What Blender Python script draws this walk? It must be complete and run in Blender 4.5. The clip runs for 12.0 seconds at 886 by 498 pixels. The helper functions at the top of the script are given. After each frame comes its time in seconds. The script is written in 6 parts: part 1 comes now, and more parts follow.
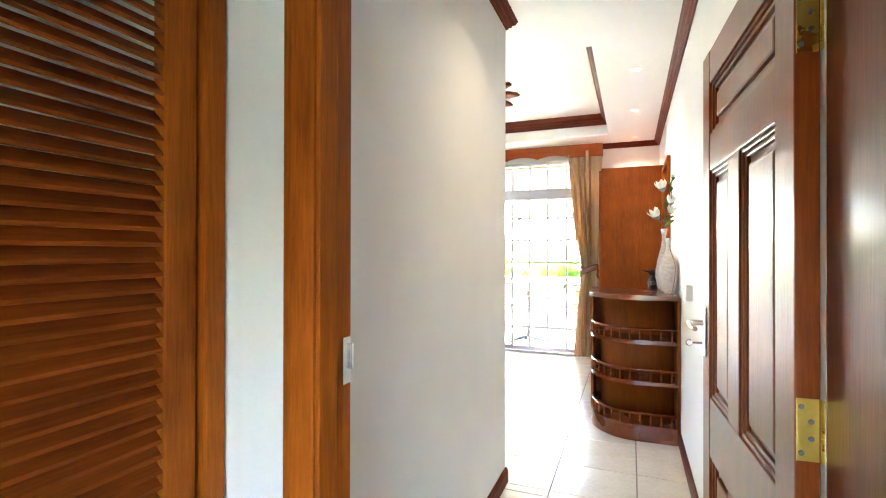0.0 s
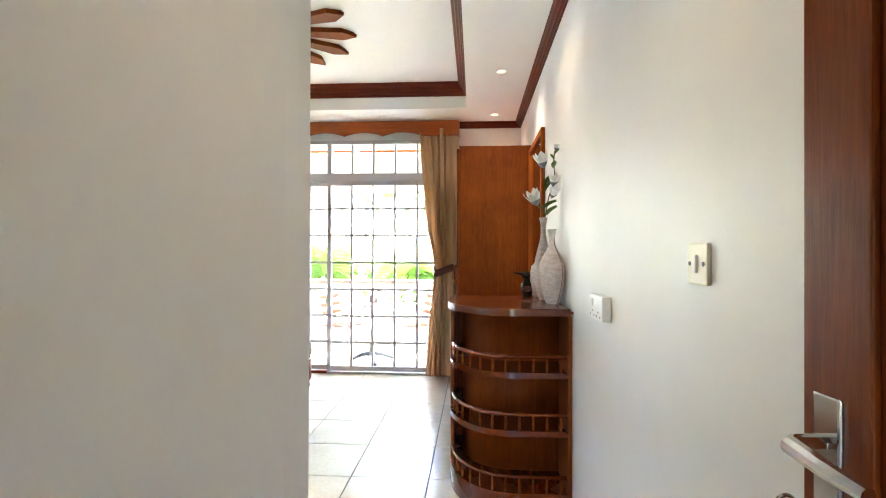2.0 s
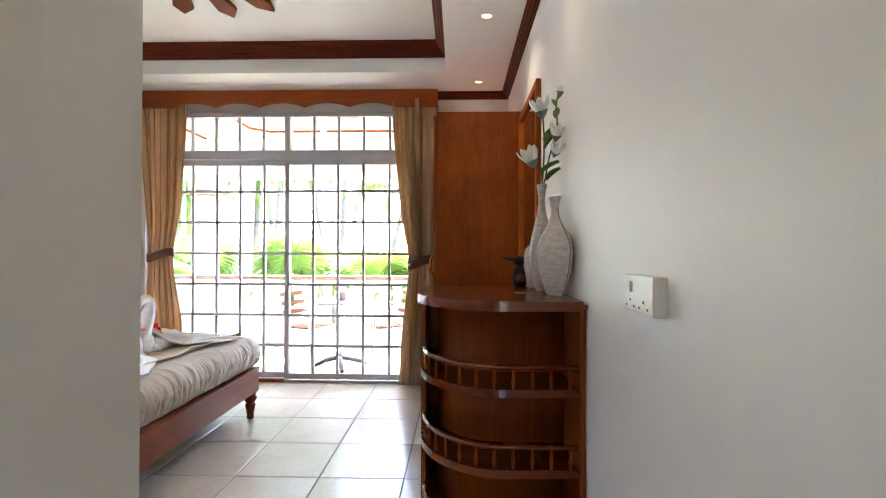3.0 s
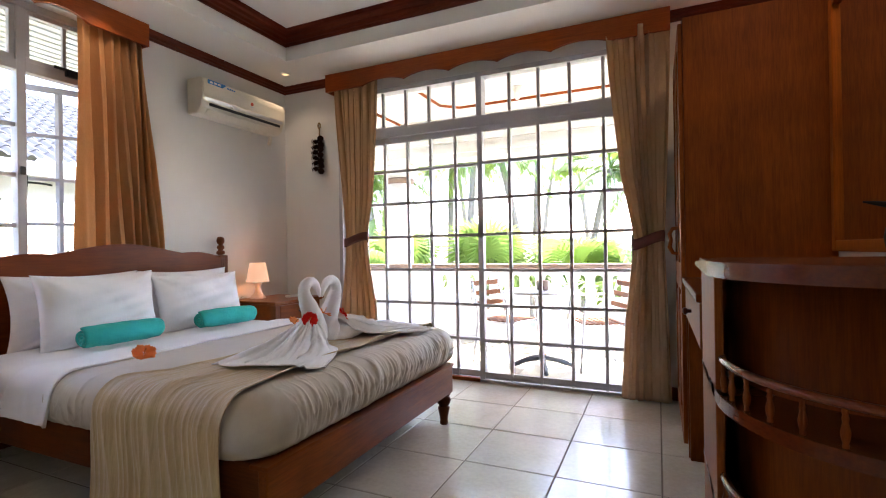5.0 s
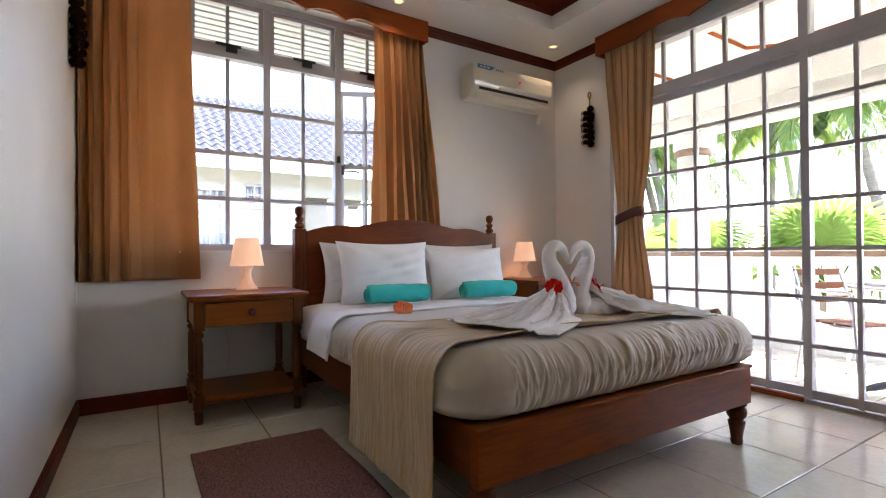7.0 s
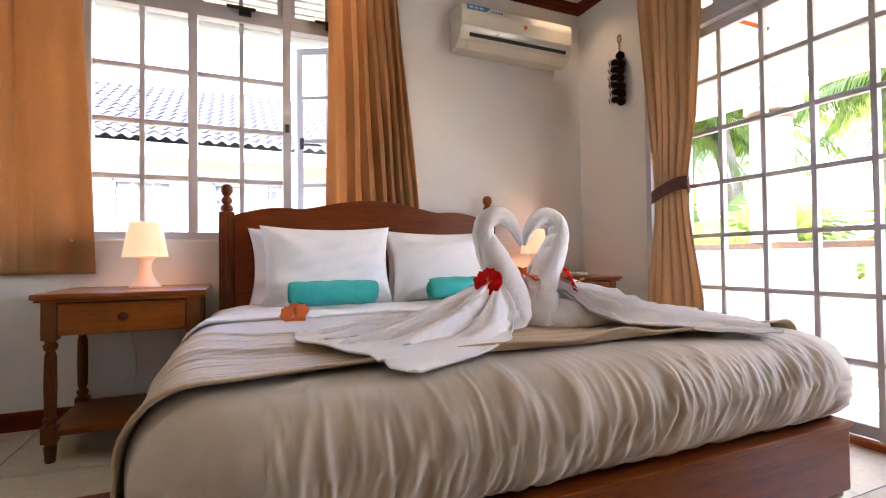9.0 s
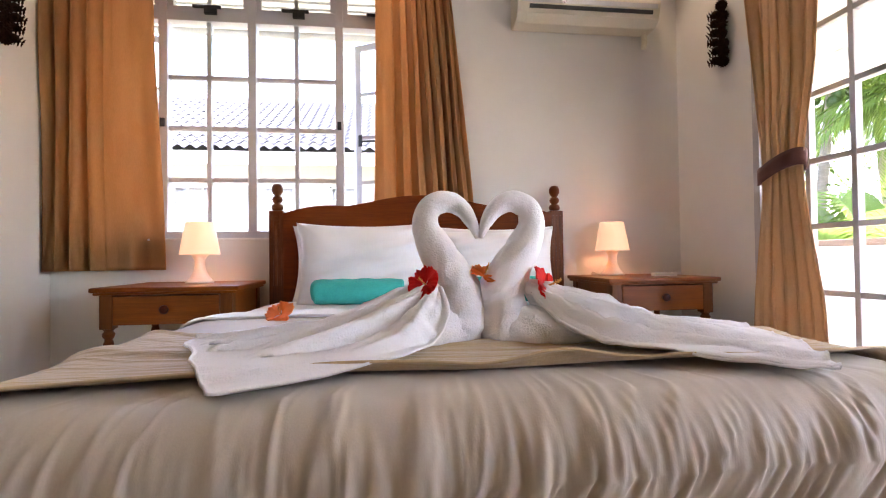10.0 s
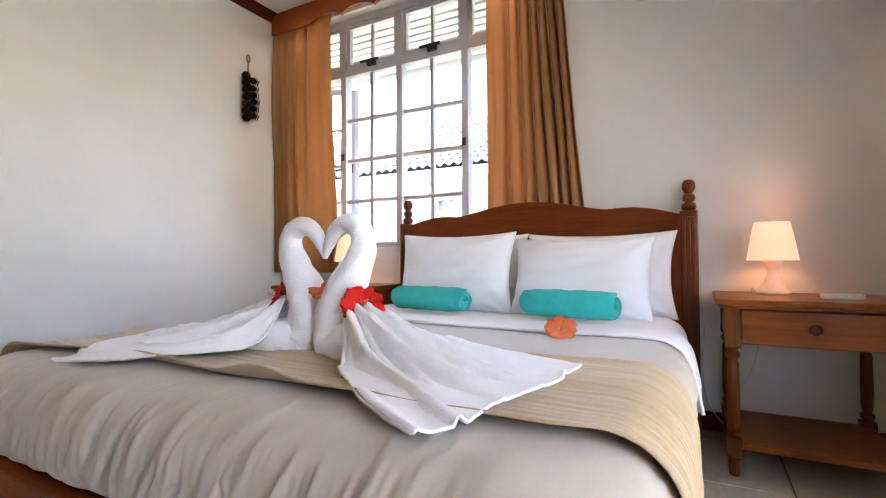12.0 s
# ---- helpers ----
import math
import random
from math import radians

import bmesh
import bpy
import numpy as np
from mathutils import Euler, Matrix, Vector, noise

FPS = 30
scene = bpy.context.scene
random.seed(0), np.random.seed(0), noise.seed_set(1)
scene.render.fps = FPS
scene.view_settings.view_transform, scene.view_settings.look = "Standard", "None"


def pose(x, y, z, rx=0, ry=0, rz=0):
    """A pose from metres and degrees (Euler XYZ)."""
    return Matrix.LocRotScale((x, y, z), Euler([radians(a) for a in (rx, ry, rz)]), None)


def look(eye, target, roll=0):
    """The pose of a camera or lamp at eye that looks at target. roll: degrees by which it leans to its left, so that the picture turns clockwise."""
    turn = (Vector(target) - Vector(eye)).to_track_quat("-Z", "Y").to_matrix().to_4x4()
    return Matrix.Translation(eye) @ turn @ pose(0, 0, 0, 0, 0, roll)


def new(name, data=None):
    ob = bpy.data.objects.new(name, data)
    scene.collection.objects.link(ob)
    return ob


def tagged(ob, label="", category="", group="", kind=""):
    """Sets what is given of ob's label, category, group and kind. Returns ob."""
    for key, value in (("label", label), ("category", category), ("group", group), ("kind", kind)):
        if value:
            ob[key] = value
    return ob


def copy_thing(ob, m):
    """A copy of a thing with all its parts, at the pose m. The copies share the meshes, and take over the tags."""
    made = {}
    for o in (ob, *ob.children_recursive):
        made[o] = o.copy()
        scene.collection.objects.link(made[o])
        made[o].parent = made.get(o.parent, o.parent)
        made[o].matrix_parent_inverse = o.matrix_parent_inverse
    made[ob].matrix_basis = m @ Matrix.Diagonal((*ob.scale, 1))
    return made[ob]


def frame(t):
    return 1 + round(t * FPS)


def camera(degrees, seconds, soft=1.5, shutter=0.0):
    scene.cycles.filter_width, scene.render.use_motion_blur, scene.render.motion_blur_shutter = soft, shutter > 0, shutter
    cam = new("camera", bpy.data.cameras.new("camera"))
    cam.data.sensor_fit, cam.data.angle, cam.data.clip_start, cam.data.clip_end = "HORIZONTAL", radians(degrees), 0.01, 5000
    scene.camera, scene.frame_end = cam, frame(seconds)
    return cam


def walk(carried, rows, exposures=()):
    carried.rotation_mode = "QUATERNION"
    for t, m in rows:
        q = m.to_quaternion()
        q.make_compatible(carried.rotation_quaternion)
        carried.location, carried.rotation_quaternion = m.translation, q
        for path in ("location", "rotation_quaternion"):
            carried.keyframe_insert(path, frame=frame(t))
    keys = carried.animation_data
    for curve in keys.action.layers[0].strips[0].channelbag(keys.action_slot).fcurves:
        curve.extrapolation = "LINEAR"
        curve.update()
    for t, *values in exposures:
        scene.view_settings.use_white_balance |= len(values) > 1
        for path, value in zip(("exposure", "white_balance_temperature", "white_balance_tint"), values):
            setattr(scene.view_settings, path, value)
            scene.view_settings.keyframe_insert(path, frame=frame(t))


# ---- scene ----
import collections

# ---- camera ----
cam = camera(85.56, 12.0, soft=1.1)
# seconds, x, y, z, yaw, pitch, roll
ROWS = [
    (0.0, 0.000, -0.000, 1.371, 21.45, 0.22, -0.11),
    (0.5, -0.075, 0.271, 1.363, 14.24, 0.19, -0.20),
    (1.0, -0.168, 0.574, 1.357, 9.99, 0.20, -0.19),
    (1.5, -0.184, 0.925, 1.362, 5.97, 0.23, -0.23),
    (2.0, -0.170, 1.284, 1.343, 3.76, 0.31, -0.19),
    (2.5, -0.144, 1.635, 1.282, 1.64, 0.45, -0.19),
    (4.5, -0.298, 2.654, 1.140, 9.09, -0.03, 0.81),
    (5.0, -0.436, 2.735, 1.092, 24.19, 0.15, 0.88),
    (5.5, -0.462, 2.805, 1.017, 37.48, 0.46, 0.72),
    (6.0, -0.463, 2.875, 0.923, 47.06, 0.77, 0.63),
    (6.5, -0.453, 2.967, 0.911, 53.70, 0.70, 0.37),
    (8.5, -0.788, 3.781, 0.829, 64.14, 1.01, 0.68),
    (9.0, -0.900, 4.041, 0.817, 66.40, 1.01, 0.65),
    (9.5, -0.957, 4.321, 0.807, 73.70, 0.92, 0.87),
    (10.0, -0.980, 4.591, 0.805, 82.71, 1.02, 0.69),
    (10.5, -0.982, 4.914, 0.825, 91.52, 0.95, 0.50),
    (11.0, -1.017, 5.234, 0.833, 96.38, 1.10, 0.45),
    (11.5, -1.056, 5.474, 0.853, 104.83, 1.14, 0.49),
    (12.0, -1.143, 5.688, 0.845, 118.29, 1.29, 0.27),
]
EXPOSURES = [(0.0, 6.65, 6300, 11), (1.5, 6.2, 6300, 11), (2.5, 5.5, 6300, 13), (4.5, 4.48, 6650, 21), (5.5, 4.32, 6550, 21), (6.5, 4.12, 6550, 21), (8.5, 4.78, 7050, 27), (10.5, 4.78, 7000, 27), (12.0, 4.74, 6550, 20)]
walk(cam, [(t, pose(x, y, z, 90 + pitch, roll, yaw)) for t, x, y, z, yaw, pitch, roll in ROWS], EXPOSURES)

# ---- light ----
world = bpy.data.worlds.new("sky")
scene.world = world
world.use_nodes = True
wn = world.node_tree
sky = wn.nodes.new("ShaderNodeTexSky")
sky.sky_type = 'NISHITA'
sky.sun_disc = False
sky.sun_elevation = radians(56.3)
sky.sun_rotation = radians(18.2)
wn.nodes["Background"].inputs[1].default_value = 0.13
wn.links.new(sky.outputs[0], wn.nodes["Background"].inputs[0])
sun = new("sun", bpy.data.lights.new("sun", 'SUN'))
sun.data.energy, sun.data.angle, sun.data.color = 2.5, radians(0.6), (1.0, 0.95, 0.87)
sun.matrix_world = look((2.5, 7.6, 12.0), (0, 0, 0))


# ---- materials ----
def nodes_of(name):
    m = bpy.data.materials.new(name)
    m.use_nodes = True
    t = m.node_tree
    return m, t, t.nodes["Principled BSDF"]


def ramp(t, fac, stops):
    r = t.nodes.new("ShaderNodeValToRGB")
    el = r.color_ramp.elements
    el[0].position, el[0].color = stops[0][0], (*stops[0][1], 1)
    el[1].position, el[1].color = stops[-1][0], (*stops[-1][1], 1)
    for p, c in stops[1:-1]:
        e = el.new(p)
        e.color = (*c, 1)
    t.links.new(fac, r.inputs[0])
    return r.outputs[0]


def noise_node(t, vec, scale, detail=5, rough=0.6, dist=0.0):
    n = t.nodes.new("ShaderNodeTexNoise")
    n.inputs["Scale"].default_value, n.inputs["Detail"].default_value = scale, detail
    n.inputs["Roughness"].default_value, n.inputs["Distortion"].default_value = rough, dist
    t.links.new(vec, n.inputs["Vector"])
    return n.outputs[0]


def mapped(t, stretch, spread=0.0):
    tc = t.nodes.new("ShaderNodeTexCoord")
    mp = t.nodes.new("ShaderNodeMapping")
    mp.inputs["Scale"].default_value = stretch
    t.links.new(tc.outputs["Object"], mp.inputs[0])
    if spread:
        oi = t.nodes.new("ShaderNodeObjectInfo")
        mul = t.nodes.new("ShaderNodeMath")
        mul.operation = 'MULTIPLY'
        mul.inputs[1].default_value = spread
        t.links.new(oi.outputs["Random"], mul.inputs[0])
        t.links.new(mul.outputs[0], mp.inputs["Location"])
    return mp.outputs[0]


def mix_col(t, fac, a, b, mode='MIX'):
    mx = t.nodes.new("ShaderNodeMixRGB")
    mx.blend_type = mode
    if isinstance(fac, (int, float)):
        mx.inputs[0].default_value = fac
    else:
        t.links.new(fac, mx.inputs[0])
    for k, v in ((1, a), (2, b)):
        if isinstance(v, tuple):
            mx.inputs[k].default_value = (*v, 1)
        else:
            t.links.new(v, mx.inputs[k])
    return mx.outputs[0]


def bump(t, p, height, strength, dist=0.01):
    b = t.nodes.new("ShaderNodeBump")
    b.inputs["Strength"].default_value, b.inputs["Distance"].default_value = strength, dist
    t.links.new(height, b.inputs["Height"])
    t.links.new(b.outputs[0], p.inputs["Normal"])


def surface(name, dark, light, scale=6, stretch=(1, 1, 1), rough=0.5, rvar=0.12, fine=120, relief=0.15, metal=0.0, coat=0.0, spread=3.0, sheen=0.0, dist=0.01, speck=0.35, spec=0.5):
    """Two-scale noise in the colour, fine noise in relief and gloss."""
    m, t, p = nodes_of(name)
    v = mapped(t, stretch, spread)
    big = noise_node(t, v, scale, 4)
    small = noise_node(t, v, fine, 3)
    base = ramp(t, big, [(0.3, dark), (0.7, light)])
    mid = tuple((a + b) / 2 for a, b in zip(dark, light))
    t.links.new(mix_col(t, speck, base, ramp(t, small, [(0.3, tuple(c * 0.85 for c in mid)), (0.7, tuple(min(1, c * 1.12) for c in mid))])), p.inputs["Base Color"])
    rr = t.nodes.new("ShaderNodeMapRange")
    rr.inputs[3].default_value, rr.inputs[4].default_value = max(0.02, rough - rvar), min(1, rough + rvar)
    t.links.new(big, rr.inputs[0])
    t.links.new(rr.outputs[0], p.inputs["Roughness"])
    p.inputs["Metallic"].default_value = metal
    p.inputs["Specular IOR Level"].default_value = spec
    p.inputs["Coat Weight"].default_value = coat
    p.inputs["Coat Roughness"].default_value = 0.12
    p.inputs["Sheen Weight"].default_value = sheen
    if relief:
        bump(t, p, small, relief, dist)
    return m


def wood(name, dark, light, axis='z', rough=0.32, coat=0.25, grain=1.0, spec=0.25):
    dark, light = (dark[0] * 0.66, dark[1] * 0.54, dark[2] * 0.30), (light[0] * 0.86, light[1] * 0.68, light[2] * 0.34)
    m, t, p = nodes_of(name)
    st = {'x': (0.35, 6, 6), 'y': (6, 0.35, 6), 'z': (6, 6, 0.35)}[axis]
    v = mapped(t, tuple(s * grain for s in st), 7.0)
    g1 = noise_node(t, v, 3.0, 6, 0.65, 1.2)
    g2 = noise_node(t, v, 22.0, 4, 0.7, 0.4)
    v2 = mapped(t, (1, 1, 1), 5.0)
    blot = noise_node(t, v2, 2.2, 3)
    mid = tuple((a + b) / 2 for a, b in zip(dark, light))
    c1 = ramp(t, g1, [(0.28, dark), (0.5, mid), (0.72, light)])
    c2 = ramp(t, g2, [(0.35, tuple(c * 0.7 for c in dark)), (0.65, light)])
    c3 = mix_col(t, 0.45, c1, c2)
    t.links.new(mix_col(t, 0.35, c3, ramp(t, blot, [(0.35, dark), (0.65, light)])), p.inputs["Base Color"])
    rr = t.nodes.new("ShaderNodeMapRange")
    rr.inputs[3].default_value, rr.inputs[4].default_value = rough, rough + 0.2
    t.links.new(blot, rr.inputs[0])
    t.links.new(rr.outputs[0], p.inputs["Roughness"])
    p.inputs["Coat Weight"].default_value = coat * 0.3
    p.inputs["Coat Roughness"].default_value = 0.12
    p.inputs["Specular IOR Level"].default_value = spec
    bump(t, p, g2, 0.12, 0.004)
    return m


def cloth(name, dark, light, weave=900.0, rough=0.85, glow=0.0, sheen=0.2, relief=0.25, stretch=(1, 1, 1), scale=5, crease=None, thread=0.25):
    m, t, p = nodes_of(name)
    v = mapped(t, stretch, 3.0)
    big = noise_node(t, v, scale, 4)
    tc = t.nodes.new("ShaderNodeTexCoord")
    mp = t.nodes.new("ShaderNodeMapping")
    mp.inputs["Scale"].default_value = (1, 1, thread)
    t.links.new(tc.outputs["Object"], mp.inputs[0])
    th1 = noise_node(t, mp.outputs[0], weave * 0.35, 2)
    col = mix_col(t, 0.25, ramp(t, big, [(0.3, dark), (0.7, light)]), ramp(t, th1, [(0.35, dark), (0.65, light)]))
    t.links.new(col, p.inputs["Base Color"])
    p.inputs["Roughness"].default_value = rough
    p.inputs["Sheen Weight"].default_value = sheen
    bump(t, p, th1, relief, 0.003)
    if crease:
        cv = mapped(t, crease[:3], 0.0)
        cn = noise_node(t, cv, 1.0, 3, 0.55, 0.8)
        cb = t.nodes.new("ShaderNodeBump")
        cb.inputs["Strength"].default_value, cb.inputs["Distance"].default_value = crease[3], 0.02
        t.links.new(cn, cb.inputs["Height"])
        t.links.new(p.inputs["Normal"].links[0].from_socket, cb.inputs["Normal"])
        t.links.new(cb.outputs[0], p.inputs["Normal"])
    if glow:
        tr = t.nodes.new("ShaderNodeBsdfTranslucent")
        t.links.new(col, tr.inputs[0])
        mx = t.nodes.new("ShaderNodeMixShader")
        mx.inputs[0].default_value = glow
        t.links.new(p.outputs[0], mx.inputs[1])
        t.links.new(tr.outputs[0], mx.inputs[2])
        t.links.new(mx.outputs[0], t.nodes["Material Output"].inputs[0])
    return m


def glowing(name, colour, strength):
    m, t, p = nodes_of(name)
    p.inputs["Base Color"].default_value = (*colour, 1)
    p.inputs["Emission Color"].default_value = (*colour, 1)
    p.inputs["Emission Strength"].default_value = strength
    return m


def pane_glass(name):
    m, t, p = nodes_of(name)
    tr = t.nodes.new("ShaderNodeBsdfTransparent")
    gl = t.nodes.new("ShaderNodeBsdfGlossy")
    gl.inputs["Roughness"].default_value = 0.03
    lw = t.nodes.new("ShaderNodeLayerWeight")
    lw.inputs[0].default_value = 0.5
    fr = t.nodes.new("ShaderNodeMath")
    fr.operation = 'POWER'
    fr.inputs[1].default_value = 3.5
    t.links.new(lw.outputs["Facing"], fr.inputs[0])
    mx = t.nodes.new("ShaderNodeMixShader")
    t.links.new(fr.outputs[0], mx.inputs[0])
    t.links.new(tr.outputs[0], mx.inputs[1])
    t.links.new(gl.outputs[0], mx.inputs[2])
    t.links.new(mx.outputs[0], t.nodes["Material Output"].inputs[0])
    return m


M_WALL = surface("wall_paint", (0.75, 0.745, 0.72), (0.81, 0.805, 0.785), 1.6, rough=0.5, fine=90, relief=0.02, spread=0, speck=0.05)
M_CEIL = surface("ceiling_paint", (0.78, 0.78, 0.75), (0.83, 0.83, 0.80), 1.2, rough=0.5, fine=50, relief=0.02, spread=0, speck=0.05)
M_PLASTER = surface("outside_plaster", (0.74, 0.73, 0.70), (0.82, 0.81, 0.78), 2.0, rough=0.8, fine=70, relief=0.2, spread=0)
M_TILE = surface("floor_tile", (0.57, 0.515, 0.415), (0.67, 0.62, 0.52), 5, rough=0.22, rvar=0.07, fine=40, relief=0.03, coat=0.3, spread=9)
M_GROUT = surface("grout", (0.13, 0.10, 0.08), (0.22, 0.18, 0.14), 9, rough=0.9)
M_TRIM = wood("dark_red_trim", (0.085, 0.013, 0.007), (0.20, 0.036, 0.018), 'x', 0.34, 0.1, 1.0, 0.15)
M_TRIMY = wood("dark_red_trim_along", (0.085, 0.013, 0.007), (0.20, 0.036, 0.018), 'y', 0.34, 0.1, 1.0, 0.15)
M_PELX = wood("orange_wood_x", (0.27, 0.055, 0.012), (0.50, 0.14, 0.035), 'x', 0.3, 0.3)
M_PELY = wood("orange_wood_y", (0.27, 0.055, 0.012), (0.50, 0.14, 0.035), 'y', 0.3, 0.3)
M_DOOR = wood("door_wood", (0.12, 0.022, 0.005), (0.31, 0.078, 0.014), 'z', 0.24, 0.4, 1.3, 0.2)
M_JAMB = wood("dark_jamb_wood", (0.10, 0.020, 0.005), (0.26, 0.062, 0.012), 'z', 0.36, 0.25, 1.0, 0.15)
M_FRAMEW = wood("frame_wood", (0.23, 0.052, 0.006), (0.54, 0.165, 0.018), 'z', 0.42, 0.0, 1.0, 0.12)
M_LOUV = wood("louvre_wood", (0.19, 0.038, 0.005), (0.42, 0.11, 0.014), 'y', 0.45, 0.0, 1.0, 0.15)
M_WARD = wood("wardrobe_wood", (0.125, 0.028, 0.005), (0.33, 0.095, 0.015), 'z', 0.45, 0.0, 1.4, 0.15)
M_SHELFX = wood("shelf_wood_flat", (0.085, 0.016, 0.006), (0.24, 0.055, 0.014), 'y', 0.16, 1.6)
M_BED = wood("bed_wood", (0.15, 0.032, 0.006), (0.36, 0.105, 0.015), 'y', 0.32, 0.25, 1.0, 0.18)
M_HEAD = wood("headboard_wood", (0.115, 0.023, 0.006), (0.27, 0.068, 0.013), 'y', 0.34, 0.2, 1.0, 0.18)
M_BEDZ = wood("bed_wood_upright", (0.10, 0.022, 0.007), (0.27, 0.08, 0.022), 'z', 0.3, 0.4)
M_BEDX = wood("bed_wood_long", (0.10, 0.022, 0.007), (0.27, 0.08, 0.022), 'x', 0.3, 0.4)
M_NS = wood("nightstand_wood", (0.19, 0.050, 0.008), (0.40, 0.138, 0.024), 'y', 0.3, 0.35)
M_NSZ = wood("nightstand_leg_wood", (0.11, 0.034, 0.010), (0.25, 0.095, 0.03), 'z', 0.3, 0.35)
M_KNOB = wood("knob_wood", (0.07, 0.012, 0.006), (0.15, 0.03, 0.014), 'x', 0.25, 0.5)
# the door's white aluminium, with its backlit shade put into a darker colour
M_ALUSHADE = surface("shaded_white_aluminium", (0.44, 0.43, 0.46), (0.52, 0.51, 0.54), 3, rough=0.45, fine=200, relief=0.02)
M_ALU = surface("white_aluminium", (0.50, 0.49, 0.52), (0.58, 0.57, 0.60), 3, rough=0.45, fine=200, relief=0.02)
M_CHROME = surface("chrome", (0.65, 0.65, 0.67), (0.8, 0.8, 0.8), 6, rough=0.14, rvar=0.05, metal=1.0, relief=0)
M_STEEL = surface("brushed_aluminium", (0.55, 0.55, 0.57), (0.7, 0.7, 0.72), 6, rough=0.3, rvar=0.08, metal=1.0, relief=0.03)
M_BRASS = surface("brass", (0.55, 0.36, 0.07), (0.75, 0.53, 0.14), 12, rough=0.28, metal=1.0, relief=0.05)
M_BLACK = surface("black_plastic_and_gap_shade", (0.012, 0.012, 0.014), (0.03, 0.03, 0.032), 10, rough=0.45, relief=0.03)
M_GREYMETAL = surface("dark_grey_iron", (0.08, 0.09, 0.10), (0.16, 0.17, 0.18), 8, rough=0.5, metal=0.3, relief=0.1)
M_PLASTIC = surface("white_plastic", (0.74, 0.73, 0.69), (0.80, 0.79, 0.75), 4, rough=0.35, relief=0.02)
M_CREAM = surface("cream_plastic", (0.70, 0.66, 0.55), (0.77, 0.73, 0.62), 4, rough=0.35, relief=0.02)
M_GLASS = pane_glass("window_glass")
M_CURT = cloth("tan_curtain", (0.54, 0.36, 0.21), (0.68, 0.475, 0.295), 700, 0.75, 0.42, 0.1, 0.5, stretch=(1, 1, 0.3))
# same tan cloth, tinted orange so the colour carries part of the backlight
M_CURTW = cloth("backlit_tan_curtain", (0.55, 0.295, 0.125), (0.69, 0.395, 0.185), 600, 0.75, 0.55, 0.15, 0.5, stretch=(1, 1, 0.3))
M_TIE = cloth("brown_tieback", (0.085, 0.022, 0.016), (0.13, 0.038, 0.028), 700, 0.6, sheen=0.05)
M_SHEET = cloth("white_sheet", (0.82, 0.82, 0.85), (0.88, 0.88, 0.90), 900, 0.7, relief=0.08, crease=(9, 9, 7, 0.2))
M_SPREAD = cloth("beige_bedspread", (0.50, 0.43, 0.345), (0.58, 0.505, 0.415), 900, 0.6, sheen=0.3, relief=0.08)
M_RUNNER = cloth("khaki_runner", (0.46, 0.325, 0.165), (0.60, 0.44, 0.24), 500, 0.55, sheen=0.3, relief=0.2, stretch=(12, 1, 1), crease=(45, 4, 4, 0.3))
M_TERRY = cloth("white_terry", (0.86, 0.86, 0.88), (0.93, 0.93, 0.95), 700, 0.95, sheen=0.3, relief=0.55, crease=(38, 38, 38, 0.16), thread=1.0)
M_TEAL = cloth("teal_terry", (0.004, 0.40, 0.37), (0.02, 0.60, 0.55), 480, 0.95, sheen=0.1, relief=0.9, crease=(110, 110, 110, 0.28), thread=1.0)
M_RUG = cloth("dark_red_rug", (0.07, 0.020, 0.017), (0.33, 0.15, 0.12), 420, 0.95, sheen=0.0, relief=1.0, scale=55, stretch=(1, 3, 1), thread=1.0)
M_ORANGE = surface("orange_petal", (0.93, 0.26, 0.07), (0.98, 0.44, 0.18), 25, rough=0.6, relief=0.2)
M_RED = surface("red_petal", (0.72, 0.006, 0.006), (0.90, 0.025, 0.015), 25, rough=0.6, relief=0.2)
M_STAMEN = surface("yellow_stamen", (0.6, 0.12, 0.05), (0.85, 0.5, 0.1), 60, rough=0.8)
M_MAGNOLIA = surface("white_petal", (0.70, 0.70, 0.66), (0.84, 0.84, 0.78), 20, rough=0.55, relief=0.1)
M_SEPAL = surface("grey_blue_petal_base", (0.13, 0.15, 0.19), (0.30, 0.32, 0.34), 20, rough=0.6)
M_SILKLEAF = surface("silk_leaf", (0.05, 0.12, 0.02), (0.16, 0.24, 0.05), 18, rough=0.6)
M_TWIG = surface("twig", (0.11, 0.08, 0.03), (0.20, 0.15, 0.06), 40, rough=0.8)
M_VASE = surface("whitewashed_vase", (0.42, 0.35, 0.32), (0.70, 0.66, 0.62), 26, stretch=(1, 1, 3), rough=0.8, fine=90, relief=0.5)
M_VASESEAM = surface("vase_seam", (0.20, 0.09, 0.07), (0.34, 0.18, 0.14), 30, rough=0.8)
M_BIRD = surface("dark_carved_wood", (0.006, 0.005, 0.005), (0.016, 0.012, 0.010), 30, rough=0.6, spec=0.2)
M_CONE = surface("pine_cone", (0.012, 0.005, 0.004), (0.045, 0.018, 0.012), 60, rough=0.9, relief=0.4, spec=0.08)
M_RAFFIA = surface("raffia_cord", (0.30, 0.19, 0.08), (0.46, 0.32, 0.15), 60, rough=0.85, relief=0.5)
M_LAMPBASE = surface("lamp_plastic", (0.84, 0.80, 0.72), (0.88, 0.85, 0.78), 5, rough=0.35, relief=0)
M_SHADE = glowing("lit_shade", (1.0, 0.61, 0.38), 0.031)
M_BULB = glowing("downlight_bulb", (1.0, 0.72, 0.36), 0.09)
M_CORD = surface("white_cord", (0.66, 0.65, 0.62), (0.75, 0.74, 0.70), 9, rough=0.5)
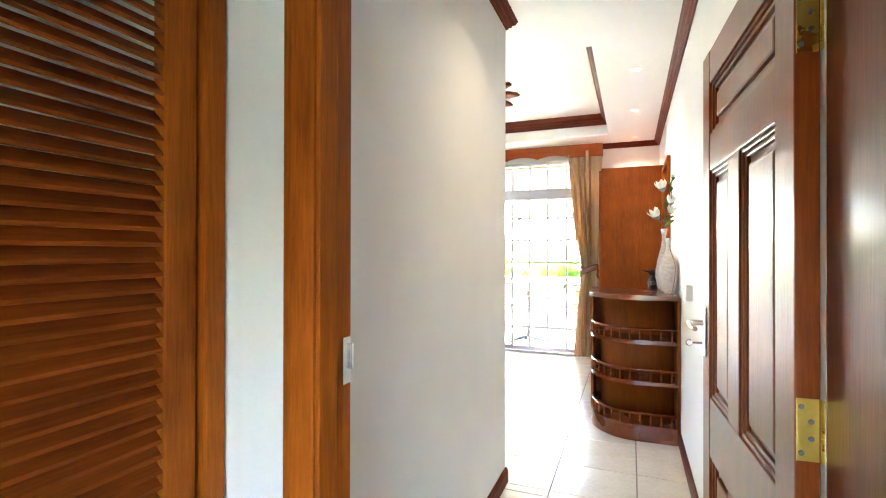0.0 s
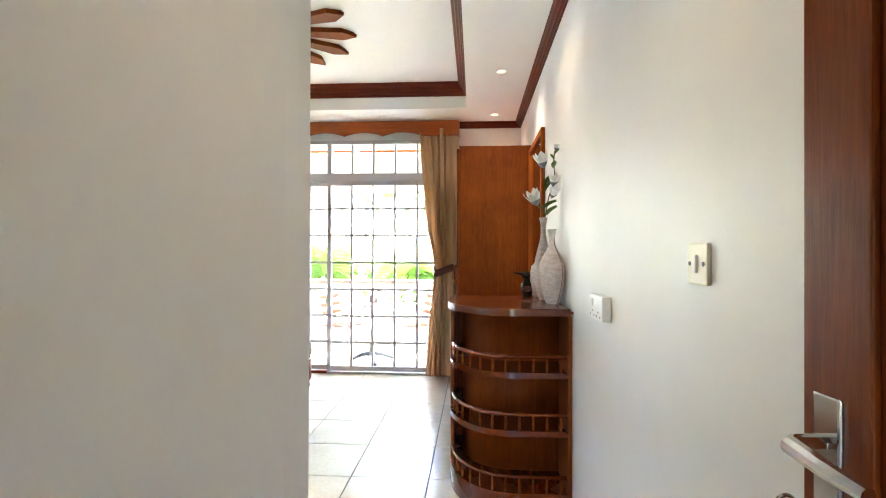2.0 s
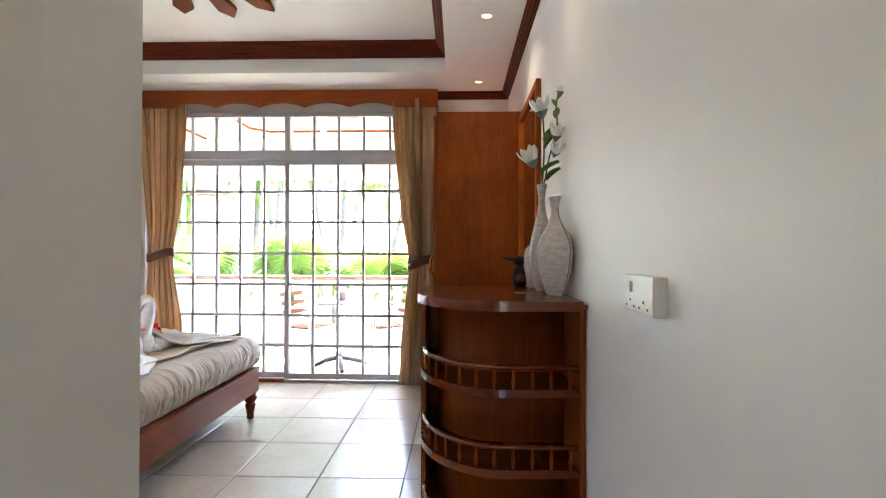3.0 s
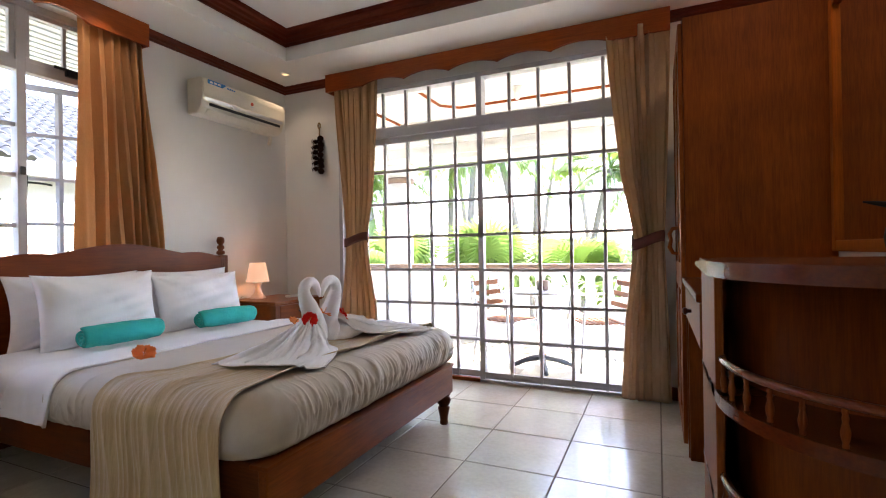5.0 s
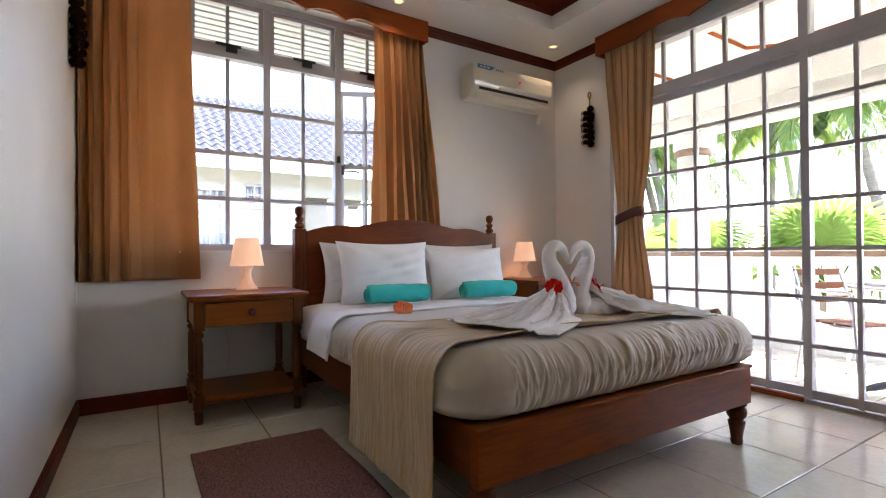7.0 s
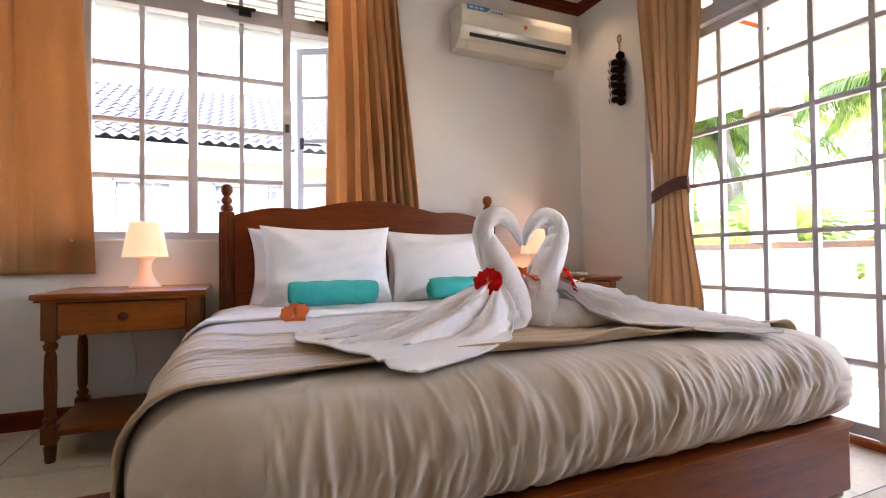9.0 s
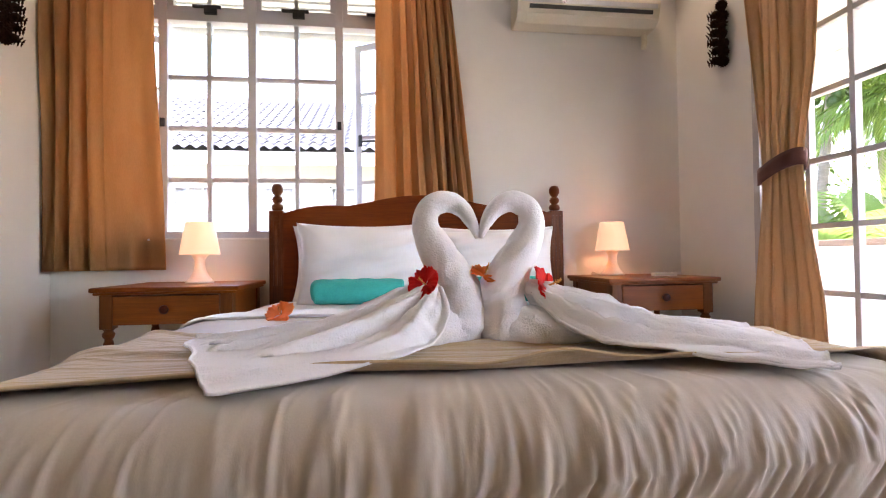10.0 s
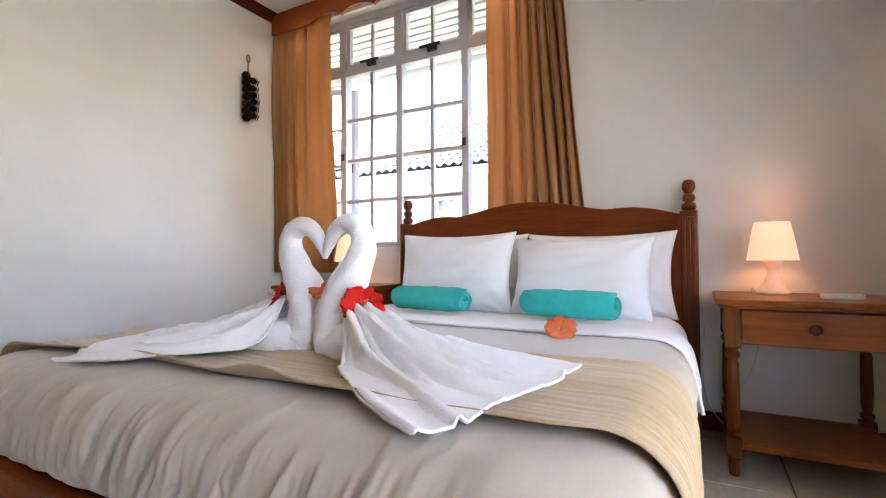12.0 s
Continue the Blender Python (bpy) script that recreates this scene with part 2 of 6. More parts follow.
M_BLUE = surface("blue_sticker", (0.03, 0.22, 0.55), (0.05, 0.30, 0.65), 9, rough=0.4)
M_REDDOT = surface("red_mark", (0.6, 0.08, 0.04), (0.7, 0.12, 0.06), 9, rough=0.4)
M_CAP = surface("brown_rail_cap", (0.16, 0.10, 0.07), (0.27, 0.19, 0.14), 9, rough=0.7, relief=0.2)
M_ROOF = surface("grey_roof_tile", (0.022, 0.026, 0.032), (0.045, 0.05, 0.06), 7, rough=0.7, relief=0.3)
M_SLATWOOD = wood("chair_slat", (0.16, 0.06, 0.035), (0.32, 0.15, 0.09), 'x', 0.5, 0.1)
M_FROND = surface("palm_leaf", (0.04, 0.085, 0.012), (0.10, 0.17, 0.03), 3, rough=0.5, relief=0.1)
M_FROND2 = surface("fan_palm_leaf", (0.05, 0.11, 0.02), (0.12, 0.20, 0.045), 3, rough=0.5, relief=0.1)
M_BUSH = surface("shrub_leaf", (0.018, 0.05, 0.008), (0.06, 0.11, 0.02), 4, rough=0.55)
M_BARK = surface("palm_bark", (0.16, 0.135, 0.11), (0.28, 0.245, 0.20), 9, stretch=(1, 1, 4), rough=0.9, relief=0.6)
M_GROUND = surface("sandy_grass", (0.08, 0.11, 0.035), (0.34, 0.31, 0.22), 0.4, rough=0.95, fine=12, relief=0.5, spread=0)
def leafy(m, colour, amount=0.45):
    t = m.node_tree
    tr = t.nodes.new("ShaderNodeBsdfTranslucent")
    tr.inputs[0].default_value = (*colour, 1)
    mx = t.nodes.new("ShaderNodeMixShader")
    mx.inputs[0].default_value = amount
    t.links.new(t.nodes["Principled BSDF"].outputs[0], mx.inputs[1])
    t.links.new(tr.outputs[0], mx.inputs[2])
    t.links.new(mx.outputs[0], t.nodes["Material Output"].inputs[0])


leafy(M_FROND, (0.15, 0.24, 0.04), 0.45)
leafy(M_FROND2, (0.18, 0.28, 0.06), 0.45)
leafy(M_BUSH, (0.09, 0.16, 0.03), 0.4)
leafy(M_ORANGE, (0.98, 0.36, 0.10), 0.55)
leafy(M_RED, (0.90, 0.02, 0.015), 0.5)
M_MIRROR, _t, _p = nodes_of("mirror")
_p.inputs["Metallic"].default_value, _p.inputs["Roughness"].default_value, _p.inputs["Base Color"].default_value = 1.0, 0.015, (0.86, 0.87, 0.86, 1)


# ---- builders ----
ORIGIN = {}


def thing(name, at, label="", category="", group="", kind=""):
    ob = new(name)
    ob.location = at
    ob.empty_display_size = 0.05
    ORIGIN[ob] = Vector(at)
    return tagged(ob, label, category, group, kind)


def part(name, bm, material, parent=None, label="", smooth=False):
    """Links bm, given in world coordinates, as one mesh under its parent."""
    if parent is not None:
        bmesh.ops.translate(bm, verts=bm.verts, vec=-ORIGIN[parent])
    me = bpy.data.meshes.new(name)
    bmesh.ops.recalc_face_normals(bm, faces=bm.faces)
    bm.to_mesh(me)
    bm.free()
    if smooth:
        me.shade_smooth()
    me.materials.append(material)
    ob = new(name, me)
    ORIGIN[ob] = ORIGIN[parent] if parent is not None else Vector((0, 0, 0))
    if parent is not None:
        ob.parent = parent
    if label:
        ob["label"] = label
    return ob


def solid(name, bm, material, label="", category="", kind="", smooth=False, group=""):
    """A thing of one mesh, with its origin at its base."""
    xs = [v.co for v in bm.verts]
    at = Vector((sum(v.x for v in xs) / len(xs), sum(v.y for v in xs) / len(xs), min(v.z for v in xs)))
    bmesh.ops.translate(bm, verts=bm.verts, vec=-at)
    me = bpy.data.meshes.new(name)
    bmesh.ops.recalc_face_normals(bm, faces=bm.faces)
    bm.to_mesh(me)
    bm.free()
    if smooth:
        me.shade_smooth()
    me.materials.append(material)
    ob = new(name, me)
    ob.location = at
    ORIGIN[ob] = at
    return tagged(ob, label, category, group, kind)


def box(bm, x0, x1, y0, y1, z0, z1, bevel=0.0):
    v = [bm.verts.new(c) for c in ((x0, y0, z0), (x1, y0, z0), (x1, y1, z0), (x0, y1, z0), (x0, y0, z1), (x1, y0, z1), (x1, y1, z1), (x0, y1, z1))]
    fs = [bm.faces.new([v[i] for i in q]) for q in ((3, 2, 1, 0), (4, 5, 6, 7), (0, 1, 5, 4), (1, 2, 6, 5), (2, 3, 7, 6), (3, 0, 4, 7))]
    if bevel:
        es = list({e for f in fs for e in f.edges})
        bmesh.ops.bevel(bm, geom=es, offset=bevel, segments=2, affect='EDGES', profile=0.6)
    return bm


def boxed(*a, bevel=0.004):
    return box(bmesh.new(), *a, bevel=bevel)


def lathe(profile, centre, segs=20, bm=None, turn=None):
    """profile: (radius, height) from bottom to top."""
    bm = bm or bmesh.new()
    cx, cy, cz = centre
    rings = []
    for r, h in profile:
        ring = []
        for k in range(segs):
            a = 2 * math.pi * k / segs
            p = Vector((r * math.cos(a), r * math.sin(a), h))
            if turn is not None:
                p = turn @ p
            ring.append(bm.verts.new((cx + p.x, cy + p.y, cz + p.z)))
        rings.append(ring)
    for a, b in zip(rings, rings[1:]):
        for k in range(segs):
            bm.faces.new((a[k], a[(k + 1) % segs], b[(k + 1) % segs], b[k]))
    bm.faces.new(rings[0][::-1])
    bm.faces.new(rings[-1])
    return bm


def smoothed(pts, n):
    """n points on a Catmull-Rom curve through pts."""
    p = np.array([pts[0]] + list(pts) + [pts[-1]], float)
    out = []
    m = len(pts) - 1
    for i in range(n):
        u = i / (n - 1) * m
        k = min(int(u), m - 1)
        f = u - k
        a, b, c, d = p[k], p[k + 1], p[k + 2], p[k + 3]
        out.append(0.5 * ((2 * b) + (c - a) * f + (2 * a - 5 * b + 4 * c - d) * f * f + (3 * b - a - 3 * c + d) * f ** 3))
    return np.array(out)


def tube(pts, radii, segs=10, bm=None, wobble=None):
    bm = bm or bmesh.new()
    pts = [Vector(p) for p in pts]
    if isinstance(radii, (int, float)):
        radii = [radii] * len(pts)
    rings = []
    up = Vector((0.13, 0.31, 0.94)).normalized()
    for i, p in enumerate(pts):
        d = (pts[min(i + 1, len(pts) - 1)] - pts[max(i - 1, 0)]).normalized()
        s = d.cross(up)
        if s.length < 0.15:
            s = d.cross(Vector((1, 0.2, 0)))
        s.normalize()
        w = s.cross(d).normalized()
        up = w
        ring = []
        for k in range(segs):
            a = 2 * math.pi * k / segs
            r = radii[i] * (1 + (wobble(i, a) if wobble else 0))
            ring.append(bm.verts.new(p + (s * math.cos(a) + w * math.sin(a)) * r))
        rings.append(ring)
    for a, b in zip(rings, rings[1:]):
        for k in range(segs):
            bm.faces.new((a[k], a[(k + 1) % segs], b[(k + 1) % segs], b[k]))
    bm.faces.new(rings[0][::-1])
    bm.faces.new(rings[-1])
    return bm


def sheet(fn, nu, nv, bm=None, closed=False):
    """A grid of fn(u, v), u and v from 0 to 1."""
    bm = bm or bmesh.new()
    g = [[bm.verts.new(fn(i / (nu - 1), j / (nv - 1))) for j in range(nv)] for i in range(nu)]
    for i in range(nu - 1):
        for j in range(nv - 1):
            bm.faces.new((g[i][j], g[i + 1][j], g[i + 1][j + 1], g[i][j + 1]))
    return bm


def thick(bm, depth):
    """Gives an open sheet an even thickness: a second skin along the vertex normals, stitched along the borders."""
    bmesh.ops.recalc_face_normals(bm, faces=bm.faces)
    bm.normal_update()
    faces = list(bm.faces)
    border = [(l.vert, l.link_loop_next.vert) for f in faces for l in f.loops if len(l.edge.link_faces) == 1]
    twin = {v: bm.verts.new(v.co - v.normal * depth) for v in list(bm.verts)}
    for f in faces:
        bm.faces.new([twin[v] for v in reversed(f.verts)])
    for a, b in border:
        bm.faces.new((b, a, twin[a], twin[b]))
    return bm


def extruded(poly, place, bm=None):
    """poly: 2D outline; place(a, b, s): its 3D point for s = 0 and 1."""
    bm = bm or bmesh.new()
    lo = [bm.verts.new(place(a, b, 0)) for a, b in poly]
    hi = [bm.verts.new(place(a, b, 1)) for a, b in poly]
    n = len(poly)
    bm.faces.new(lo)
    bm.faces.new(hi[::-1])
    for k in range(n):
        bm.faces.new((lo[k], hi[k], hi[(k + 1) % n], lo[(k + 1) % n]))
    return bm


def waves(seed, n=7, lo=8, hi=60):
    """A sum of sines with random phases, about -1 to 1."""
    r = random.Random(seed)
    ks = [(r.uniform(lo, hi), r.uniform(0, 6.3), r.uniform(0.4, 1.0)) for _ in range(n)]
    tot = sum(a for _, _, a in ks) * 0.6
    return lambda x: sum(a * math.sin(k * x + p) for k, p, a in ks) / tot


# ---- the room's shell ----
XW, XE, YN, YS, CX, CEIL = -3.87, 0.328, 6.518, 2.78, -0.695, 2.75
WT = 0.2
WY0, WY1, WZ0, WZ1 = 2.82, 4.86, 0.93, 2.66      # west window
DX0, DX1, DZ1 = -3.18, -0.54, 2.56               # balcony door
ENT_Y = 0.94                                     # entrance wall


def wall(name, boxes, material=M_WALL, label="white painted plaster wall"):
    bm = bmesh.new()
    for b in boxes:
        box(bm, *b)
    return solid(name, bm, material, label, "wall", "structure")


wall("wall_west", [(XW - WT, XW, YS - WT, WY0, 0, 3.1), (XW - WT, XW, WY1, YN + WT, 0, 3.1), (XW - WT, XW, WY0, WY1, 0, WZ0), (XW - WT, XW, WY0, WY1, WZ1, 3.1)])
wall("wall_north", [(XW, DX0, YN, YN + WT, 0, 3.1), (DX1, XE + WT, YN, YN + WT, 0, 3.1), (DX0, DX1, YN, YN + WT, DZ1, 3.1)])
wall("wall_east", [(XE, XE + WT, ENT_Y + 0.12, YN, 0, 3.1)])
wall("wall_south", [(XW, CX, YS - WT, YS, 0, 3.1)])
wall("wall_corridor", [(CX - 0.12, CX, ENT_Y + 0.12, YS - WT, 0, 3.1)])
wall("wall_entrance", [(-1.75, CX, ENT_Y, ENT_Y + 0.12, 0, 3.1), (0.46, 1.1, ENT_Y, ENT_Y + 0.12, 0, 3.1), (CX, 0.46, ENT_Y, ENT_Y + 0.12, 2.17, 3.1)])
wall("wall_lobby_west", [(-1.09, -0.97, 0.93, ENT_Y, 0, 3.1), (-1.09, -0.97, -0.35, 0.93, 2.1, 3.1), (-1.09, -0.97, -1.4, -0.35, 0, 3.1), (-1.75, -1.65, -1.4, ENT_Y, 0, 3.1)])
wall("wall_lobby_east", [(0.98, 1.1, -1.4, ENT_Y, 0, 3.1)])
wall("wall_lobby_south", [(-1.75, -0.20, -1.52, -1.4, 0, 3.1), (0.26, 1.1, -1.52, -1.4, 0, 3.1), (-0.20, 0.26, -1.52, -1.4, 1.55, 3.1)])
# unseen slab, added to keep direct sun out of the lobby opening
wall("porch_roof", [(-2.2, 1.6, -2.7, -1.525, 2.6, 2.75)], M_PLASTER, "unseen white slab added outside the lobby to block the sun")

# ceiling with its raised tray
TX0, TX1, TY0, TY1 = -3.352, -0.248, 3.36, 5.968
bm = bmesh.new()
for b in ((XW, XE, YS, TY0, CEIL, 3.1), (XW, XE, TY1, YN, CEIL, 3.1), (XW, TX0, TY0, TY1, CEIL, 3.1), (TX1, XE, TY0, TY1, CEIL, 3.1), (TX0, TX1, TY0, TY1, 2.985, 3.1), (CX, XE, ENT_Y + 0.12, YS, CEIL, 3.1), (-1.65, 0.98, -1.4, ENT_Y, CEIL, 3.1)):
    box(bm, *b)
solid("ceiling", bm, M_CEIL, "white ceiling with a raised tray in the middle", "ceiling", "structure")
wall("roof_slab", [(XW - WT, 1.1, YS - WT, YN + WT, 3.104, 3.25), (-1.75, 1.1, -1.52, YS - WT, 3.104, 3.25)], M_PLASTER, "concrete roof slab over the rooms")

CROWN = [(0, 0), (0.012, 0), (0.016, 0.012), (0.028, 0.016), (0.034, 0.03), (0.048, 0.036), (0.054, 0.05), (0.062, 0.062), (0, 0.062)]
TRAYP = [(0, 0), (0.014, 0), (0.018, 0.02), (0.03, 0.024), (0.036, 0.045), (0.052, 0.052), (0.06, 0.075), (0.078, 0.085), (0.085, 0.118), (0, 0.118)]
BASEP = [(0, 0), (0.016, 0), (0.016, 0.066), (0.012, 0.076), (0.012, 0.083), (0.006, 0.09), (0, 0.09)]


def run(bm, prof, axis, at, a0, a1, side, z, m0=0, m1=0):
    """A moulding along an axis, standing off its wall to side; m0, m1: mitre of its ends (1 shortens, -1 lengthens)."""
    def place(o, h, s):
        c = (a0 + m0 * o) if s == 0 else (a1 - m1 * o)
        return (at + side * o, c, z + h) if axis == 'y' else (c, at + side * o, z + h)
    return extruded(prof, place, bm)


def moulding(name, prof, runs, z, label, material_x=M_TRIM, material_y=M_TRIMY):
    ob = thing(name, (-1.8, 4.6, z), label, "moulding", "", "structure")
    for axis, at, a0, a1, side, m0, m1 in runs:
        part("length", run(bmesh.new(), prof, axis, at, a0, a1, side, z, m0, m1), material_x if axis == 'x' else material_y, ob)


moulding("crown_moulding", CROWN, [('y', XW, YS, YN, 1, 1, 1), ('x', YN, XW, XE, -1, 1, 1), ('y', XE, ENT_Y + 0.12, YN, -1, 0, 1), ('x', YS, XW, CX, 1, 1, -1), ('y', CX, ENT_Y + 0.12, YS, 1, 0, -1)], CEIL - 0.062, "dark red stained crown moulding")
moulding("tray_moulding", TRAYP, [('y', TX0, TY0, TY1, 1, 1, 1), ('x', TY1, TX0, TX1, -1, 1, 1), ('y', TX1, TY0, TY1, -1, 1, 1), ('x', TY0, TX0, TX1, 1, 1, 1)], 2.867, "dark red stained ribbed moulding round the ceiling tray")
moulding("baseboard", BASEP, [('y', XW, YS, YN, 1, 1, 1), ('x', YN, XW, DX0, -1, 1, 0), ('x', YN, DX1, XE, -1, 0, 1), ('y', XE, ENT_Y + 0.13, YN, -1, 0, 1), ('x', YS, XW, CX, 1, 1, -1), ('y', CX, ENT_Y + 0.13, YS, 1, 0, -1)], 0, "dark red stained wooden baseboard")


# ---- west window ----
def bars(bm, u_list, v_list, u0, u1, v0, v1, place, w=0.022, d=0.03):
    for u in u_list:
        place(bm, u - w / 2, u + w / 2, v0, v1, d)
    for v in v_list:
        place(bm, u0, u1, v - w / 2, v + w / 2, d * 0.9)


win = thing("window_1", (-3.986, 3.84, WZ0), "white aluminium window with small panes, side casements ajar", "window", "", "structure")
FX = -3.986


def wbox(bm, y0, y1, z0, z1, d, bevel=0.003):
    box(bm, FX - d, FX + d, y0, y1, z0, z1, bevel)


bm = bmesh.new()
wbox(bm, WY0, WY1, WZ0, WZ0 + 0.045, 0.035)
wbox(bm, WY0, WY1, WZ1 - 0.045, WZ1, 0.035)
wbox(bm, WY0, WY1, 2.225, 2.285, 0.034)
for y in (WY0 + 0.02, 3.329, 3.83, 4.343, WY1 - 0.02):
    wbox(bm, y - 0.024, y + 0.024, WZ0 + 0.045, WZ1 - 0.045, 0.036)
part("window_frame", bm, M_ALU, win)
bm = bmesh.new()
box(bm, XW - 0.15, XW + 0.012, WY0, WY1, WZ0 - 0.012, WZ0 + 0.002, 0.003)
part("window_sill", bm, M_PLASTER, win, "white plastered sill")
COLS = [(WY0 + 0.044, 3.305), (3.353, 3.806), (3.854, 4.319), (4.367, WY1 - 0.044)]
for k, (a, b) in enumerate(COLS):
    bm = bmesh.new()
    for y0, y1, z0, z1 in ((a, b, 2.288, 2.318), (a, b, 2.585, 2.612), (a, a + 0.028, 2.318, 2.585), (b - 0.028, b, 2.318, 2.585)):
        wbox(bm, y0, y1, z0, z1, 0.02)
    wbox(bm, (a + b) / 2 - 0.011, (a + b) / 2 + 0.011, 2.318, 2.585, 0.012)
    top = part("top_light", bm, M_ALU, win)
    g = part("pane", boxed(FX - 0.003, FX + 0.003, a + 0.025, b - 0.025, 2.316, 2.588, bevel=0), M_GLASS, top)
    g.visible_shadow = False
    bm = bmesh.new()
    c = (a + b) / 2 + 0.02
    box(bm, FX + 0.034, FX + 0.06, c - 0.035, c + 0.035, 2.262, 2.30, 0.004)
    box(bm, FX + 0.04, FX + 0.058, c - 0.10, c + 0.06, 2.296, 2.312, 0.004)
    part("stay_handle", bm, M_BLACK, win, "black stay handle")
    if k in (1, 2):
        bm = bmesh.new()
        mid = (a + b) / 2
        wbox(bm, mid - 0.013, mid + 0.013, WZ0 + 0.045, 2.225, 0.018)
        for z in (1.893, 1.589, 1.282):
            wbox(bm, a, b, z - 0.013, z + 0.013, 0.0165)
        fixed = part("fixed_light", bm, M_ALU, win)
        for y0, y1 in ((a, mid - 0.013), (mid + 0.013, b)):
            for z0, z1 in ((WZ0 + 0.045, 1.269), (1.295, 1.576), (1.602, 1.88), (1.906, 2.225)):
                g = part("pane", boxed(FX - 0.003, FX + 0.003, y0 - 0.002, y1 + 0.002, z0 - 0.002, z1 + 0.002, bevel=0), M_GLASS, fixed)
                g.visible_shadow = False
# casements hinged at the outer jambs, open outward
for hinge, s in ((WY0 + 0.044, 1), (WY1 - 0.044, -1)):
    w = 0.44
    th = radians(27)
    cy, sx = math.cos(th) * s, -math.sin(th)

    def put(u, z, d):
        return (FX - 0.02 + sx * u - d * math.cos(th), hinge + cy * u - d * math.sin(th) * s * -1, z)

    def cbox(bm, u0, u1, z0, z1, d):
        pts = [put(u, z, e) for z in (z0, z1) for u, e in ((u0, -d), (u1, -d), (u1, d), (u0, d))]
        v = [bm.verts.new(p) for p in pts]
        for q in ((3, 2, 1, 0), (4, 5, 6, 7), (0, 1, 5, 4), (1, 2, 6, 5), (2, 3, 7, 6), (3, 0, 4, 7)):
            bm.faces.new([v[i] for i in q])
    bm = bmesh.new()
    for a in ((0, w, 0.985, 1.025), (0, w, 2.18, 2.22), (0, 0.04, 1.025, 2.18), (w - 0.04, w, 1.025, 2.18)):
        cbox(bm, *a, 0.016)
    cbox(bm, w / 2 - 0.011, w / 2 + 0.011, 1.025, 2.18, 0.013)
    for z in (1.89, 1.60, 1.305):
        cbox(bm, 0.04, w - 0.04, z - 0.011, z + 0.011, 0.012)
    leaf = part("casement", bm, M_ALU, win)
    bm = bmesh.new()
    cbox(bm, 0.04, w - 0.04, 1.025, 2.18, 0.003)
    part("pane", bm, M_GLASS, leaf).visible_shadow = False
    bm = bmesh.new()
    cbox(bm, w - 0.04, w - 0.015, 1.545, 1.62, 0.024)
    tube([put(w - 0.028, 1.575, -0.03), put(w - 0.1, 1.57, -0.045), put(w - 0.15, 1.562, -0.04)], 0.007, 8, bm)
    part("casement_handle", bm, M_BLACK, win, "black lever handle")
for y in (3.329, 4.343):
    part("catch", boxed(FX + 0.036, FX + 0.05, y - 0.012, y + 0.012, 1.59, 1.64, bevel=0.003), M_BLACK, win, "black window catch")

# ---- balcony door ----
sd = thing("door_1", (-1.77, 6.5, 0), "white aluminium sliding balcony door with many small panes", "door", "", "structure")
bm = bmesh.new()
for x0, x1, z0, z1 in ((DX0, DX1, 2.52, DZ1), (DX0, DX1, 2.115, 2.20), (DX0, DX0 + 0.04, 0, 2.52), (DX1 - 0.04, DX1, 0, 2.52), (-1.795, -1.745, 2.20, 2.52)):
    box(bm, x0, x1, 6.462, 6.56, z0, z1, 0.003)
box(bm, DX0, DX1, 6.47, 6.60, 0.0, 0.02, 0.003)
for x in (-2.93, -2.70, -2.467, -2.24, -2.006, -1.518, -1.281, -1.039, -0.792):
    box(bm, x - 0.012, x + 0.012, 6.485, 6.515, 2.20, 2.52, 0.002)
part("door_frame", bm, M_ALUSHADE, sd)
part("transom_pane", boxed(DX0 + 0.04, DX1 - 0.04, 6.497, 6.503, 2.20, 2.52, bevel=0), M_GLASS, sd).visible_shadow = False
ZB = [0.057, 0.344, 0.631, 0.924, 1.218, 1.517, 1.811, 2.09]
for nm, xs, y in (("sliding_panel", [-1.768, -1.518, -1.281, -1.039, -0.792, -0.572], 6.48), ("sliding_panel", [-3.13, -2.915, -2.70, -2.467, -2.24, -2.006, -1.775], 6.525)):
    bm = bmesh.new()
    for x in xs:
        e = 0.022 if x in (xs[0], xs[-1]) else 0.012
        box(bm, x - e, x + e, y - 0.017, y + 0.017, 0.025, 2.115, 0.002)
    for z in ZB:
        e = 0.026 if z in (ZB[0], ZB[-1]) else 0.012
        box(bm, xs[0], xs[-1], y - 0.0155, y + 0.0155, z - e, z + e, 0.002)
    pnl = part(nm, bm, M_ALUSHADE, sd)
    for a, b in zip(xs, xs[1:]):
        for c, d in zip(ZB, ZB[1:]):
            g = part("pane", boxed(a + 0.008, b - 0.008, y - 0.003, y + 0.003, c + 0.008, d - 0.008, bevel=0), M_GLASS, pnl)
            g.visible_shadow = False
bm = tube([(-0.60, 6.46, 1.02), (-0.60, 6.41, 1.02), (-0.60, 6.40, 1.04), (-0.60, 6.40, 1.16), (-0.60, 6.41, 1.18), (-0.60, 6.46, 1.18)], 0.009, 8)
part("pull_handle", bm, M_BLACK, sd, "black bow handle")
part("threshold", boxed(DX0, -1.79, 6.455, 6.50, 0.001, 0.03), M_PELX, sd, "brown wooden threshold strip")

# ---- entrance door ----
ef = thing("door_2", (-0.15, ENT_Y, 0), "varnished reddish wooden door frame with the door open", "door", "", "structure")
bm = bmesh.new()
box(bm, -0.628, -0.57, 0.768, 0.903, 0, 2.17, 0.006)
box(bm, -0.72, -0.628, 0.86, 0.937, 0, 2.17, 0.004)
box(bm, -0.699, 0.327, ENT_Y - 0.012, ENT_Y + 0.132, 2.06, 2.17, 0.006)
part("door_jamb", bm, M_FRAMEW, ef)
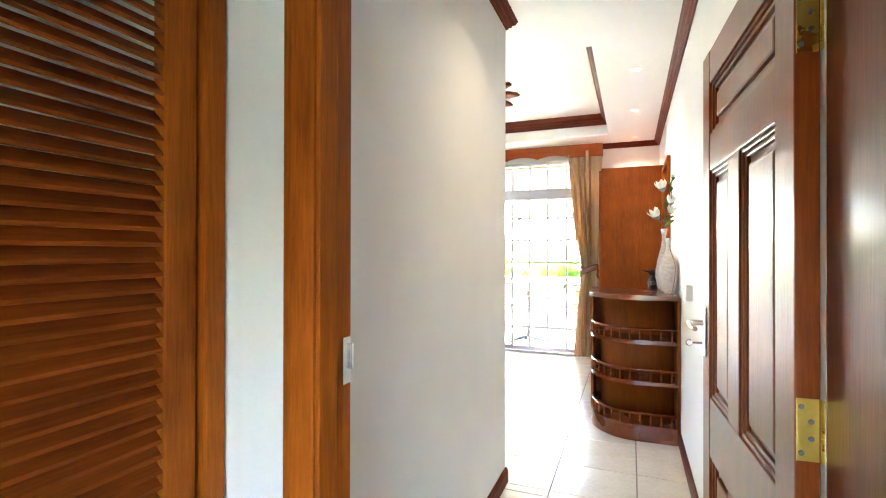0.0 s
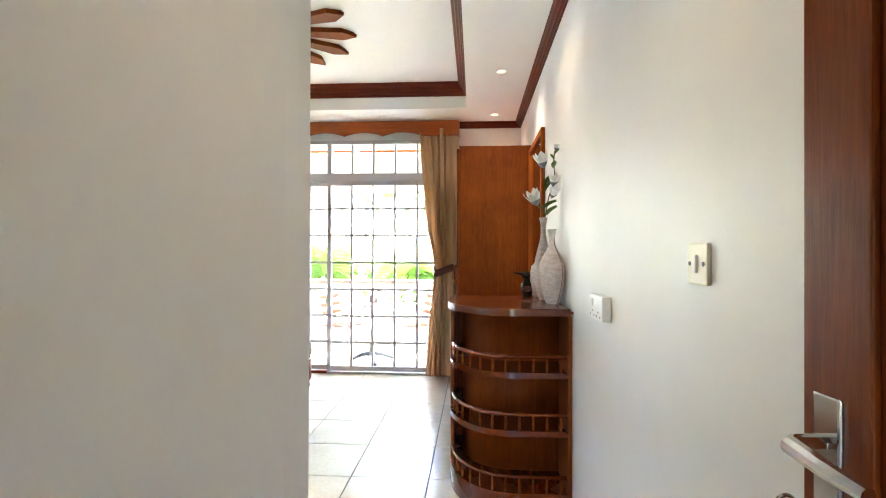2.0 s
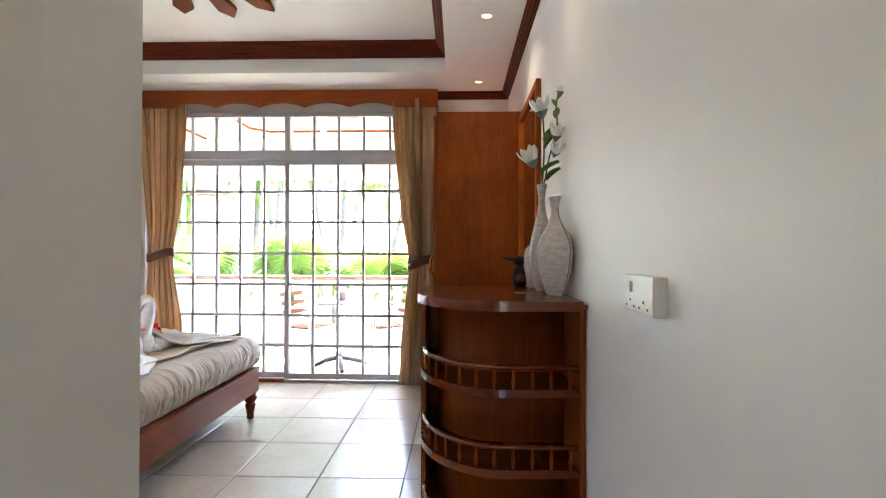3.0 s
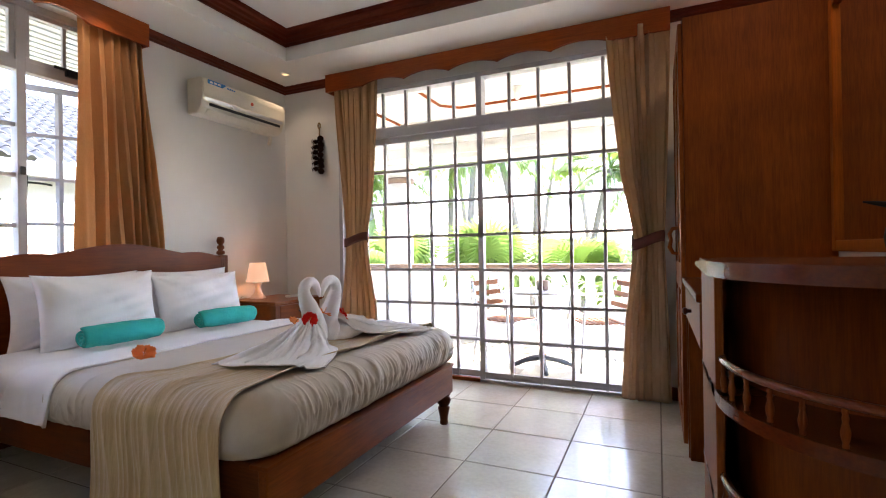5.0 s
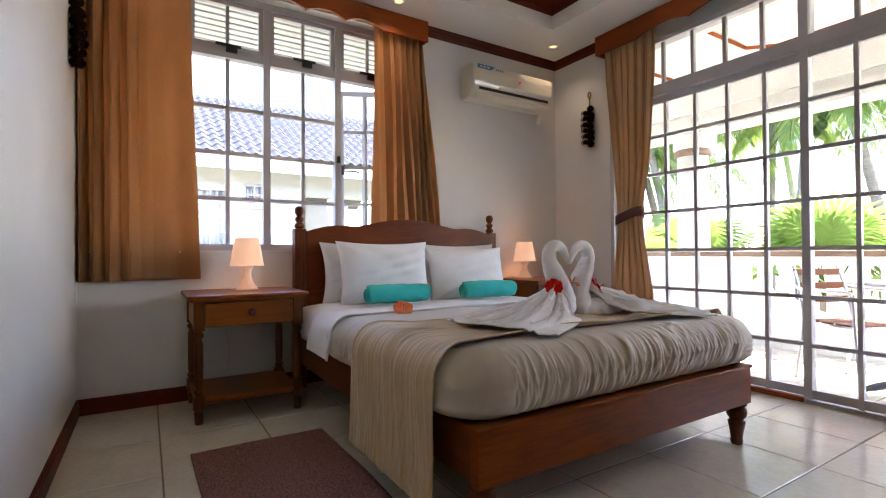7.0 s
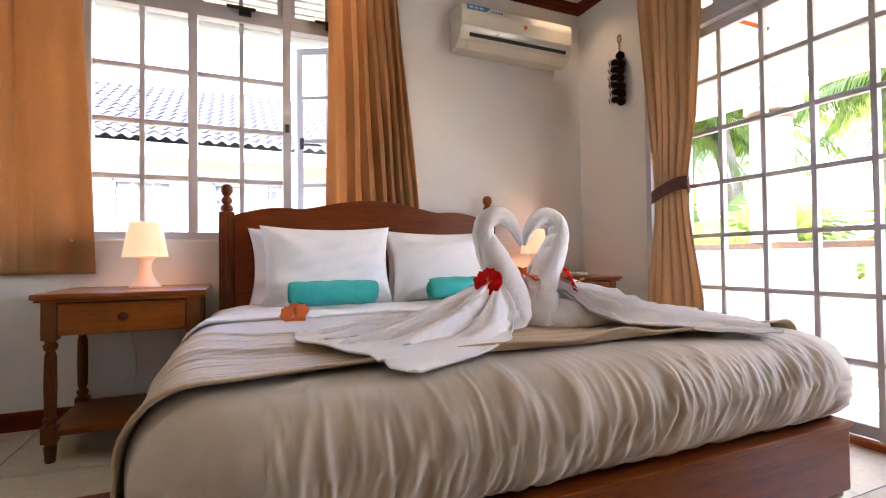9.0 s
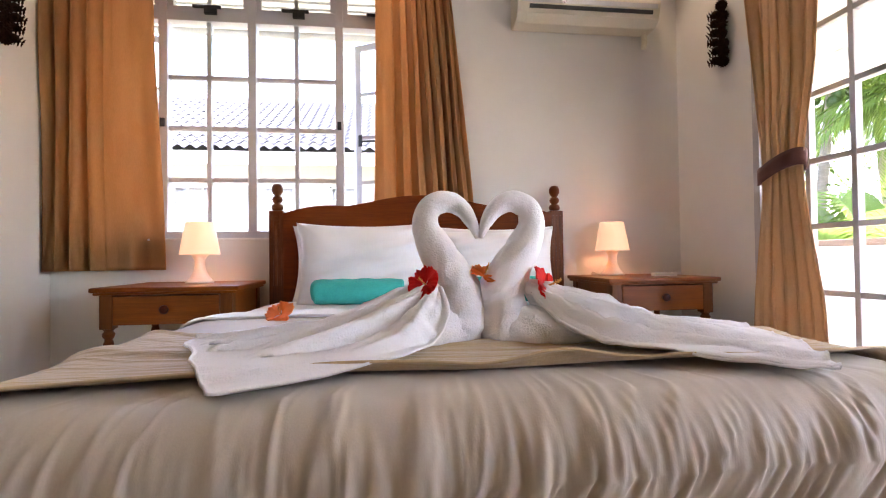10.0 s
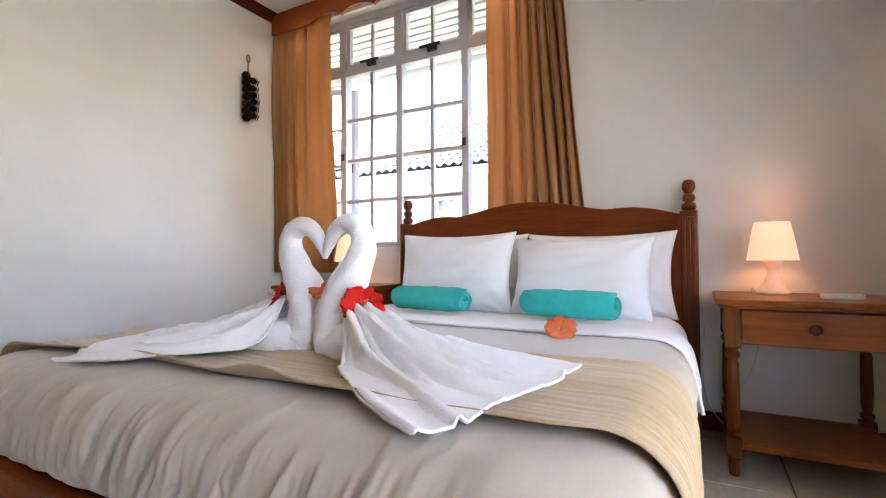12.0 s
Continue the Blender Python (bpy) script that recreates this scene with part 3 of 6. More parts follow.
bm = boxed(0.3275, 0.46, 0.80, ENT_Y + 0.119, 0, 2.17, bevel=0.006)
box(bm, 0.352, 0.47, 0.78, 0.7995, 0, 2.17, 0.006)
part("door_jamb", bm, M_JAMB, ef, "dark glossy hinge jamb")
bm = bmesh.new()
box(bm, -0.5705, -0.560, 0.775, 0.835, 0, 2.06, 0.003)
part("door_stop", bm, M_FRAMEW, ef)
bm = bmesh.new()
box(bm, -0.5715, -0.567, 0.866, 0.897, 1.086, 1.186, 0.001)
box(bm, -0.567, -0.560, 0.890, 0.897, 1.116, 1.171, 0.001)
part("strike_plate", bm, M_CHROME, ef, "chrome strike plate")
# leaf in its own plane: u from the hinge, w across
H0, H1 = Vector((0.288, 1.075, 0)), Vector((0.240, 1.905, 0))
LU = (H1 - H0).normalized()
LN = Vector((-LU.y, LU.x, 0))
LW = (H1 - H0).length
door = thing("entrance_door", (0.288, 1.075, 0), "varnished reddish six-panel wooden door standing open against the wall", "door")


def leaf_box(bm, u0, u1, z0, z1, n0, n1, bevel=0.004):
    b = bmesh.new()
    box(b, u0, u1, n0, n1, z0, z1, bevel)
    for v in b.verts:
        v.co = H0 + LU * v.co.x + LN * v.co.y + Vector((0, 0, v.co.z))
    me = bpy.data.meshes.new("tmp")
    b.to_mesh(me)
    b.free()
    bm.from_mesh(me)
    bpy.data.meshes.remove(me)


RAILS = [(0.01, 0.20), (0.69, 0.885), (1.64, 1.76), (1.93, 2.04)]
STILES = [(0, 0.105), (0.385, 0.50), (0.735, LW)]
bm = bmesh.new()
for z0, z1 in RAILS:
    leaf_box(bm, 0.105, 0.735, z0, z1, -0.036, 0.002, 0.003)
for u0, u1 in (STILES[0], STILES[2]):
    leaf_box(bm, u0, u1, 0.01, 2.04, -0.038, 0.004, 0.003)
for z0, z1 in ((0.20, 0.69), (0.885, 1.64)):
    leaf_box(bm, 0.385, 0.50, z0, z1, -0.036, 0.002, 0.003)
part("door_leaf", bm, M_DOOR, door)
for z0, z1, cols in ((0.20, 0.69, ((0.105, 0.385), (0.50, 0.735))), (0.885, 1.64, ((0.105, 0.385), (0.50, 0.735))), (1.76, 1.93, ((0.105, 0.735),))):
    for u0, u1 in cols:
        bm = bmesh.new()
        leaf_box(bm, u0 - 0.004, u1 + 0.004, z0 - 0.004, z1 + 0.004, -0.028, -0.020, 0)
        for k, (i, n) in enumerate(((0.0, -0.004), (0.012, -0.010))):
            for a in ((u0 + i, u0 + i + 0.012, z0 + i, z1 - i), (u1 - i - 0.012, u1 - i, z0 + i, z1 - i), (u0 + i, u1 - i, z0 + i, z0 + i + 0.012), (u0 + i, u1 - i, z1 - i - 0.012, z1 - i)):
                leaf_box(bm, *a, -0.03, n - 0.0003 * k, 0.003)
        leaf_box(bm, u0 + 0.045, u1 - 0.045, z0 + 0.045, z1 - 0.045, -0.026, -0.008, 0.008)
        part("panel", bm, M_DOOR, door)
bm = bmesh.new()
leaf_box(bm, LW - 0.062, LW - 0.022, 1.01, 1.18, 0.004, 0.010, 0.003)
lock = part("lock_plate", bm, M_CHROME, door, "chrome lock plate")


def lp(u, n, z):
    return H0 + LU * u + LN * n + Vector((0, 0, z))


bm = tube([lp(LW - 0.042, 0.008, 1.125), lp(LW - 0.042, 0.045, 1.125), lp(LW - 0.05, 0.055, 1.125), lp(LW - 0.10, 0.058, 1.122), lp(LW - 0.15, 0.055, 1.118)], [0.011, 0.010, 0.011, 0.010, 0.008], 10)
part("lever", bm, M_CHROME, lock)
bm = tube([lp(LW - 0.042, 0.008, 1.055), lp(LW - 0.042, 0.045, 1.055)], 0.004, 8)
ring = [lp(LW - 0.042, 0.055 + 0.010 * math.cos(a), 1.055 + 0.010 * math.sin(a)) for a in [k * math.pi / 8 for k in range(17)]]
tube(ring, 0.0025, 6, bm)
part("key", bm, M_CHROME, lock, "small steel key in the lock")
for z in (0.28, 1.04, 1.80):
    bm = bmesh.new()
    leaf_box(bm, -0.0025, 0.0005, z - 0.058, z + 0.058, -0.035, 0.001, 0.001)
    for k in range(5):
        zz = z - 0.047 + 0.0235 * k
        bmesh.ops.create_cone(bm, segments=12, radius1=0.0075, radius2=0.0075, depth=0.022, cap_ends=True, matrix=Matrix.Translation(lp(-0.006, -0.043, zz)))
    hinge_ob = part("hinge", bm, M_BRASS, door, "brass butt hinge")
    for dz in (-0.043, -0.016, 0.016, 0.043):
        sc = bmesh.new()
        bmesh.ops.create_cone(sc, segments=10, radius1=0.0055, radius2=0.0045, depth=0.003, cap_ends=True, matrix=Matrix.Translation(lp(-0.0035, -0.014 + 0.008 * (1 if abs(dz) > 0.03 else -1), z + dz)) @ pose(0, 0, 0, 90, 0, 0))
        part("screw", sc, M_GREYMETAL, hinge_ob)

# ---- louvred closet door beside the entrance ----
cl = thing("closet_door", (-0.97, 0.3, 0), "reddish wooden louvred closet door in its frame", "door")
bm = bmesh.new()
box(bm, -1.06, -0.958, 0.872, 0.93, 0, 2.1, 0.005)
box(bm, -1.06, -0.958, -0.35, -0.29, 0, 2.1, 0.005)
box(bm, -1.06, -0.958, -0.288, 0.870, 2.04, 2.1, 0.005)
part("closet_frame", bm, M_FRAMEW, cl)
bm = bmesh.new()
for y0, y1 in ((0.772, 0.862), (0.20, 0.28)):
    box(bm, -1.015, -0.978, y0, y1, 0.01, 2.03, 0.008)
for y0, y1 in ((0.11, 0.192), (-0.28, -0.20)):
    box(bm, -1.015, -0.978, y0, y1, 0.01, 2.03, 0.008)
for y0, y1 in ((0.28, 0.772), (-0.20, 0.11)):
    for z0, z1 in ((0.01, 0.14), (1.94, 2.03)):
        box(bm, -1.012, -0.981, y0, y1, z0, z1, 0.004)
part("closet_leaf", bm, M_FRAMEW, cl)
for y0, y1 in ((0.278, 0.774), (-0.202, 0.112)):
    for k in range(53):
        z = 0.16 + 0.034 * k
        bm = bmesh.new()
        b = [(-1.013, z + 0.026), (-1.010, z + 0.032), (-0.982, z + 0.004), (-0.979, z - 0.004), (-0.984, z - 0.005)]
        extruded(b, lambda a, c, s, y0=y0, y1=y1: (a, y0 if s == 0 else y1, c), bm)
        part("slat", bm, M_LOUV, cl)
part("closet_back", boxed(-1.64, -1.62, -0.35, 0.93, 0, 2.1), M_WALL, cl)

# ---- bed ----
BY0, BY1, BX0, BX1 = 3.945, 5.525, -3.80, -1.635
bed = thing("bed", (-2.7, 4.82, 0), "dark-stained wooden double bed with arched headboard and turned finials", "bed")
FIN = [(0.014, 0), (0.030, 0.006), (0.034, 0.02), (0.030, 0.034), (0.017, 0.042), (0.026, 0.052), (0.030, 0.066), (0.024, 0.08), (0.015, 0.086), (0.022, 0.094), (0.031, 0.112), (0.030, 0.135), (0.022, 0.15), (0.006, 0.155)]
for y in (4.007, 5.64):
    bm = bmesh.new()
    box(bm, -3.83, -3.75, y - 0.04, y + 0.04, 0, 1.08, 0.008)
    post = part("post", bm, M_BEDZ, bed)
    for k in (-1, 0, 1):
        part("reed", boxed(-3.752, -3.746, y + k * 0.021 - 0.006, y + k * 0.021 + 0.006, 0.66, 1.05, bevel=0.0025), M_BEDZ, post)
    part("finial", lathe(FIN, (-3.79, y, 1.08), 20), M_BEDZ, post, smooth=True)


def crest(y):
    s = min(1.0, abs(y - 4.8235) / 0.776)
    if s < 0.56:
        return 1.103 + 0.064 * math.cos(s / 0.56 * math.pi / 2) ** 1.25
    return 1.103 - 0.040 * ((s - 0.56) / 0.44) ** 1.6 + 0.014 * math.sin((s - 0.56) / 0.44 * math.pi)


ys = [4.047 + (5.60 - 4.047) * k / 60 for k in range(61)]
bm = sheet(lambda u, v: (-3.775, 4.047 + (5.60 - 4.047) * u, 0.34 + (crest(4.047 + (5.60 - 4.047) * u) - 0.34) * v), 61, 4)
hb = part("headboard", thick(bm, 0.033), M_HEAD, bed)
bead = [(-3.773, y, crest(y) - 0.082) for y in ys[3:-3]]
bm = tube(bead, 0.011, 8)
bead = [(-3.774, y, crest(y) - 0.012) for y in ys]
tube(bead, 0.008, 6, bm)
part("carved_bead", bm, M_HEAD, hb)
bm = bmesh.new()
box(bm, BX1 - 0.04, BX1, BY0, BY1, 0.195, 0.362, 0.006)
box(bm, BX1 - 0.075, BX1 + 0.006, BY0 - 0.006, BY1 + 0.006, 0.360, 0.376, 0.004)
part("foot_rail", bm, M_BED, bed)
for y0, y1 in ((BY0 + 0.012, BY0 + 0.042), (BY1 - 0.042, BY1 - 0.012)):
    part("side_rail", boxed(-3.75, BX1 - 0.041, y0, y1, 0.20, 0.372), M_BEDX, bed)
LEG = [(0.021, 0), (0.025, 0.004), (0.027, 0.02), (0.024, 0.026), (0.029, 0.06), (0.036, 0.095), (0.038, 0.108), (0.029, 0.114), (0.031, 0.122), (0.041, 0.134), (0.045, 0.152), (0.041, 0.170), (0.032, 0.178), (0.044, 0.186), (0.044, 0.197)]
for y in (BY0 + 0.045, BY1 - 0.045):
    part("leg", lathe(LEG, (BX1 - 0.045, y, 0), 24), M_BEDZ, bed, smooth=True)
part("slat_base", boxed(-3.74, BX1 - 0.042, BY0 + 0.044, BY1 - 0.044, 0.30, 0.33), M_BEDX, bed)
part("centre_leg", boxed(-2.02, -1.94, 5.33, 5.41, 0.17, 0.30), M_BEDZ, bed)


def shell(x0, x1, y0, y1, z0, z1, corner, edge, disp, keep=None, n=420, low=0.02):
    """A soft box: rounded plan, rounded upper edge, moved along its outward direction by disp."""
    cx, cy = (x0 + x1) / 2, (y0 + y1) / 2
    hx, hy = (x1 - x0) / 2, (y1 - y0) / 2
    per = []
    segs = [((hx, -(hy - corner)), (hx, hy - corner)), None, ((hx - corner, hy), (-(hx - corner), hy)), None, ((-hx, hy - corner), (-hx, -(hy - corner))), None, ((-(hx - corner), -hy), (hx - corner, -hy)), None]
    cents = [None, (hx - corner, hy - corner, 0), None, (-(hx - corner), hy - corner, 90), None, (-(hx - corner), -(hy - corner), 180), None, (hx - corner, -(hy - corner), 270)]
    for s, c in zip(segs, cents):
        if s:
            m = int(n * math.hypot(s[1][0] - s[0][0], s[1][1] - s[0][1]) / (4 * (hx + hy)))
            nx, ny = (s[1][1] - s[0][1]), -(s[1][0] - s[0][0])
            q = math.hypot(nx, ny)
            for k in range(m):
                f = k / m
                per.append((s[0][0] + (s[1][0] - s[0][0]) * f, s[0][1] + (s[1][1] - s[0][1]) * f, nx / q, ny / q))
        else:
            for k in range(14):
                a = radians(c[2] + 90 * k / 14)
                per.append((c[0] + corner * math.cos(a), c[1] + corner * math.sin(a), math.cos(a), math.sin(a)))
    prof = []
    for k in range(27):
        f = k / 26
        z = z0 + (z1 - edge - z0) * f
        prof.append((low * max(0.0, 1 - f / 0.45) ** 2, z, 1.0, 0.0))
    for k in range(1, 8):
        a = math.pi / 2 * k / 7
        prof.append((edge * (1 - math.cos(a)), z1 - edge + edge * math.sin(a), math.cos(a), math.sin(a)))
    bm = bmesh.new()
    rings = []
    total = sum(math.hypot(b[0] - a[0], b[1] - a[1]) for a, b in zip(per, per[1:] + per[:1]))
    for inset, z, no, nz in prof:
        ring = []
        s = 0
        for i, (px, py, nx, ny) in enumerate(per):
            if i:
                s += math.hypot(px - per[i - 1][0], py - per[i - 1][1])
            X, Y = cx + px - nx * inset, cy + py - ny * inset
            d = disp(X, Y, z, s - total if s > 0.62 * total else s, nx, ny)
            ring.append(bm.verts.new((X + nx * no * d, Y + ny * no * d, z + nz * d)))
        rings.append(ring)
    for k in range(1, 15):
        f = 1 - (k / 15) ** 1.0
        f = max(f, 0.02)
        ring = []
        for px, py, nx, ny in per:
            X, Y = cx + (px - nx * edge) * f, cy + (py - ny * edge) * f
            ring.append(bm.verts.new((X, Y, z1 + disp(X, Y, z1, 0, 0, 0))))
        rings.append(ring)
    m = len(per)
    for a, b in zip(rings, rings[1:]):
        for k in range(m):
            bm.faces.new((a[k], a[(k + 1) % m], b[(k + 1) % m], b[k]))
    bm.faces.new(rings[-1])
    if keep:
        bmesh.ops.delete(bm, geom=[f for f in bm.faces if not keep(f.calc_center_median())], context='FACES')
    return bm


w2, w3 = waves(5, 7, 6, 22), waves(8, 6, 2.5, 8)
MAT_X1, MAT_Y0, MAT_Y1 = -1.632, 3.878, 5.662
# creases of the tucked spread: where they start along the edge, lean, width, depth, upper end
crease_rng = random.Random(77)
CREASES = collections.defaultdict(list)
for k in range(640):
    c_at = crease_rng.uniform(-1.6, 3.2) if k % 2 else crease_rng.uniform(-0.25, 1.75)
    c_lean = 0.15 + 0.90 * min(1.0, max(0.0, c_at / 1.4)) ** 1.5 + crease_rng.uniform(-0.22, 0.22)
    if c_at > 1.9 or c_at < -0.2:
        c_lean = crease_rng.uniform(-0.4, 0.4)
    big = crease_rng.random() < 0.22
    c = (c_at, c_lean, crease_rng.uniform(0.008, 0.014) if big else crease_rng.uniform(0.004, 0.0075), crease_rng.uniform(0.005, 0.009) if big else crease_rng.uniform(0.002, 0.005), crease_rng.uniform(0.35, 0.90), crease_rng.uniform(-0.25, 0.30), crease_rng.uniform(-0.10, 0.10))
    for b in range(int((c_at - 0.30) // 0.05), int((c_at + 0.32) // 0.05) + 1):
        CREASES[b].append(c)


def spread_disp(x, y, z, s, nx, ny):
    if nx == 0 and ny == 0:
        return 0.0015 * w3(x * 1.3 + y) + 0.0015 * w3(y * 2 - x * 0.7)
    h = max(0.0, min(1.0, (z - 0.385) / 0.205))
    d = 0.0
    for at, lean, wid, deep, top, low, bow in CREASES[int(s // 0.05)]:
        if not low < h < top + 0.25:
            continue
        u = (s - at - (z - 0.385) * (lean + bow * 4 * h)) / wid
        if abs(u) < 2.6:
            fade = min(1.0, max(0.0, (top + 0.25 - h) / 0.35)) * min(1.0, (h - low) / 0.15)
            d += deep * fade * math.exp(-u * u)
    d = 0.017 * math.tanh(d / 0.015)
    if -2.52 < x < -1.76 and abs(ny) > 0.9:
        d *= 0.15
    return d - 0.004 + 0.012 * h * (1 - h) * (1.5 + w3(s))


def sheet_disp(x, y, z, s, nx, ny):
    if nx == 0 and ny == 0:
        return 0.003 * w3(x * 2 + y)
    return 0.005 * (1 - abs(w2(s + z))) + 0.004 * w3(s) - 0.012


bm = shell(-3.74, MAT_X1 - 0.03, MAT_Y0 + 0.024, MAT_Y1 - 0.024, 0.385, 0.579, 0.18, 0.10, sheet_disp, keep=lambda c: c.x < -2.77)
solid("mattress", bm, M_SHEET, "mattress in a fitted white cotton sheet on the bed", "mattress", smooth=True)
bm = shell(-3.74, MAT_X1, MAT_Y0, MAT_Y1, 0.385, 0.596, 0.20, 0.105, spread_disp, keep=lambda c: c.x > -2.80, n=2300, low=0.035)
solid("bedspread", thick(bm, 0.006), M_SPREAD, "beige cotton bedspread tucked and wrinkled over the mattress", "bedspread", smooth=True)


def over_bed(y_l, y_r, z_l, z_r, top, r=0.11):
    """The way of a cloth across the bed: points (y, z, normal y, normal z) by arc length."""
    pts = []
    for k in range(40):
        pts.append((y_l - 0.02 * (1 - k / 40), z_l + (top - r - z_l) * k / 40, -1, 0))
    for k in range(9):
        a = math.pi / 2 * k / 9
        pts.append((y_l + r - r * math.cos(a), top - r + r * math.sin(a), -math.cos(a), math.sin(a)))
    for k in range(80):
        pts.append((y_l + r + (y_r - y_l - 2 * r) * k / 80, top, 0, 1))
    for k in range(9):
        a = math.pi / 2 * (1 - k / 9)
        pts.append((y_r - r + r * math.cos(a), top - r + r * math.sin(a), math.cos(a), math.sin(a)))
    for k in range(41):
        pts.append((y_r + 0.02 * k / 40, top - r + (z_r - top + r) * k / 40, 1, 0))
    return pts


def draped(path, x0, x1, fold, nx=60, skew=0.0):
    bm = bmesh.new()
    g = []
    for j, (y, z, ny, nz) in enumerate(path):
        row = []
        for i in range(nx):
            f = i / (nx - 1)
            d, dx = fold(f, j / len(path), y, z, nz)
            row.append(bm.verts.new((x0 + (x1 - x0) * f + dx + skew * (y - 4.8), y + ny * d, z + nz * d)))
        g.append(row)
    for a, b in zip(g, g[1:]):
        for i in range(nx - 1):
            bm.faces.new((a[i], a[i + 1], b[i + 1], b[i]))
    return bm


k1, k2, k3 = waves(31, 9, 40, 150), waves(32, 6, 3, 9), waves(33, 5, 20, 40)


RUN_Y = [3.86, 3.95, 4.10, 4.35, 4.82, 5.30, 5.50, 5.62, 5.69]
RUN_WEST = [-0.17, -0.14, -0.04, 0.0, 0.02, 0.01, -0.02, -0.05, -0.06]
RUN_EAST = [0.035, 0.03, 0.01, -0.02, 0.0, 0.01, 0.0, -0.03, -0.045]


def runner_fold(f, s, y, z, nz):
    hang = 1 - nz
    ridge = (1 - abs(k1(f * 0.5 + 0.02 * k2(y * 1.5 + z)))) ** 2
    d = 0.004 + 0.005 * ridge * (0.6 + 0.9 * hang) + 0.002 * k2(f * 3 + y) + 0.007 * hang * (1 - abs(k3(f * 0.4 + 0.1 * z))) ** 2
    d += (1 - hang) * 0.006 * max(0.0, k3(f * 0.35 + 0.02 * k2(y))) ** 2
    edge = 0.008 * math.exp(-(f / 0.03) ** 2) + (0.006 + 0.014 * math.exp(-((y - 4.85) / 0.30) ** 2) * (1.1 + k2(y * 3))) * math.exp(-((1 - f) / 0.035) ** 2)
    swing = (1 - f) * float(np.interp(y, RUN_Y, RUN_WEST)) + f * float(np.interp(y, RUN_Y, RUN_EAST))
    edge *= 1 - 0.85 * hang
    return d + edge, swing + 0.010 * k2(y * 0.9) + 0.012 * hang * k2(z * 2)


bm = draped(over_bed(MAT_Y0 - 0.002, MAT_Y1 + 0.002, 0.105, 0.10, 0.601), -2.285, -1.80, runner_fold, 200)
solid("bed_runner", thick(bm, 0.005), M_RUNNER, "khaki satin runner lying crumpled across the foot of the bed", "bed runner", smooth=True)


def fold_sheet(f, s, y, z, nz):
    return 0.006 - 0.017 * nz * (1 - f) ** 2 + 0.003 * k2(y * 2 + f) + 0.006 * math.exp(-((1 - f) / 0.06) ** 2) + 0.004 * (1 - nz) * k2(f * 4 + z * 3), 0.012 * k2(y)


bm = draped(over_bed(MAT_Y0 + 0.004, MAT_Y1 - 0.004, 0.39, 0.39, 0.597, 0.10), -3.10, -2.735, fold_sheet, 40)
solid("top_sheet", thick(bm, 0.01), M_SHEET, "white top sheet folded back over the bedspread", "sheet", smooth=True)


def pillow(at, w, h, d, tilt, yaw, seed, label):
    r = waves(seed, 6, 3, 11)
    bm = bmesh.new()

    def place(u, v, side):
        a, b = 2 * u - 1, 2 * v - 1
        puff = ((1 - abs(a) ** 2.6) * (1 - abs(b) ** 2.6)) ** 0.55
        pin = 1 - 0.10 * (1 - abs(a) ** 2) * abs(b) ** 2
        pin2 = 1 - 0.09 * (1 - abs(b) ** 2) * abs(a) ** 2
        cr = 0.009 * r(a * 1.2 + b * 0.8 * side) + 0.006 * r(3 * b - a)
        for ca, cb in ((-1, -1), (-1, 1), (1, -1), (1, 1)):
            da, db = a - ca, b - cb
            cr += 0.010 * math.sin(7 * math.atan2(db * cb, da * ca) * 1.3 + seed + ca) * math.exp(-(math.hypot(da, db) / 0.75) ** 2)
        p = Vector((side * (d / 2 * puff) + cr * puff * side, a * w / 2 * pin2, b * h / 2 * pin))
        return pose(*at, 0, tilt, yaw) @ p
    for side in (1, -1):
        sheet(lambda u, v: place(u, v, side), 64, 48, bm)
    bmesh.ops.remove_doubles(bm, verts=bm.verts, dist=0.0015)
    return solid("pillow", bm, M_SHEET, label, "pillow", smooth=True, group="pillows on the bed")


pillow((-3.655, 4.485, 0.775), 0.75, 0.43, 0.15, -8, 0, 41, "white cotton pillow leaning behind another on the headboard")
pillow((-3.655, 5.225, 0.770), 0.74, 0.43, 0.15, -8, 1, 42, "white cotton pillow leaning behind another on the headboard")
pillow((-3.470, 4.505, 0.775), 0.69, 0.44, 0.19, -10, 1, 43, "white cotton pillow standing against another on the bed")
pillow((-3.455, 5.175, 0.755), 0.68, 0.41, 0.19, -15, -3, 44, "white cotton pillow standing against another on the bed")


def towel_roll(a, b, r, seed, label):
    a, b = Vector(a), Vector(b)
    ax = (b - a).normalized()
    s1 = ax.cross(Vector((0, 0, 1))).normalized()
    s2 = s1.cross(ax)
    w = waves(seed, 6, 4, 14)
    bm = bmesh.new()
    n, m = 110, 24
    g = []
    for i in range(n):
        th = 2 * math.pi * 3.3 * i / (n - 1)
        rad = 0.008 + (r - 0.012) * (i / (n - 1)) ** 0.9
        row = []
        for j in range(m):
            f = j / (m - 1)
            rr = rad * (1 + 0.04 * w(f * 2 + th * 0.5) + 0.02 * w(th)) * (1 - 0.10 * (abs(2 * f - 1)) ** 6)
            sh = 0.006 * math.sin(th * 1.7) * (1 if f > 0.5 else -1) * (abs(2 * f - 1)) ** 8
            row.append(bm.verts.new(a + (b - a) * f + ax * sh + (s1 * math.cos(th) + s2 * math.sin(th) * 0.93) * rr))
        g.append(row)
    for i in range(n - 1):
        for j in range(m - 1):
            bm.faces.new((g[i][j], g[i + 1][j], g[i + 1][j + 1], g[i][j + 1]))
    return solid("towel_roll", thick(bm, 0.012), M_TEAL, label, "towel", smooth=True, group="rolled towels")


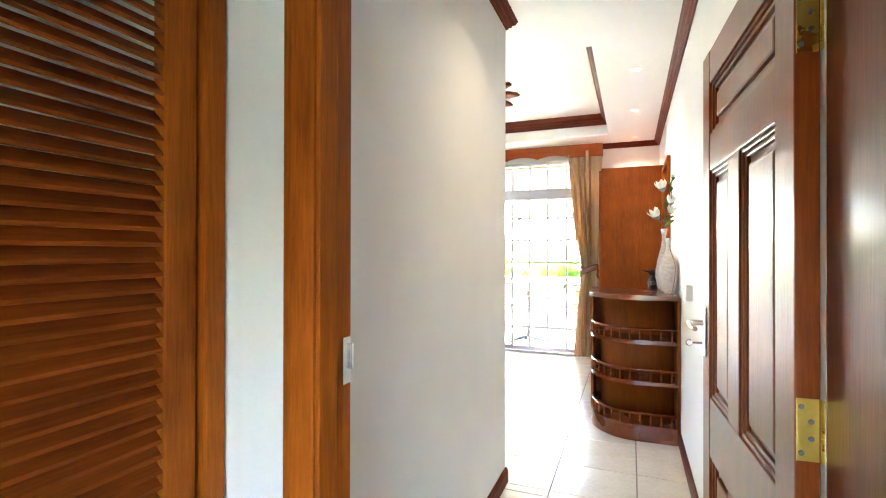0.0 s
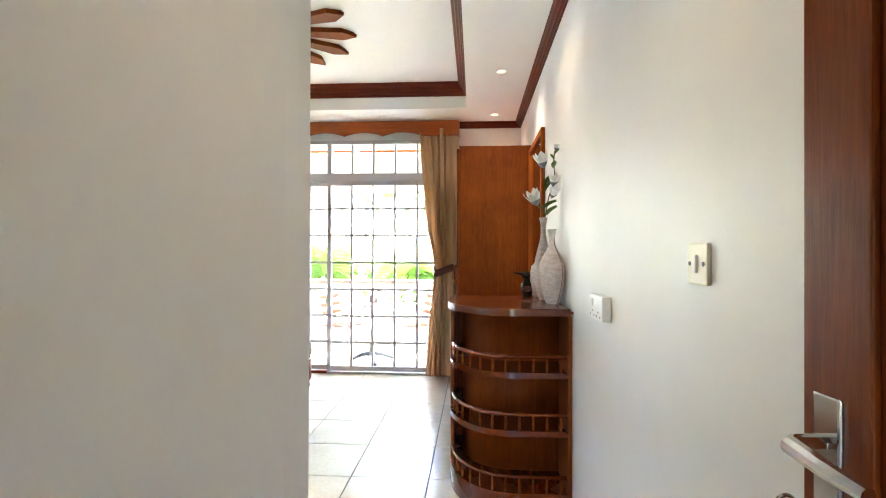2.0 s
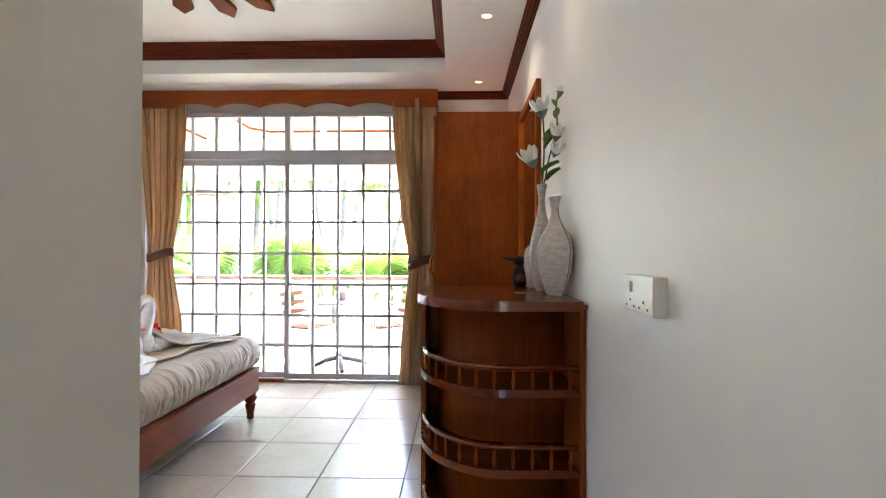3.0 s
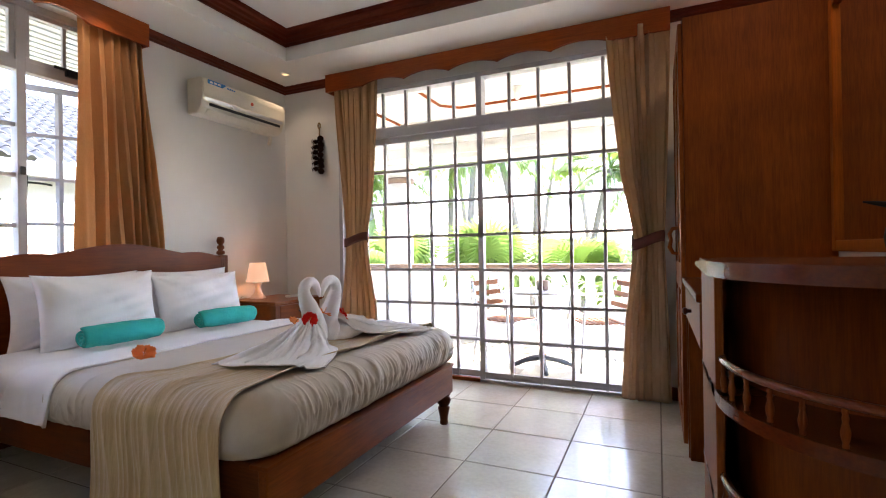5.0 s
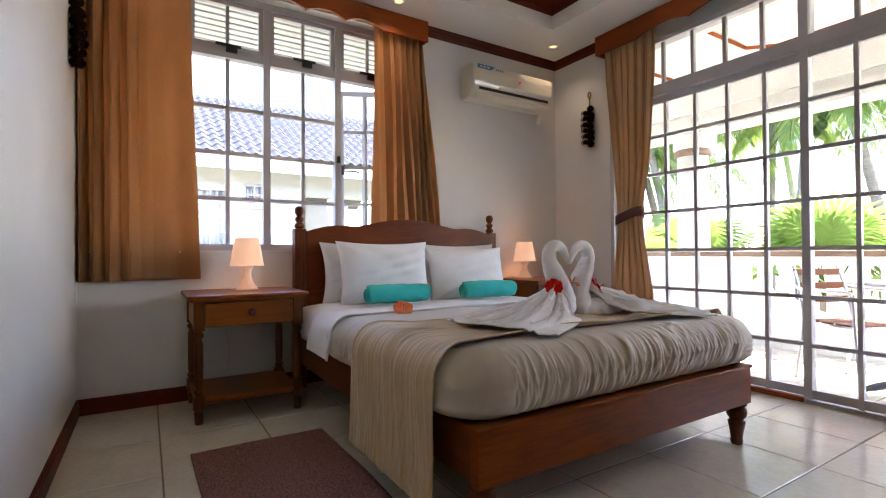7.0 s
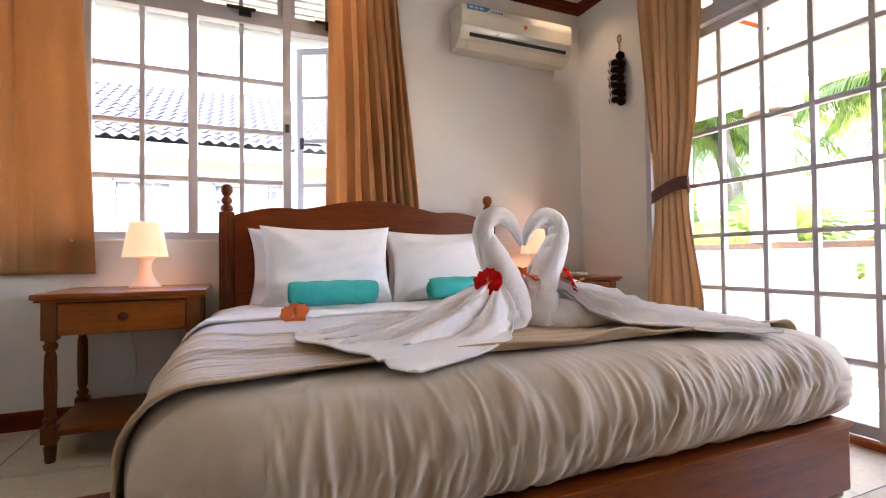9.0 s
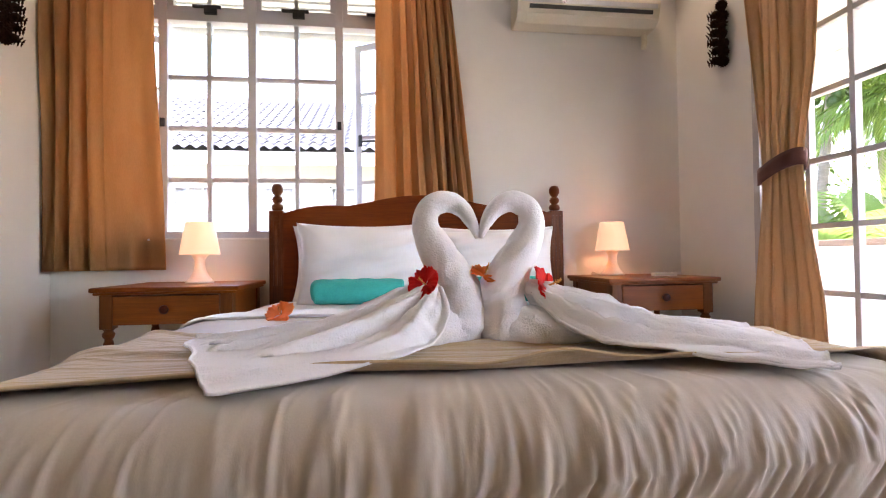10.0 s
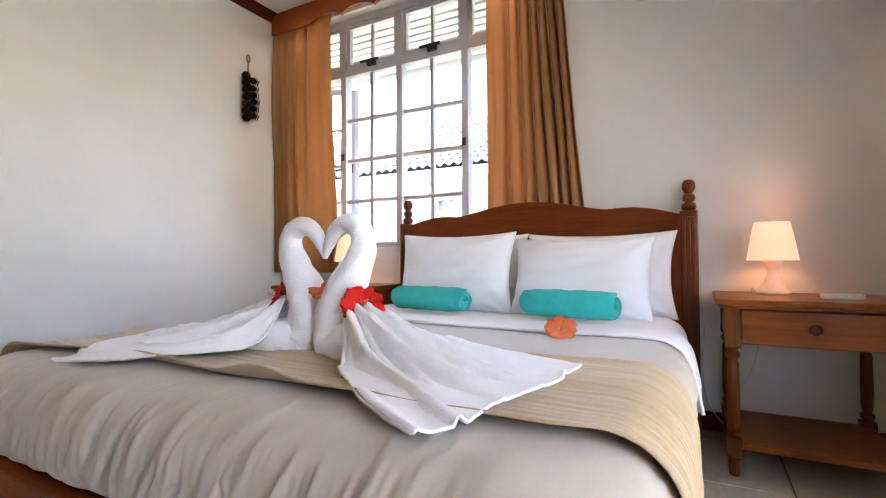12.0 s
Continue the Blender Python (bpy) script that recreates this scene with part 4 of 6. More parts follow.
towel_roll((-3.262, 4.278, 0.648), (-3.225, 4.690, 0.648), 0.072, 51, "rolled turquoise terry towel lying against a pillow")
towel_roll((-3.245, 4.985, 0.649), (-3.185, 5.385, 0.649), 0.073, 52, "rolled turquoise terry towel lying against a pillow")


# ---- towel swans ----
def swan(side, label):
    """A towel rolled into a neck that ends in half a heart, its end spread out as a tail. side: -1 or 1 along y."""
    c0 = 4.822
    neck = [(0.075, 0.625, 0.060), (0.052, 0.655, 0.064), (0.050, 0.712, 0.057), (0.077, 0.778, 0.048), (0.110, 0.835, 0.039), (0.128, 0.880, 0.031), (0.118, 0.921, 0.028), (0.080, 0.938, 0.025), (0.042, 0.922, 0.021), (0.016, 0.885, 0.014), (0.004, 0.850, 0.005)]
    q = smoothed([(a, b, r) for a, b, r in neck], 80)
    x0 = -2.105 if side < 0 else -2.098
    pts = [(x0 + 0.05 * max(0, 0.75 - b), c0 + side * a, b) for a, b, r in q]
    w = waves(60 + side, 8, 3, 13)
    ob = thing("towel_swan", (x0, c0 + side * 0.07, 0.60), label, "towel swan", "towel swans")
    bm = tube(pts, [r * 1.03 for a, b, r in q], 36, None, lambda i, a: 0.03 * w(i * 0.09 + 0.7 * a) + 0.03 * math.sin(2 * a + i * 0.3) * (1 - i / 80) - 0.10 * max(0.0, math.sin(a * 1.0 + i * 0.33)) ** 12 * (1 - i / 100) - 0.05 * max(0.0, math.sin(i * 0.75 + 0.8 * math.sin(a))) ** 4 * max(0, 1 - i / 34))
    part("neck", bm, M_TERRY, ob, smooth=True)
    # tail: gathered at the breast, spreading out to a straight hem on the bed
    if side < 0:
        front = [(0.05, 0.10, 0.735), (0.088, 0.088, 0.685), (0.12, 0.105, 0.64), (0.19, 0.155, 0.614), (0.27, 0.21, 0.610), (0.34, 0.35, 0.609), (0.405, 0.482, 0.607)]
        quarter = [(0.035, 0.105, 0.742), (0.085, 0.16, 0.70), (0.15, 0.25, 0.652), (0.24, 0.42, 0.622), (0.29, 0.54, 0.609)]
        middle = [(0.0, 0.11, 0.745), (0.04, 0.20, 0.712), (0.08, 0.33, 0.665), (0.13, 0.47, 0.628), (0.17, 0.59, 0.612)]
    else:
        front = [(0.03, 0.10, 0.728), (0.075, 0.125, 0.695), (0.11, 0.155, 0.658), (0.17, 0.20, 0.630), (0.23, 0.25, 0.620), (0.33, 0.380, 0.612), (0.412, 0.524, 0.607)]
        quarter = [(0.025, 0.105, 0.738), (0.075, 0.18, 0.705), (0.14, 0.28, 0.66), (0.24, 0.44, 0.626), (0.32, 0.575, 0.609)]
        middle = [(0.0, 0.11, 0.742), (0.04, 0.20, 0.715), (0.08, 0.33, 0.668), (0.13, 0.48, 0.632), (0.18, 0.622, 0.615)]
    third = [(-0.03, 0.11, 0.738), (-0.03, 0.20, 0.692), (-0.01, 0.34, 0.645), (0.02, 0.49, 0.632), (0.05, 0.642, 0.620)]
    back = [(-0.05, 0.12, 0.72), (-0.10, 0.17, 0.665), (-0.13, 0.28, 0.634), (-0.11, 0.45, 0.626), (-0.05, 0.652, 0.620)]
    nu, nv = 90, 120
    rows = [smoothed(c, nu) for c in (front, quarter, middle, third, back)]
    pl, cr = waves(70 + side, 6, 9, 30), waves(90 + side, 7, 14, 60)
    bm = bmesh.new()
    grid = []
    for i in range(nu):
        u = i / (nu - 1)
        line = smoothed([r[i] for r in rows], nv)
        row = []
        for j in range(nv):
            v = j / (nv - 1)
            a = v + 0.05 * pl(0.12 * u) * math.sin(math.pi * v)
            rib = 1 - abs(math.sin(math.pi * (5.5 * a + 0.25 * math.sin(4 * u + side)))) ** 0.8
            rib2 = 1 - abs(pl(a * 1.6 + 0.1 * u))
            amp = 0.046 * math.sin(math.pi * min(1.0, 0.06 + u * 0.62)) ** 0.8 * (1 - 0.55 * u)
            soft = min(1.0, 9 * v + 0.15) * min(1.0, 9 * (1 - v) + 0.15)
            d = amp * (0.9 * rib + 0.5 * rib2 - 0.55) * soft + 0.006 * cr(v * 1.1 + 0.4 * u) * cr(u * 1.3 - 0.3 * v)
            x, y, z = line[j]
            X, Y = x0 + x + 0.35 * d, c0 + side * (y + 0.006 * pl(v * 0.8) * u)
            low = 0.607 + 0.017 * max(0.0, min(1.0, (-1.77 - X) / 0.05))
            hem = 0.003 * math.exp(-((1 - u) / 0.012) ** 2) + 0.003 * math.exp(-(v / 0.015) ** 2)
            row.append(bm.verts.new((X, Y, max(z + d, low) + hem)))
        grid.append(row)
    for a, b in zip(grid, grid[1:]):
        for j in range(nv - 1):
            bm.faces.new((a[j], a[j + 1], b[j + 1], b[j]))
    part("tail", thick(bm, 0.005), M_TERRY, ob, smooth=True)
    # rolled body that runs from the foot of the neck out under the tail
    br = [(x0 + 0.015, c0 + side * 0.06, 0.640), (x0 + 0.045, c0 + side * 0.13, 0.640), (x0 + 0.05, c0 + side * 0.20, 0.634), (x0 + 0.03, c0 + side * 0.30, 0.624), (x0, c0 + side * 0.38, 0.616)]
    q2 = smoothed(br, 50)
    bm = tube(q2, [0.056 - 0.040 * (k / 49) ** 1.3 for k in range(50)], 24, None, lambda i, a: 0.05 * w(i * 0.13 + a) - 0.10 * max(0.0, math.sin(a + i * 0.16)) ** 10)
    for v in bm.verts:
        v.co.z = max(v.co.z, 0.606)
    part("body_fold", bm, M_TERRY, ob, smooth=True)


swan(-1, "white terry towel folded into a swan, half of a heart")
swan(1, "white terry towel folded into a swan, half of a heart")


def hibiscus(at, size, normal, material, label, seed):
    r = random.Random(seed)
    rot = Vector(normal).to_track_quat('Z', 'Y').to_matrix().to_4x4()
    base = Matrix.Translation(at) @ rot
    ob = thing("hibiscus_flower", at, label, "flower", "hibiscus flowers")
    for k in range(5):
        a0 = 2 * math.pi * k / 5 + r.uniform(-0.12, 0.12)
        lift = r.uniform(0.35, 0.7)

        def petal(u, v, a0=a0, lift=lift, ph=r.uniform(0, 6)):
            b = (v - 0.5) * 2
            rad = size * (0.06 + 0.94 * u)
            wid = (0.50 + 0.75 * u) * math.sin(math.pi * min(1, 0.25 + 0.62 * u)) ** 0.6
            ang = a0 + b * wid
            rag = size * (0.07 * math.sin(b * 7 + ph) + 0.05 * math.sin(b * 17 + 2 * ph)) * u ** 2.5
            z = size * (lift * u - 0.35 * u * u) + rag * 0.8 + 0.05 * size * b * b
            return base @ Vector(((rad + rag * 0.6) * math.cos(ang), (rad + rag * 0.6) * math.sin(ang), z))
        part("petal", thick(sheet(petal, 9, 23), 0.0012), material, ob, smooth=True)
    pts = [base @ Vector((0.12 * size * t * t, 0, size * 0.85 * t)) for t in (0, 0.35, 0.7, 1.0)]
    bm = tube(pts, [0.05 * size, 0.04 * size, 0.04 * size, 0.03 * size], 8)
    for k in range(14):
        t = r.uniform(0.5, 1.0)
        c = base @ Vector((0.12 * size * t * t + r.uniform(-0.09, 0.09) * size, r.uniform(-0.09, 0.09) * size, size * 0.85 * t))
        bmesh.ops.create_icosphere(bm, subdivisions=1, radius=0.03 * size, matrix=Matrix.Translation(c))
    part("stamen", bm, M_STAMEN, ob, smooth=True)


hibiscus((-2.70, 4.245, 0.614), 0.050, (0.6, -0.3, 0.85), M_ORANGE, "orange hibiscus flower lying on the white sheet", 1)
hibiscus((-2.69, 5.285, 0.614), 0.050, (0.6, 0.25, 0.85), M_ORANGE, "orange hibiscus flower lying on the white sheet", 2)
hibiscus((-2.068, 4.690, 0.744), 0.040, (0.55, -0.6, 0.45), M_RED, "red hibiscus flower tucked into a towel swan", 3)
hibiscus((-2.068, 4.970, 0.732), 0.052, (0.6, 0.6, 0.4), M_RED, "red hibiscus flower tucked into a towel swan", 4)
hibiscus((-2.09, 4.832, 0.760), 0.040, (0.35, 0.1, 0.9), M_ORANGE, "orange hibiscus flower held between two towel swans", 5)

# ---- nightstands ----
NSLEG = [(0.016, 0), (0.019, 0.004), (0.022, 0.05), (0.024, 0.065), (0.017, 0.07), (0.026, 0.078), (0.0265, 0.082)]
NSUP = [(0.026, 0), (0.018, 0.006), (0.025, 0.018), (0.025, 0.03), (0.016, 0.038), (0.021, 0.06), (0.023, 0.16), (0.021, 0.28), (0.016, 0.30), (0.024, 0.312), (0.026, 0.325), (0.018, 0.338), (0.026, 0.348)]


def nightstand(y0, y1, label):
    yc = (y0 + y1) / 2
    ob = thing("nightstand", (-3.57, yc, 0), label, "nightstand", "nightstands beside the bed")
    bm = bmesh.new()
    box(bm, -3.845, -3.29, y0, y1, 0.664, 0.687, 0.008)
    box(bm, -3.838, -3.302, y0 + 0.012, y1 - 0.012, 0.652, 0.6645, 0.004)
    part("tabletop", bm, M_NS, ob)
    a0, a1 = y0 + 0.032, y1 - 0.032
    for x in (-3.80, -3.345):
        for y in (a0 + 0.026, a1 - 0.026):
            bm = lathe(NSLEG, (x, y, 0), 16)
            box(bm, x - 0.027, x + 0.027, y - 0.027, y + 0.027, 0.082, 0.15, 0.003)
            lathe(NSUP, (x, y, 0.15), 16, bm)
            box(bm, x - 0.027, x + 0.027, y - 0.027, y + 0.027, 0.498, 0.652, 0.003)
            part("leg", bm, M_NSZ, ob)
    for y, s in ((a0, 1), (a1, -1)):
        part("side_panel", boxed(-3.773, -3.372, min(y + s * 0.006, y + s * 0.026), max(y + s * 0.006, y + s * 0.026), 0.51, 0.652), M_NS, ob)
    part("back_panel", boxed(-3.82, -3.80, a0 + 0.053, a1 - 0.053, 0.51, 0.652), M_NS, ob)
    part("shelf", boxed(-3.815, -3.33, a0 + 0.01, a1 - 0.01, 0.105, 0.13, bevel=0.005), M_NS, ob)
    dr = part("drawer", boxed(-3.34, -3.316, a0 + 0.056, a1 - 0.056, 0.515, 0.645, bevel=0.004), M_NS, ob)
    knob = lathe([(0.009, 0), (0.008, 0.012), (0.017, 0.018), (0.021, 0.027), (0.018, 0.036), (0.008, 0.04)], (-3.316, yc, 0.585), 16, None, Matrix.Rotation(radians(90), 3, 'Y'))
    part("knob", knob, M_KNOB, dr, "dark red turned knob", smooth=True)
    part("drawer_box", boxed(-3.78, -3.34, a0 + 0.06, a1 - 0.06, 0.52, 0.64, bevel=0), M_NS, ob)


nightstand(3.295, 3.93, "brown wooden nightstand with drawer and shelf under the window")
nightstand(5.735, 6.36, "brown wooden nightstand with drawer and shelf in the corner")


def table_lamp(x, y, label):
    z = 0.687
    ob = thing("table_lamp", (x, y, z), label, "lamp", "table lamps")
    prof = [(0.066, 0), (0.070, 0.003), (0.062, 0.012), (0.044, 0.035), (0.030, 0.065), (0.024, 0.095), (0.026, 0.12), (0.036, 0.14), (0.050, 0.152), (0.046, 0.153), (0.02, 0.145)]
    part("lamp_base", lathe(prof, (x, y, z), 32), M_LAMPBASE, ob, smooth=True)
    bm = bmesh.new()
    rings = []
    for r, h in ((0.098, 0.148), (0.098, 0.152), (0.084, 0.235), (0.069, 0.315), (0.066, 0.318), (0.066, 0.314), (0.081, 0.235), (0.095, 0.150)):
        rings.append([bm.verts.new((x + r * math.cos(2 * math.pi * k / 40), y + r * math.sin(2 * math.pi * k / 40), z + h)) for k in range(40)])
    for a, b in zip(rings, rings[1:] + rings[:1]):
        for k in range(40):
            bm.faces.new((a[k], a[(k + 1) % 40], b[(k + 1) % 40], b[k]))
    part("shade", bm, M_SHADE, ob, "glowing warm white plastic shade", smooth=True)
    li = new("lamp_bulb", bpy.data.lights.new("lamp_bulb", 'POINT'))
    li.location = (x, y, z + 0.22)
    li.data.energy, li.data.color, li.data.shadow_soft_size = 0.045, (1.0, 0.70, 0.34), 0.03


table_lamp(-3.636, 3.644, "small lit white table lamp on the nightstand by the window")
table_lamp(-3.711, 5.968, "small lit white table lamp on the nightstand in the corner")
bm = boxed(-3.52, -3.47, 6.10, 6.23, 0.687, 0.706, bevel=0.005)
rc = solid("remote_control", bm, M_PLASTIC, "small white remote control lying on the nightstand", "remote control")
bm = bmesh.new()
for k in range(3):
    box(bm, -3.505, -3.485, 6.125 + 0.03 * k, 6.14 + 0.03 * k, 0.7055, 0.7085, 0.001)
part("button", bm, M_STEEL, rc)
CORDS = {3.62: ([(-3.70, 3.58, 0.69), (-3.80, 3.56, 0.69), (-3.853, 3.56, 0.66), (-3.86, 3.55, 0.45), (-3.86, 3.57, 0.30), (-3.862, 3.56, 0.16)], [(-3.862, 3.76, 0.50), (-3.86, 3.77, 0.38), (-3.86, 3.86, 0.30), (-3.86, 3.87, 0.16)]), 5.98: ([(-3.77, 5.91, 0.69), (-3.85, 5.90, 0.69), (-3.86, 5.93, 0.50), (-3.86, 5.90, 0.33), (-3.862, 5.84, 0.20)], [(-3.862, 5.70, 0.52), (-3.86, 5.69, 0.3), (-3.85, 5.72, 0.12), (-3.83, 5.80, 0.02)])}
for y in (3.62, 5.98):
    ob = thing("wall_socket", (XW, y, 0.46), "white double wall socket behind the nightstand", "socket")
    part("socket_plate", boxed(XW, XW + 0.012, y - 0.075, y + 0.075, 0.46, 0.546), M_PLASTIC, ob)
    for d in (-0.035, 0.035):
        part("plug", boxed(XW + 0.012, XW + 0.04, y + d - 0.022, y + d + 0.022, 0.475, 0.525, bevel=0.006), M_PLASTIC, ob)
    for pts in CORDS[y]:
        part("power_cord", tube(smoothed(pts, 26), 0.003, 6), M_CORD, ob)


# ---- curtains and pelmets ----
def curtain(along, at, rows, seed, material, label, tie=None, pleats=9, depth=0.034, bunch=None):
    """rows: (height, from, to), top down, along x ('x') or y ('y') at the given depth."""
    ob = thing("curtain", ((rows[0][1] + rows[0][2]) / 2, at, rows[-1][0]) if along == 'x' else (at, (rows[0][1] + rows[0][2]) / 2, rows[-1][0]), label, "curtain", "curtains")
    zs = np.array([r[0] for r in rows][::-1])
    a = np.array([r[1] for r in rows][::-1])
    b = np.array([r[2] for r in rows][::-1])
    w = waves(seed, 5, 2, 7)
    wz = waves(seed + 100, 5, 1.5, 6)
    out = -1 if along == 'x' else 1

    def place(u, v):
        z = zs[-1] + (zs[0] - zs[-1]) * v
        lo, hi = np.interp(z, zs, a), np.interp(z, zs, b)
        uu = u + 0.03 * w(u * 2) * (1 - abs(2 * u - 1))
        c = lo + (hi - lo) * uu
        width = hi - lo
        gather = bunch(uu) if bunch else uu
        ph = gather * pleats * 2 * math.pi + 0.35 * wz(v + 2 * u)
        top = math.exp(-(v / 0.03) ** 2)
        dep = (depth * (0.55 + 0.45 * w(uu * 1.7 + 0.25 * v)) * (1 - 0.5 * top)) * (math.sin(ph) + 0.38 * math.sin(2 * ph + 0.7)) + 0.012 * wz(v * 1.2 + 3 * u)
        if tie:
            dep *= 1 - 0.45 * math.exp(-((z - tie) / 0.12) ** 2)
        c += 0.006 * math.sin(ph * 2 + 1)
        d = at + out * (0.035 + dep)
        return (c, d, z) if along == 'x' else (d, c, z)
    bm = sheet(place, pleats * 22, 80)
    part("cloth", thick(bm, 0.003), material, ob, smooth=True)
    if tie:
        lo, hi = np.interp(tie, zs, a), np.interp(tie, zs, b)
        bm = bmesh.new()
        g = []
        for k in range(40):
            t = 2 * math.pi * k / 40
            cc = (lo + hi) / 2 + (hi - lo) / 2 * 1.10 * math.cos(t)
            dd = at + out * (0.035 + 0.052 * math.sin(t))
            sag = 0.025 * math.cos(t) + 0.01 * math.sin(2 * t)
            g.append([bm.verts.new((cc, dd, tie + h + sag) if along == 'x' else (dd, cc, tie + h + sag)) for h in (-0.038, -0.013, 0.013, 0.038)])
        for k in range(40):
            for j in range(3):
                bm.faces.new((g[k][j], g[(k + 1) % 40][j], g[(k + 1) % 40][j + 1], g[k][j + 1]))
        part("tieback", thick(bm, 0.004), M_TIE, ob, "dark brown tieback band", smooth=True)


curtain('x', 6.425, [(2.66, -0.765, -0.345), (2.3, -0.745, -0.35), (1.6, -0.675, -0.375), (1.28, -0.615, -0.39), (1.15, -0.595, -0.40), (1.0, -0.61, -0.395), (0.6, -0.655, -0.38), (0.012, -0.69, -0.365)], 81, M_CURT, "tan curtain gathered by a brown band beside the balcony door", 1.14, 6)
curtain('x', 6.455, [(2.66, -3.18, -2.72), (2.3, -3.16, -2.73), (1.6, -3.105, -2.775), (1.3, -3.085, -2.83), (1.2, -3.08, -2.845), (1.05, -3.085, -2.83), (0.6, -3.14, -2.75), (0.012, -3.16, -2.72)], 82, M_CURT, "tan curtain gathered by a brown band beside the balcony door", 1.20, 6)
curtain('y', -3.845, [(2.66, 2.80, 3.335), (2.0, 2.785, 3.35), (1.2, 2.785, 3.385), (0.755, 2.785, 3.40)], 83, M_CURTW, "tan curtain hanging open at the window, lit from behind", None, 5, 0.060, lambda u: 1 - (1 - u) ** 1.9)
curtain('y', -3.845, [(2.66, 4.565, 4.995), (2.0, 4.56, 5.05), (1.15, 4.55, 5.13), (0.755, 4.55, 5.15)], 84, M_CURTW, "tan curtain hanging open at the window, lit from behind", None, 7, 0.050, lambda u: u ** 1.5)


def pelmet(along, face, wallside, a0, a1, label):
    n, m = 5, 18
    pts = [(a0, 2.744), (a1, 2.744)]
    low = [(a1, 2.584)]
    flat = 0.40
    span = (a1 - a0 - 2 * flat) / n
    for k in range(n):
        for j in range(m + 1):
            f = j / m
            low.append((a1 - flat - span * (k + f), 2.584 + 0.040 * math.sin(math.pi * f) ** 0.8))
    low.append((a0, 2.584))
    poly = pts + low
    t = 0.022 if along == 'x' else -0.022
    ob = thing("pelmet", ((a0 + a1) / 2, face, 2.584) if along == 'x' else (face, (a0 + a1) / 2, 2.584), label, "pelmet", "curtain pelmets")
    mat_ = M_PELX if along == 'x' else M_PELY

    def place(a, b, s):
        d = face + t * s
        return (a, d, b) if along == 'x' else (d, a, b)
    part("front_board", extruded(poly, place), mat_, ob)
    for a, b in ((a0, a0 + 0.022), (a1 - 0.022, a1)):
        if along == 'x':
            part("end_board", boxed(a, b, face + 0.0225, wallside, 2.584, 2.743), mat_, ob)
        else:
            part("end_board", boxed(wallside, face - 0.0225, a, b, 2.584, 2.743), mat_, ob)


pelmet('x', 6.373, YN, -3.251, -0.337, "orange-brown wooden pelmet with a scalloped edge over the balcony door")
pelmet('y', -3.746, XW, 2.79, 5.013, "orange-brown wooden pelmet with a scalloped edge over the window")

# ---- air conditioner ----
ac = thing("air_conditioner", (-3.78, 5.86, 2.2), "cream split air conditioner mounted high on the wall", "air conditioner")
AY0, AY1 = 5.405, 6.305
prof = [(0, 2.215), (0, 2.50), (0.15, 2.50), (0.178, 2.485), (0.186, 2.44), (0.180, 2.34), (0.155, 2.255), (0.11, 2.218)]
bm = extruded(prof, lambda a, b, s: (XW + a, AY0 if s == 0 else AY1, b))
bmesh.ops.bevel(bm, geom=list(bm.edges), offset=0.006, segments=2, affect='EDGES')
acb = part("casing", bm, M_CREAM, ac)
part("outlet_slot", extruded([(0.164, 2.282), (0.170, 2.304), (0.176, 2.302), (0.170, 2.280)], lambda a, b, s: (XW + a, AY0 + 0.07 if s == 0 else AY1 - 0.05, b)), M_BLACK, ac)
part("flap", extruded([(0.120, 2.216), (0.164, 2.256), (0.168, 2.252), (0.124, 2.212)], lambda a, b, s: (XW + a, AY0 + 0.06 if s == 0 else AY1 - 0.05, b)), M_CREAM, ac)
part("trim_strip", extruded([(0.172, 2.315), (0.178, 2.340), (0.1815, 2.339), (0.1755, 2.314)], lambda a, b, s: (XW + a, AY0 + 0.02 if s == 0 else AY1 - 0.02, b)), M_STEEL, ac, "silver trim strip")
sticker = part("energy_sticker", extruded([(AY0 + 0.045, 2.452), (AY0 + 0.185, 2.452), (AY0 + 0.225, 2.483), (AY0 + 0.045, 2.483)], lambda a, b, s: (XW + (0.1835 if s == 0 else 0.1885), a, b)), M_BLUE, ac, "blue paper sticker")
for k in range(3):
    part("printed_bar", boxed(XW + 0.188, XW + 0.1892, AY0 + 0.062 + 0.038 * k, AY0 + 0.09 + 0.038 * k, 2.459, 2.475, bevel=0), M_PLASTIC, sticker)
for k in range(4):
    part("printed_mark", boxed(XW + 0.184, XW + 0.1885, AY0 + 0.235 + 0.022 * k, AY0 + 0.247 + 0.022 * k, 2.457, 2.468, bevel=0), M_BLUE, ac)
part("badge", lathe([(0.015, 0), (0.015, 0.005), (0.012, 0.006)], (XW + 0.182, 5.905, 2.405), 18, None, Matrix.Rotation(radians(90), 3, 'Y')), M_REDDOT, ac, "small round red badge")
part("lettering", boxed(XW + 0.1805, XW + 0.1845, 5.885, 5.925, 2.376, 2.383, bevel=0), M_STEEL, ac)
part("pipe_cover", tube([(-3.83, 6.27, 2.22), (-3.845, 6.28, 2.17), (-3.868, 6.285, 2.14)], 0.018, 10), M_CREAM, ac)


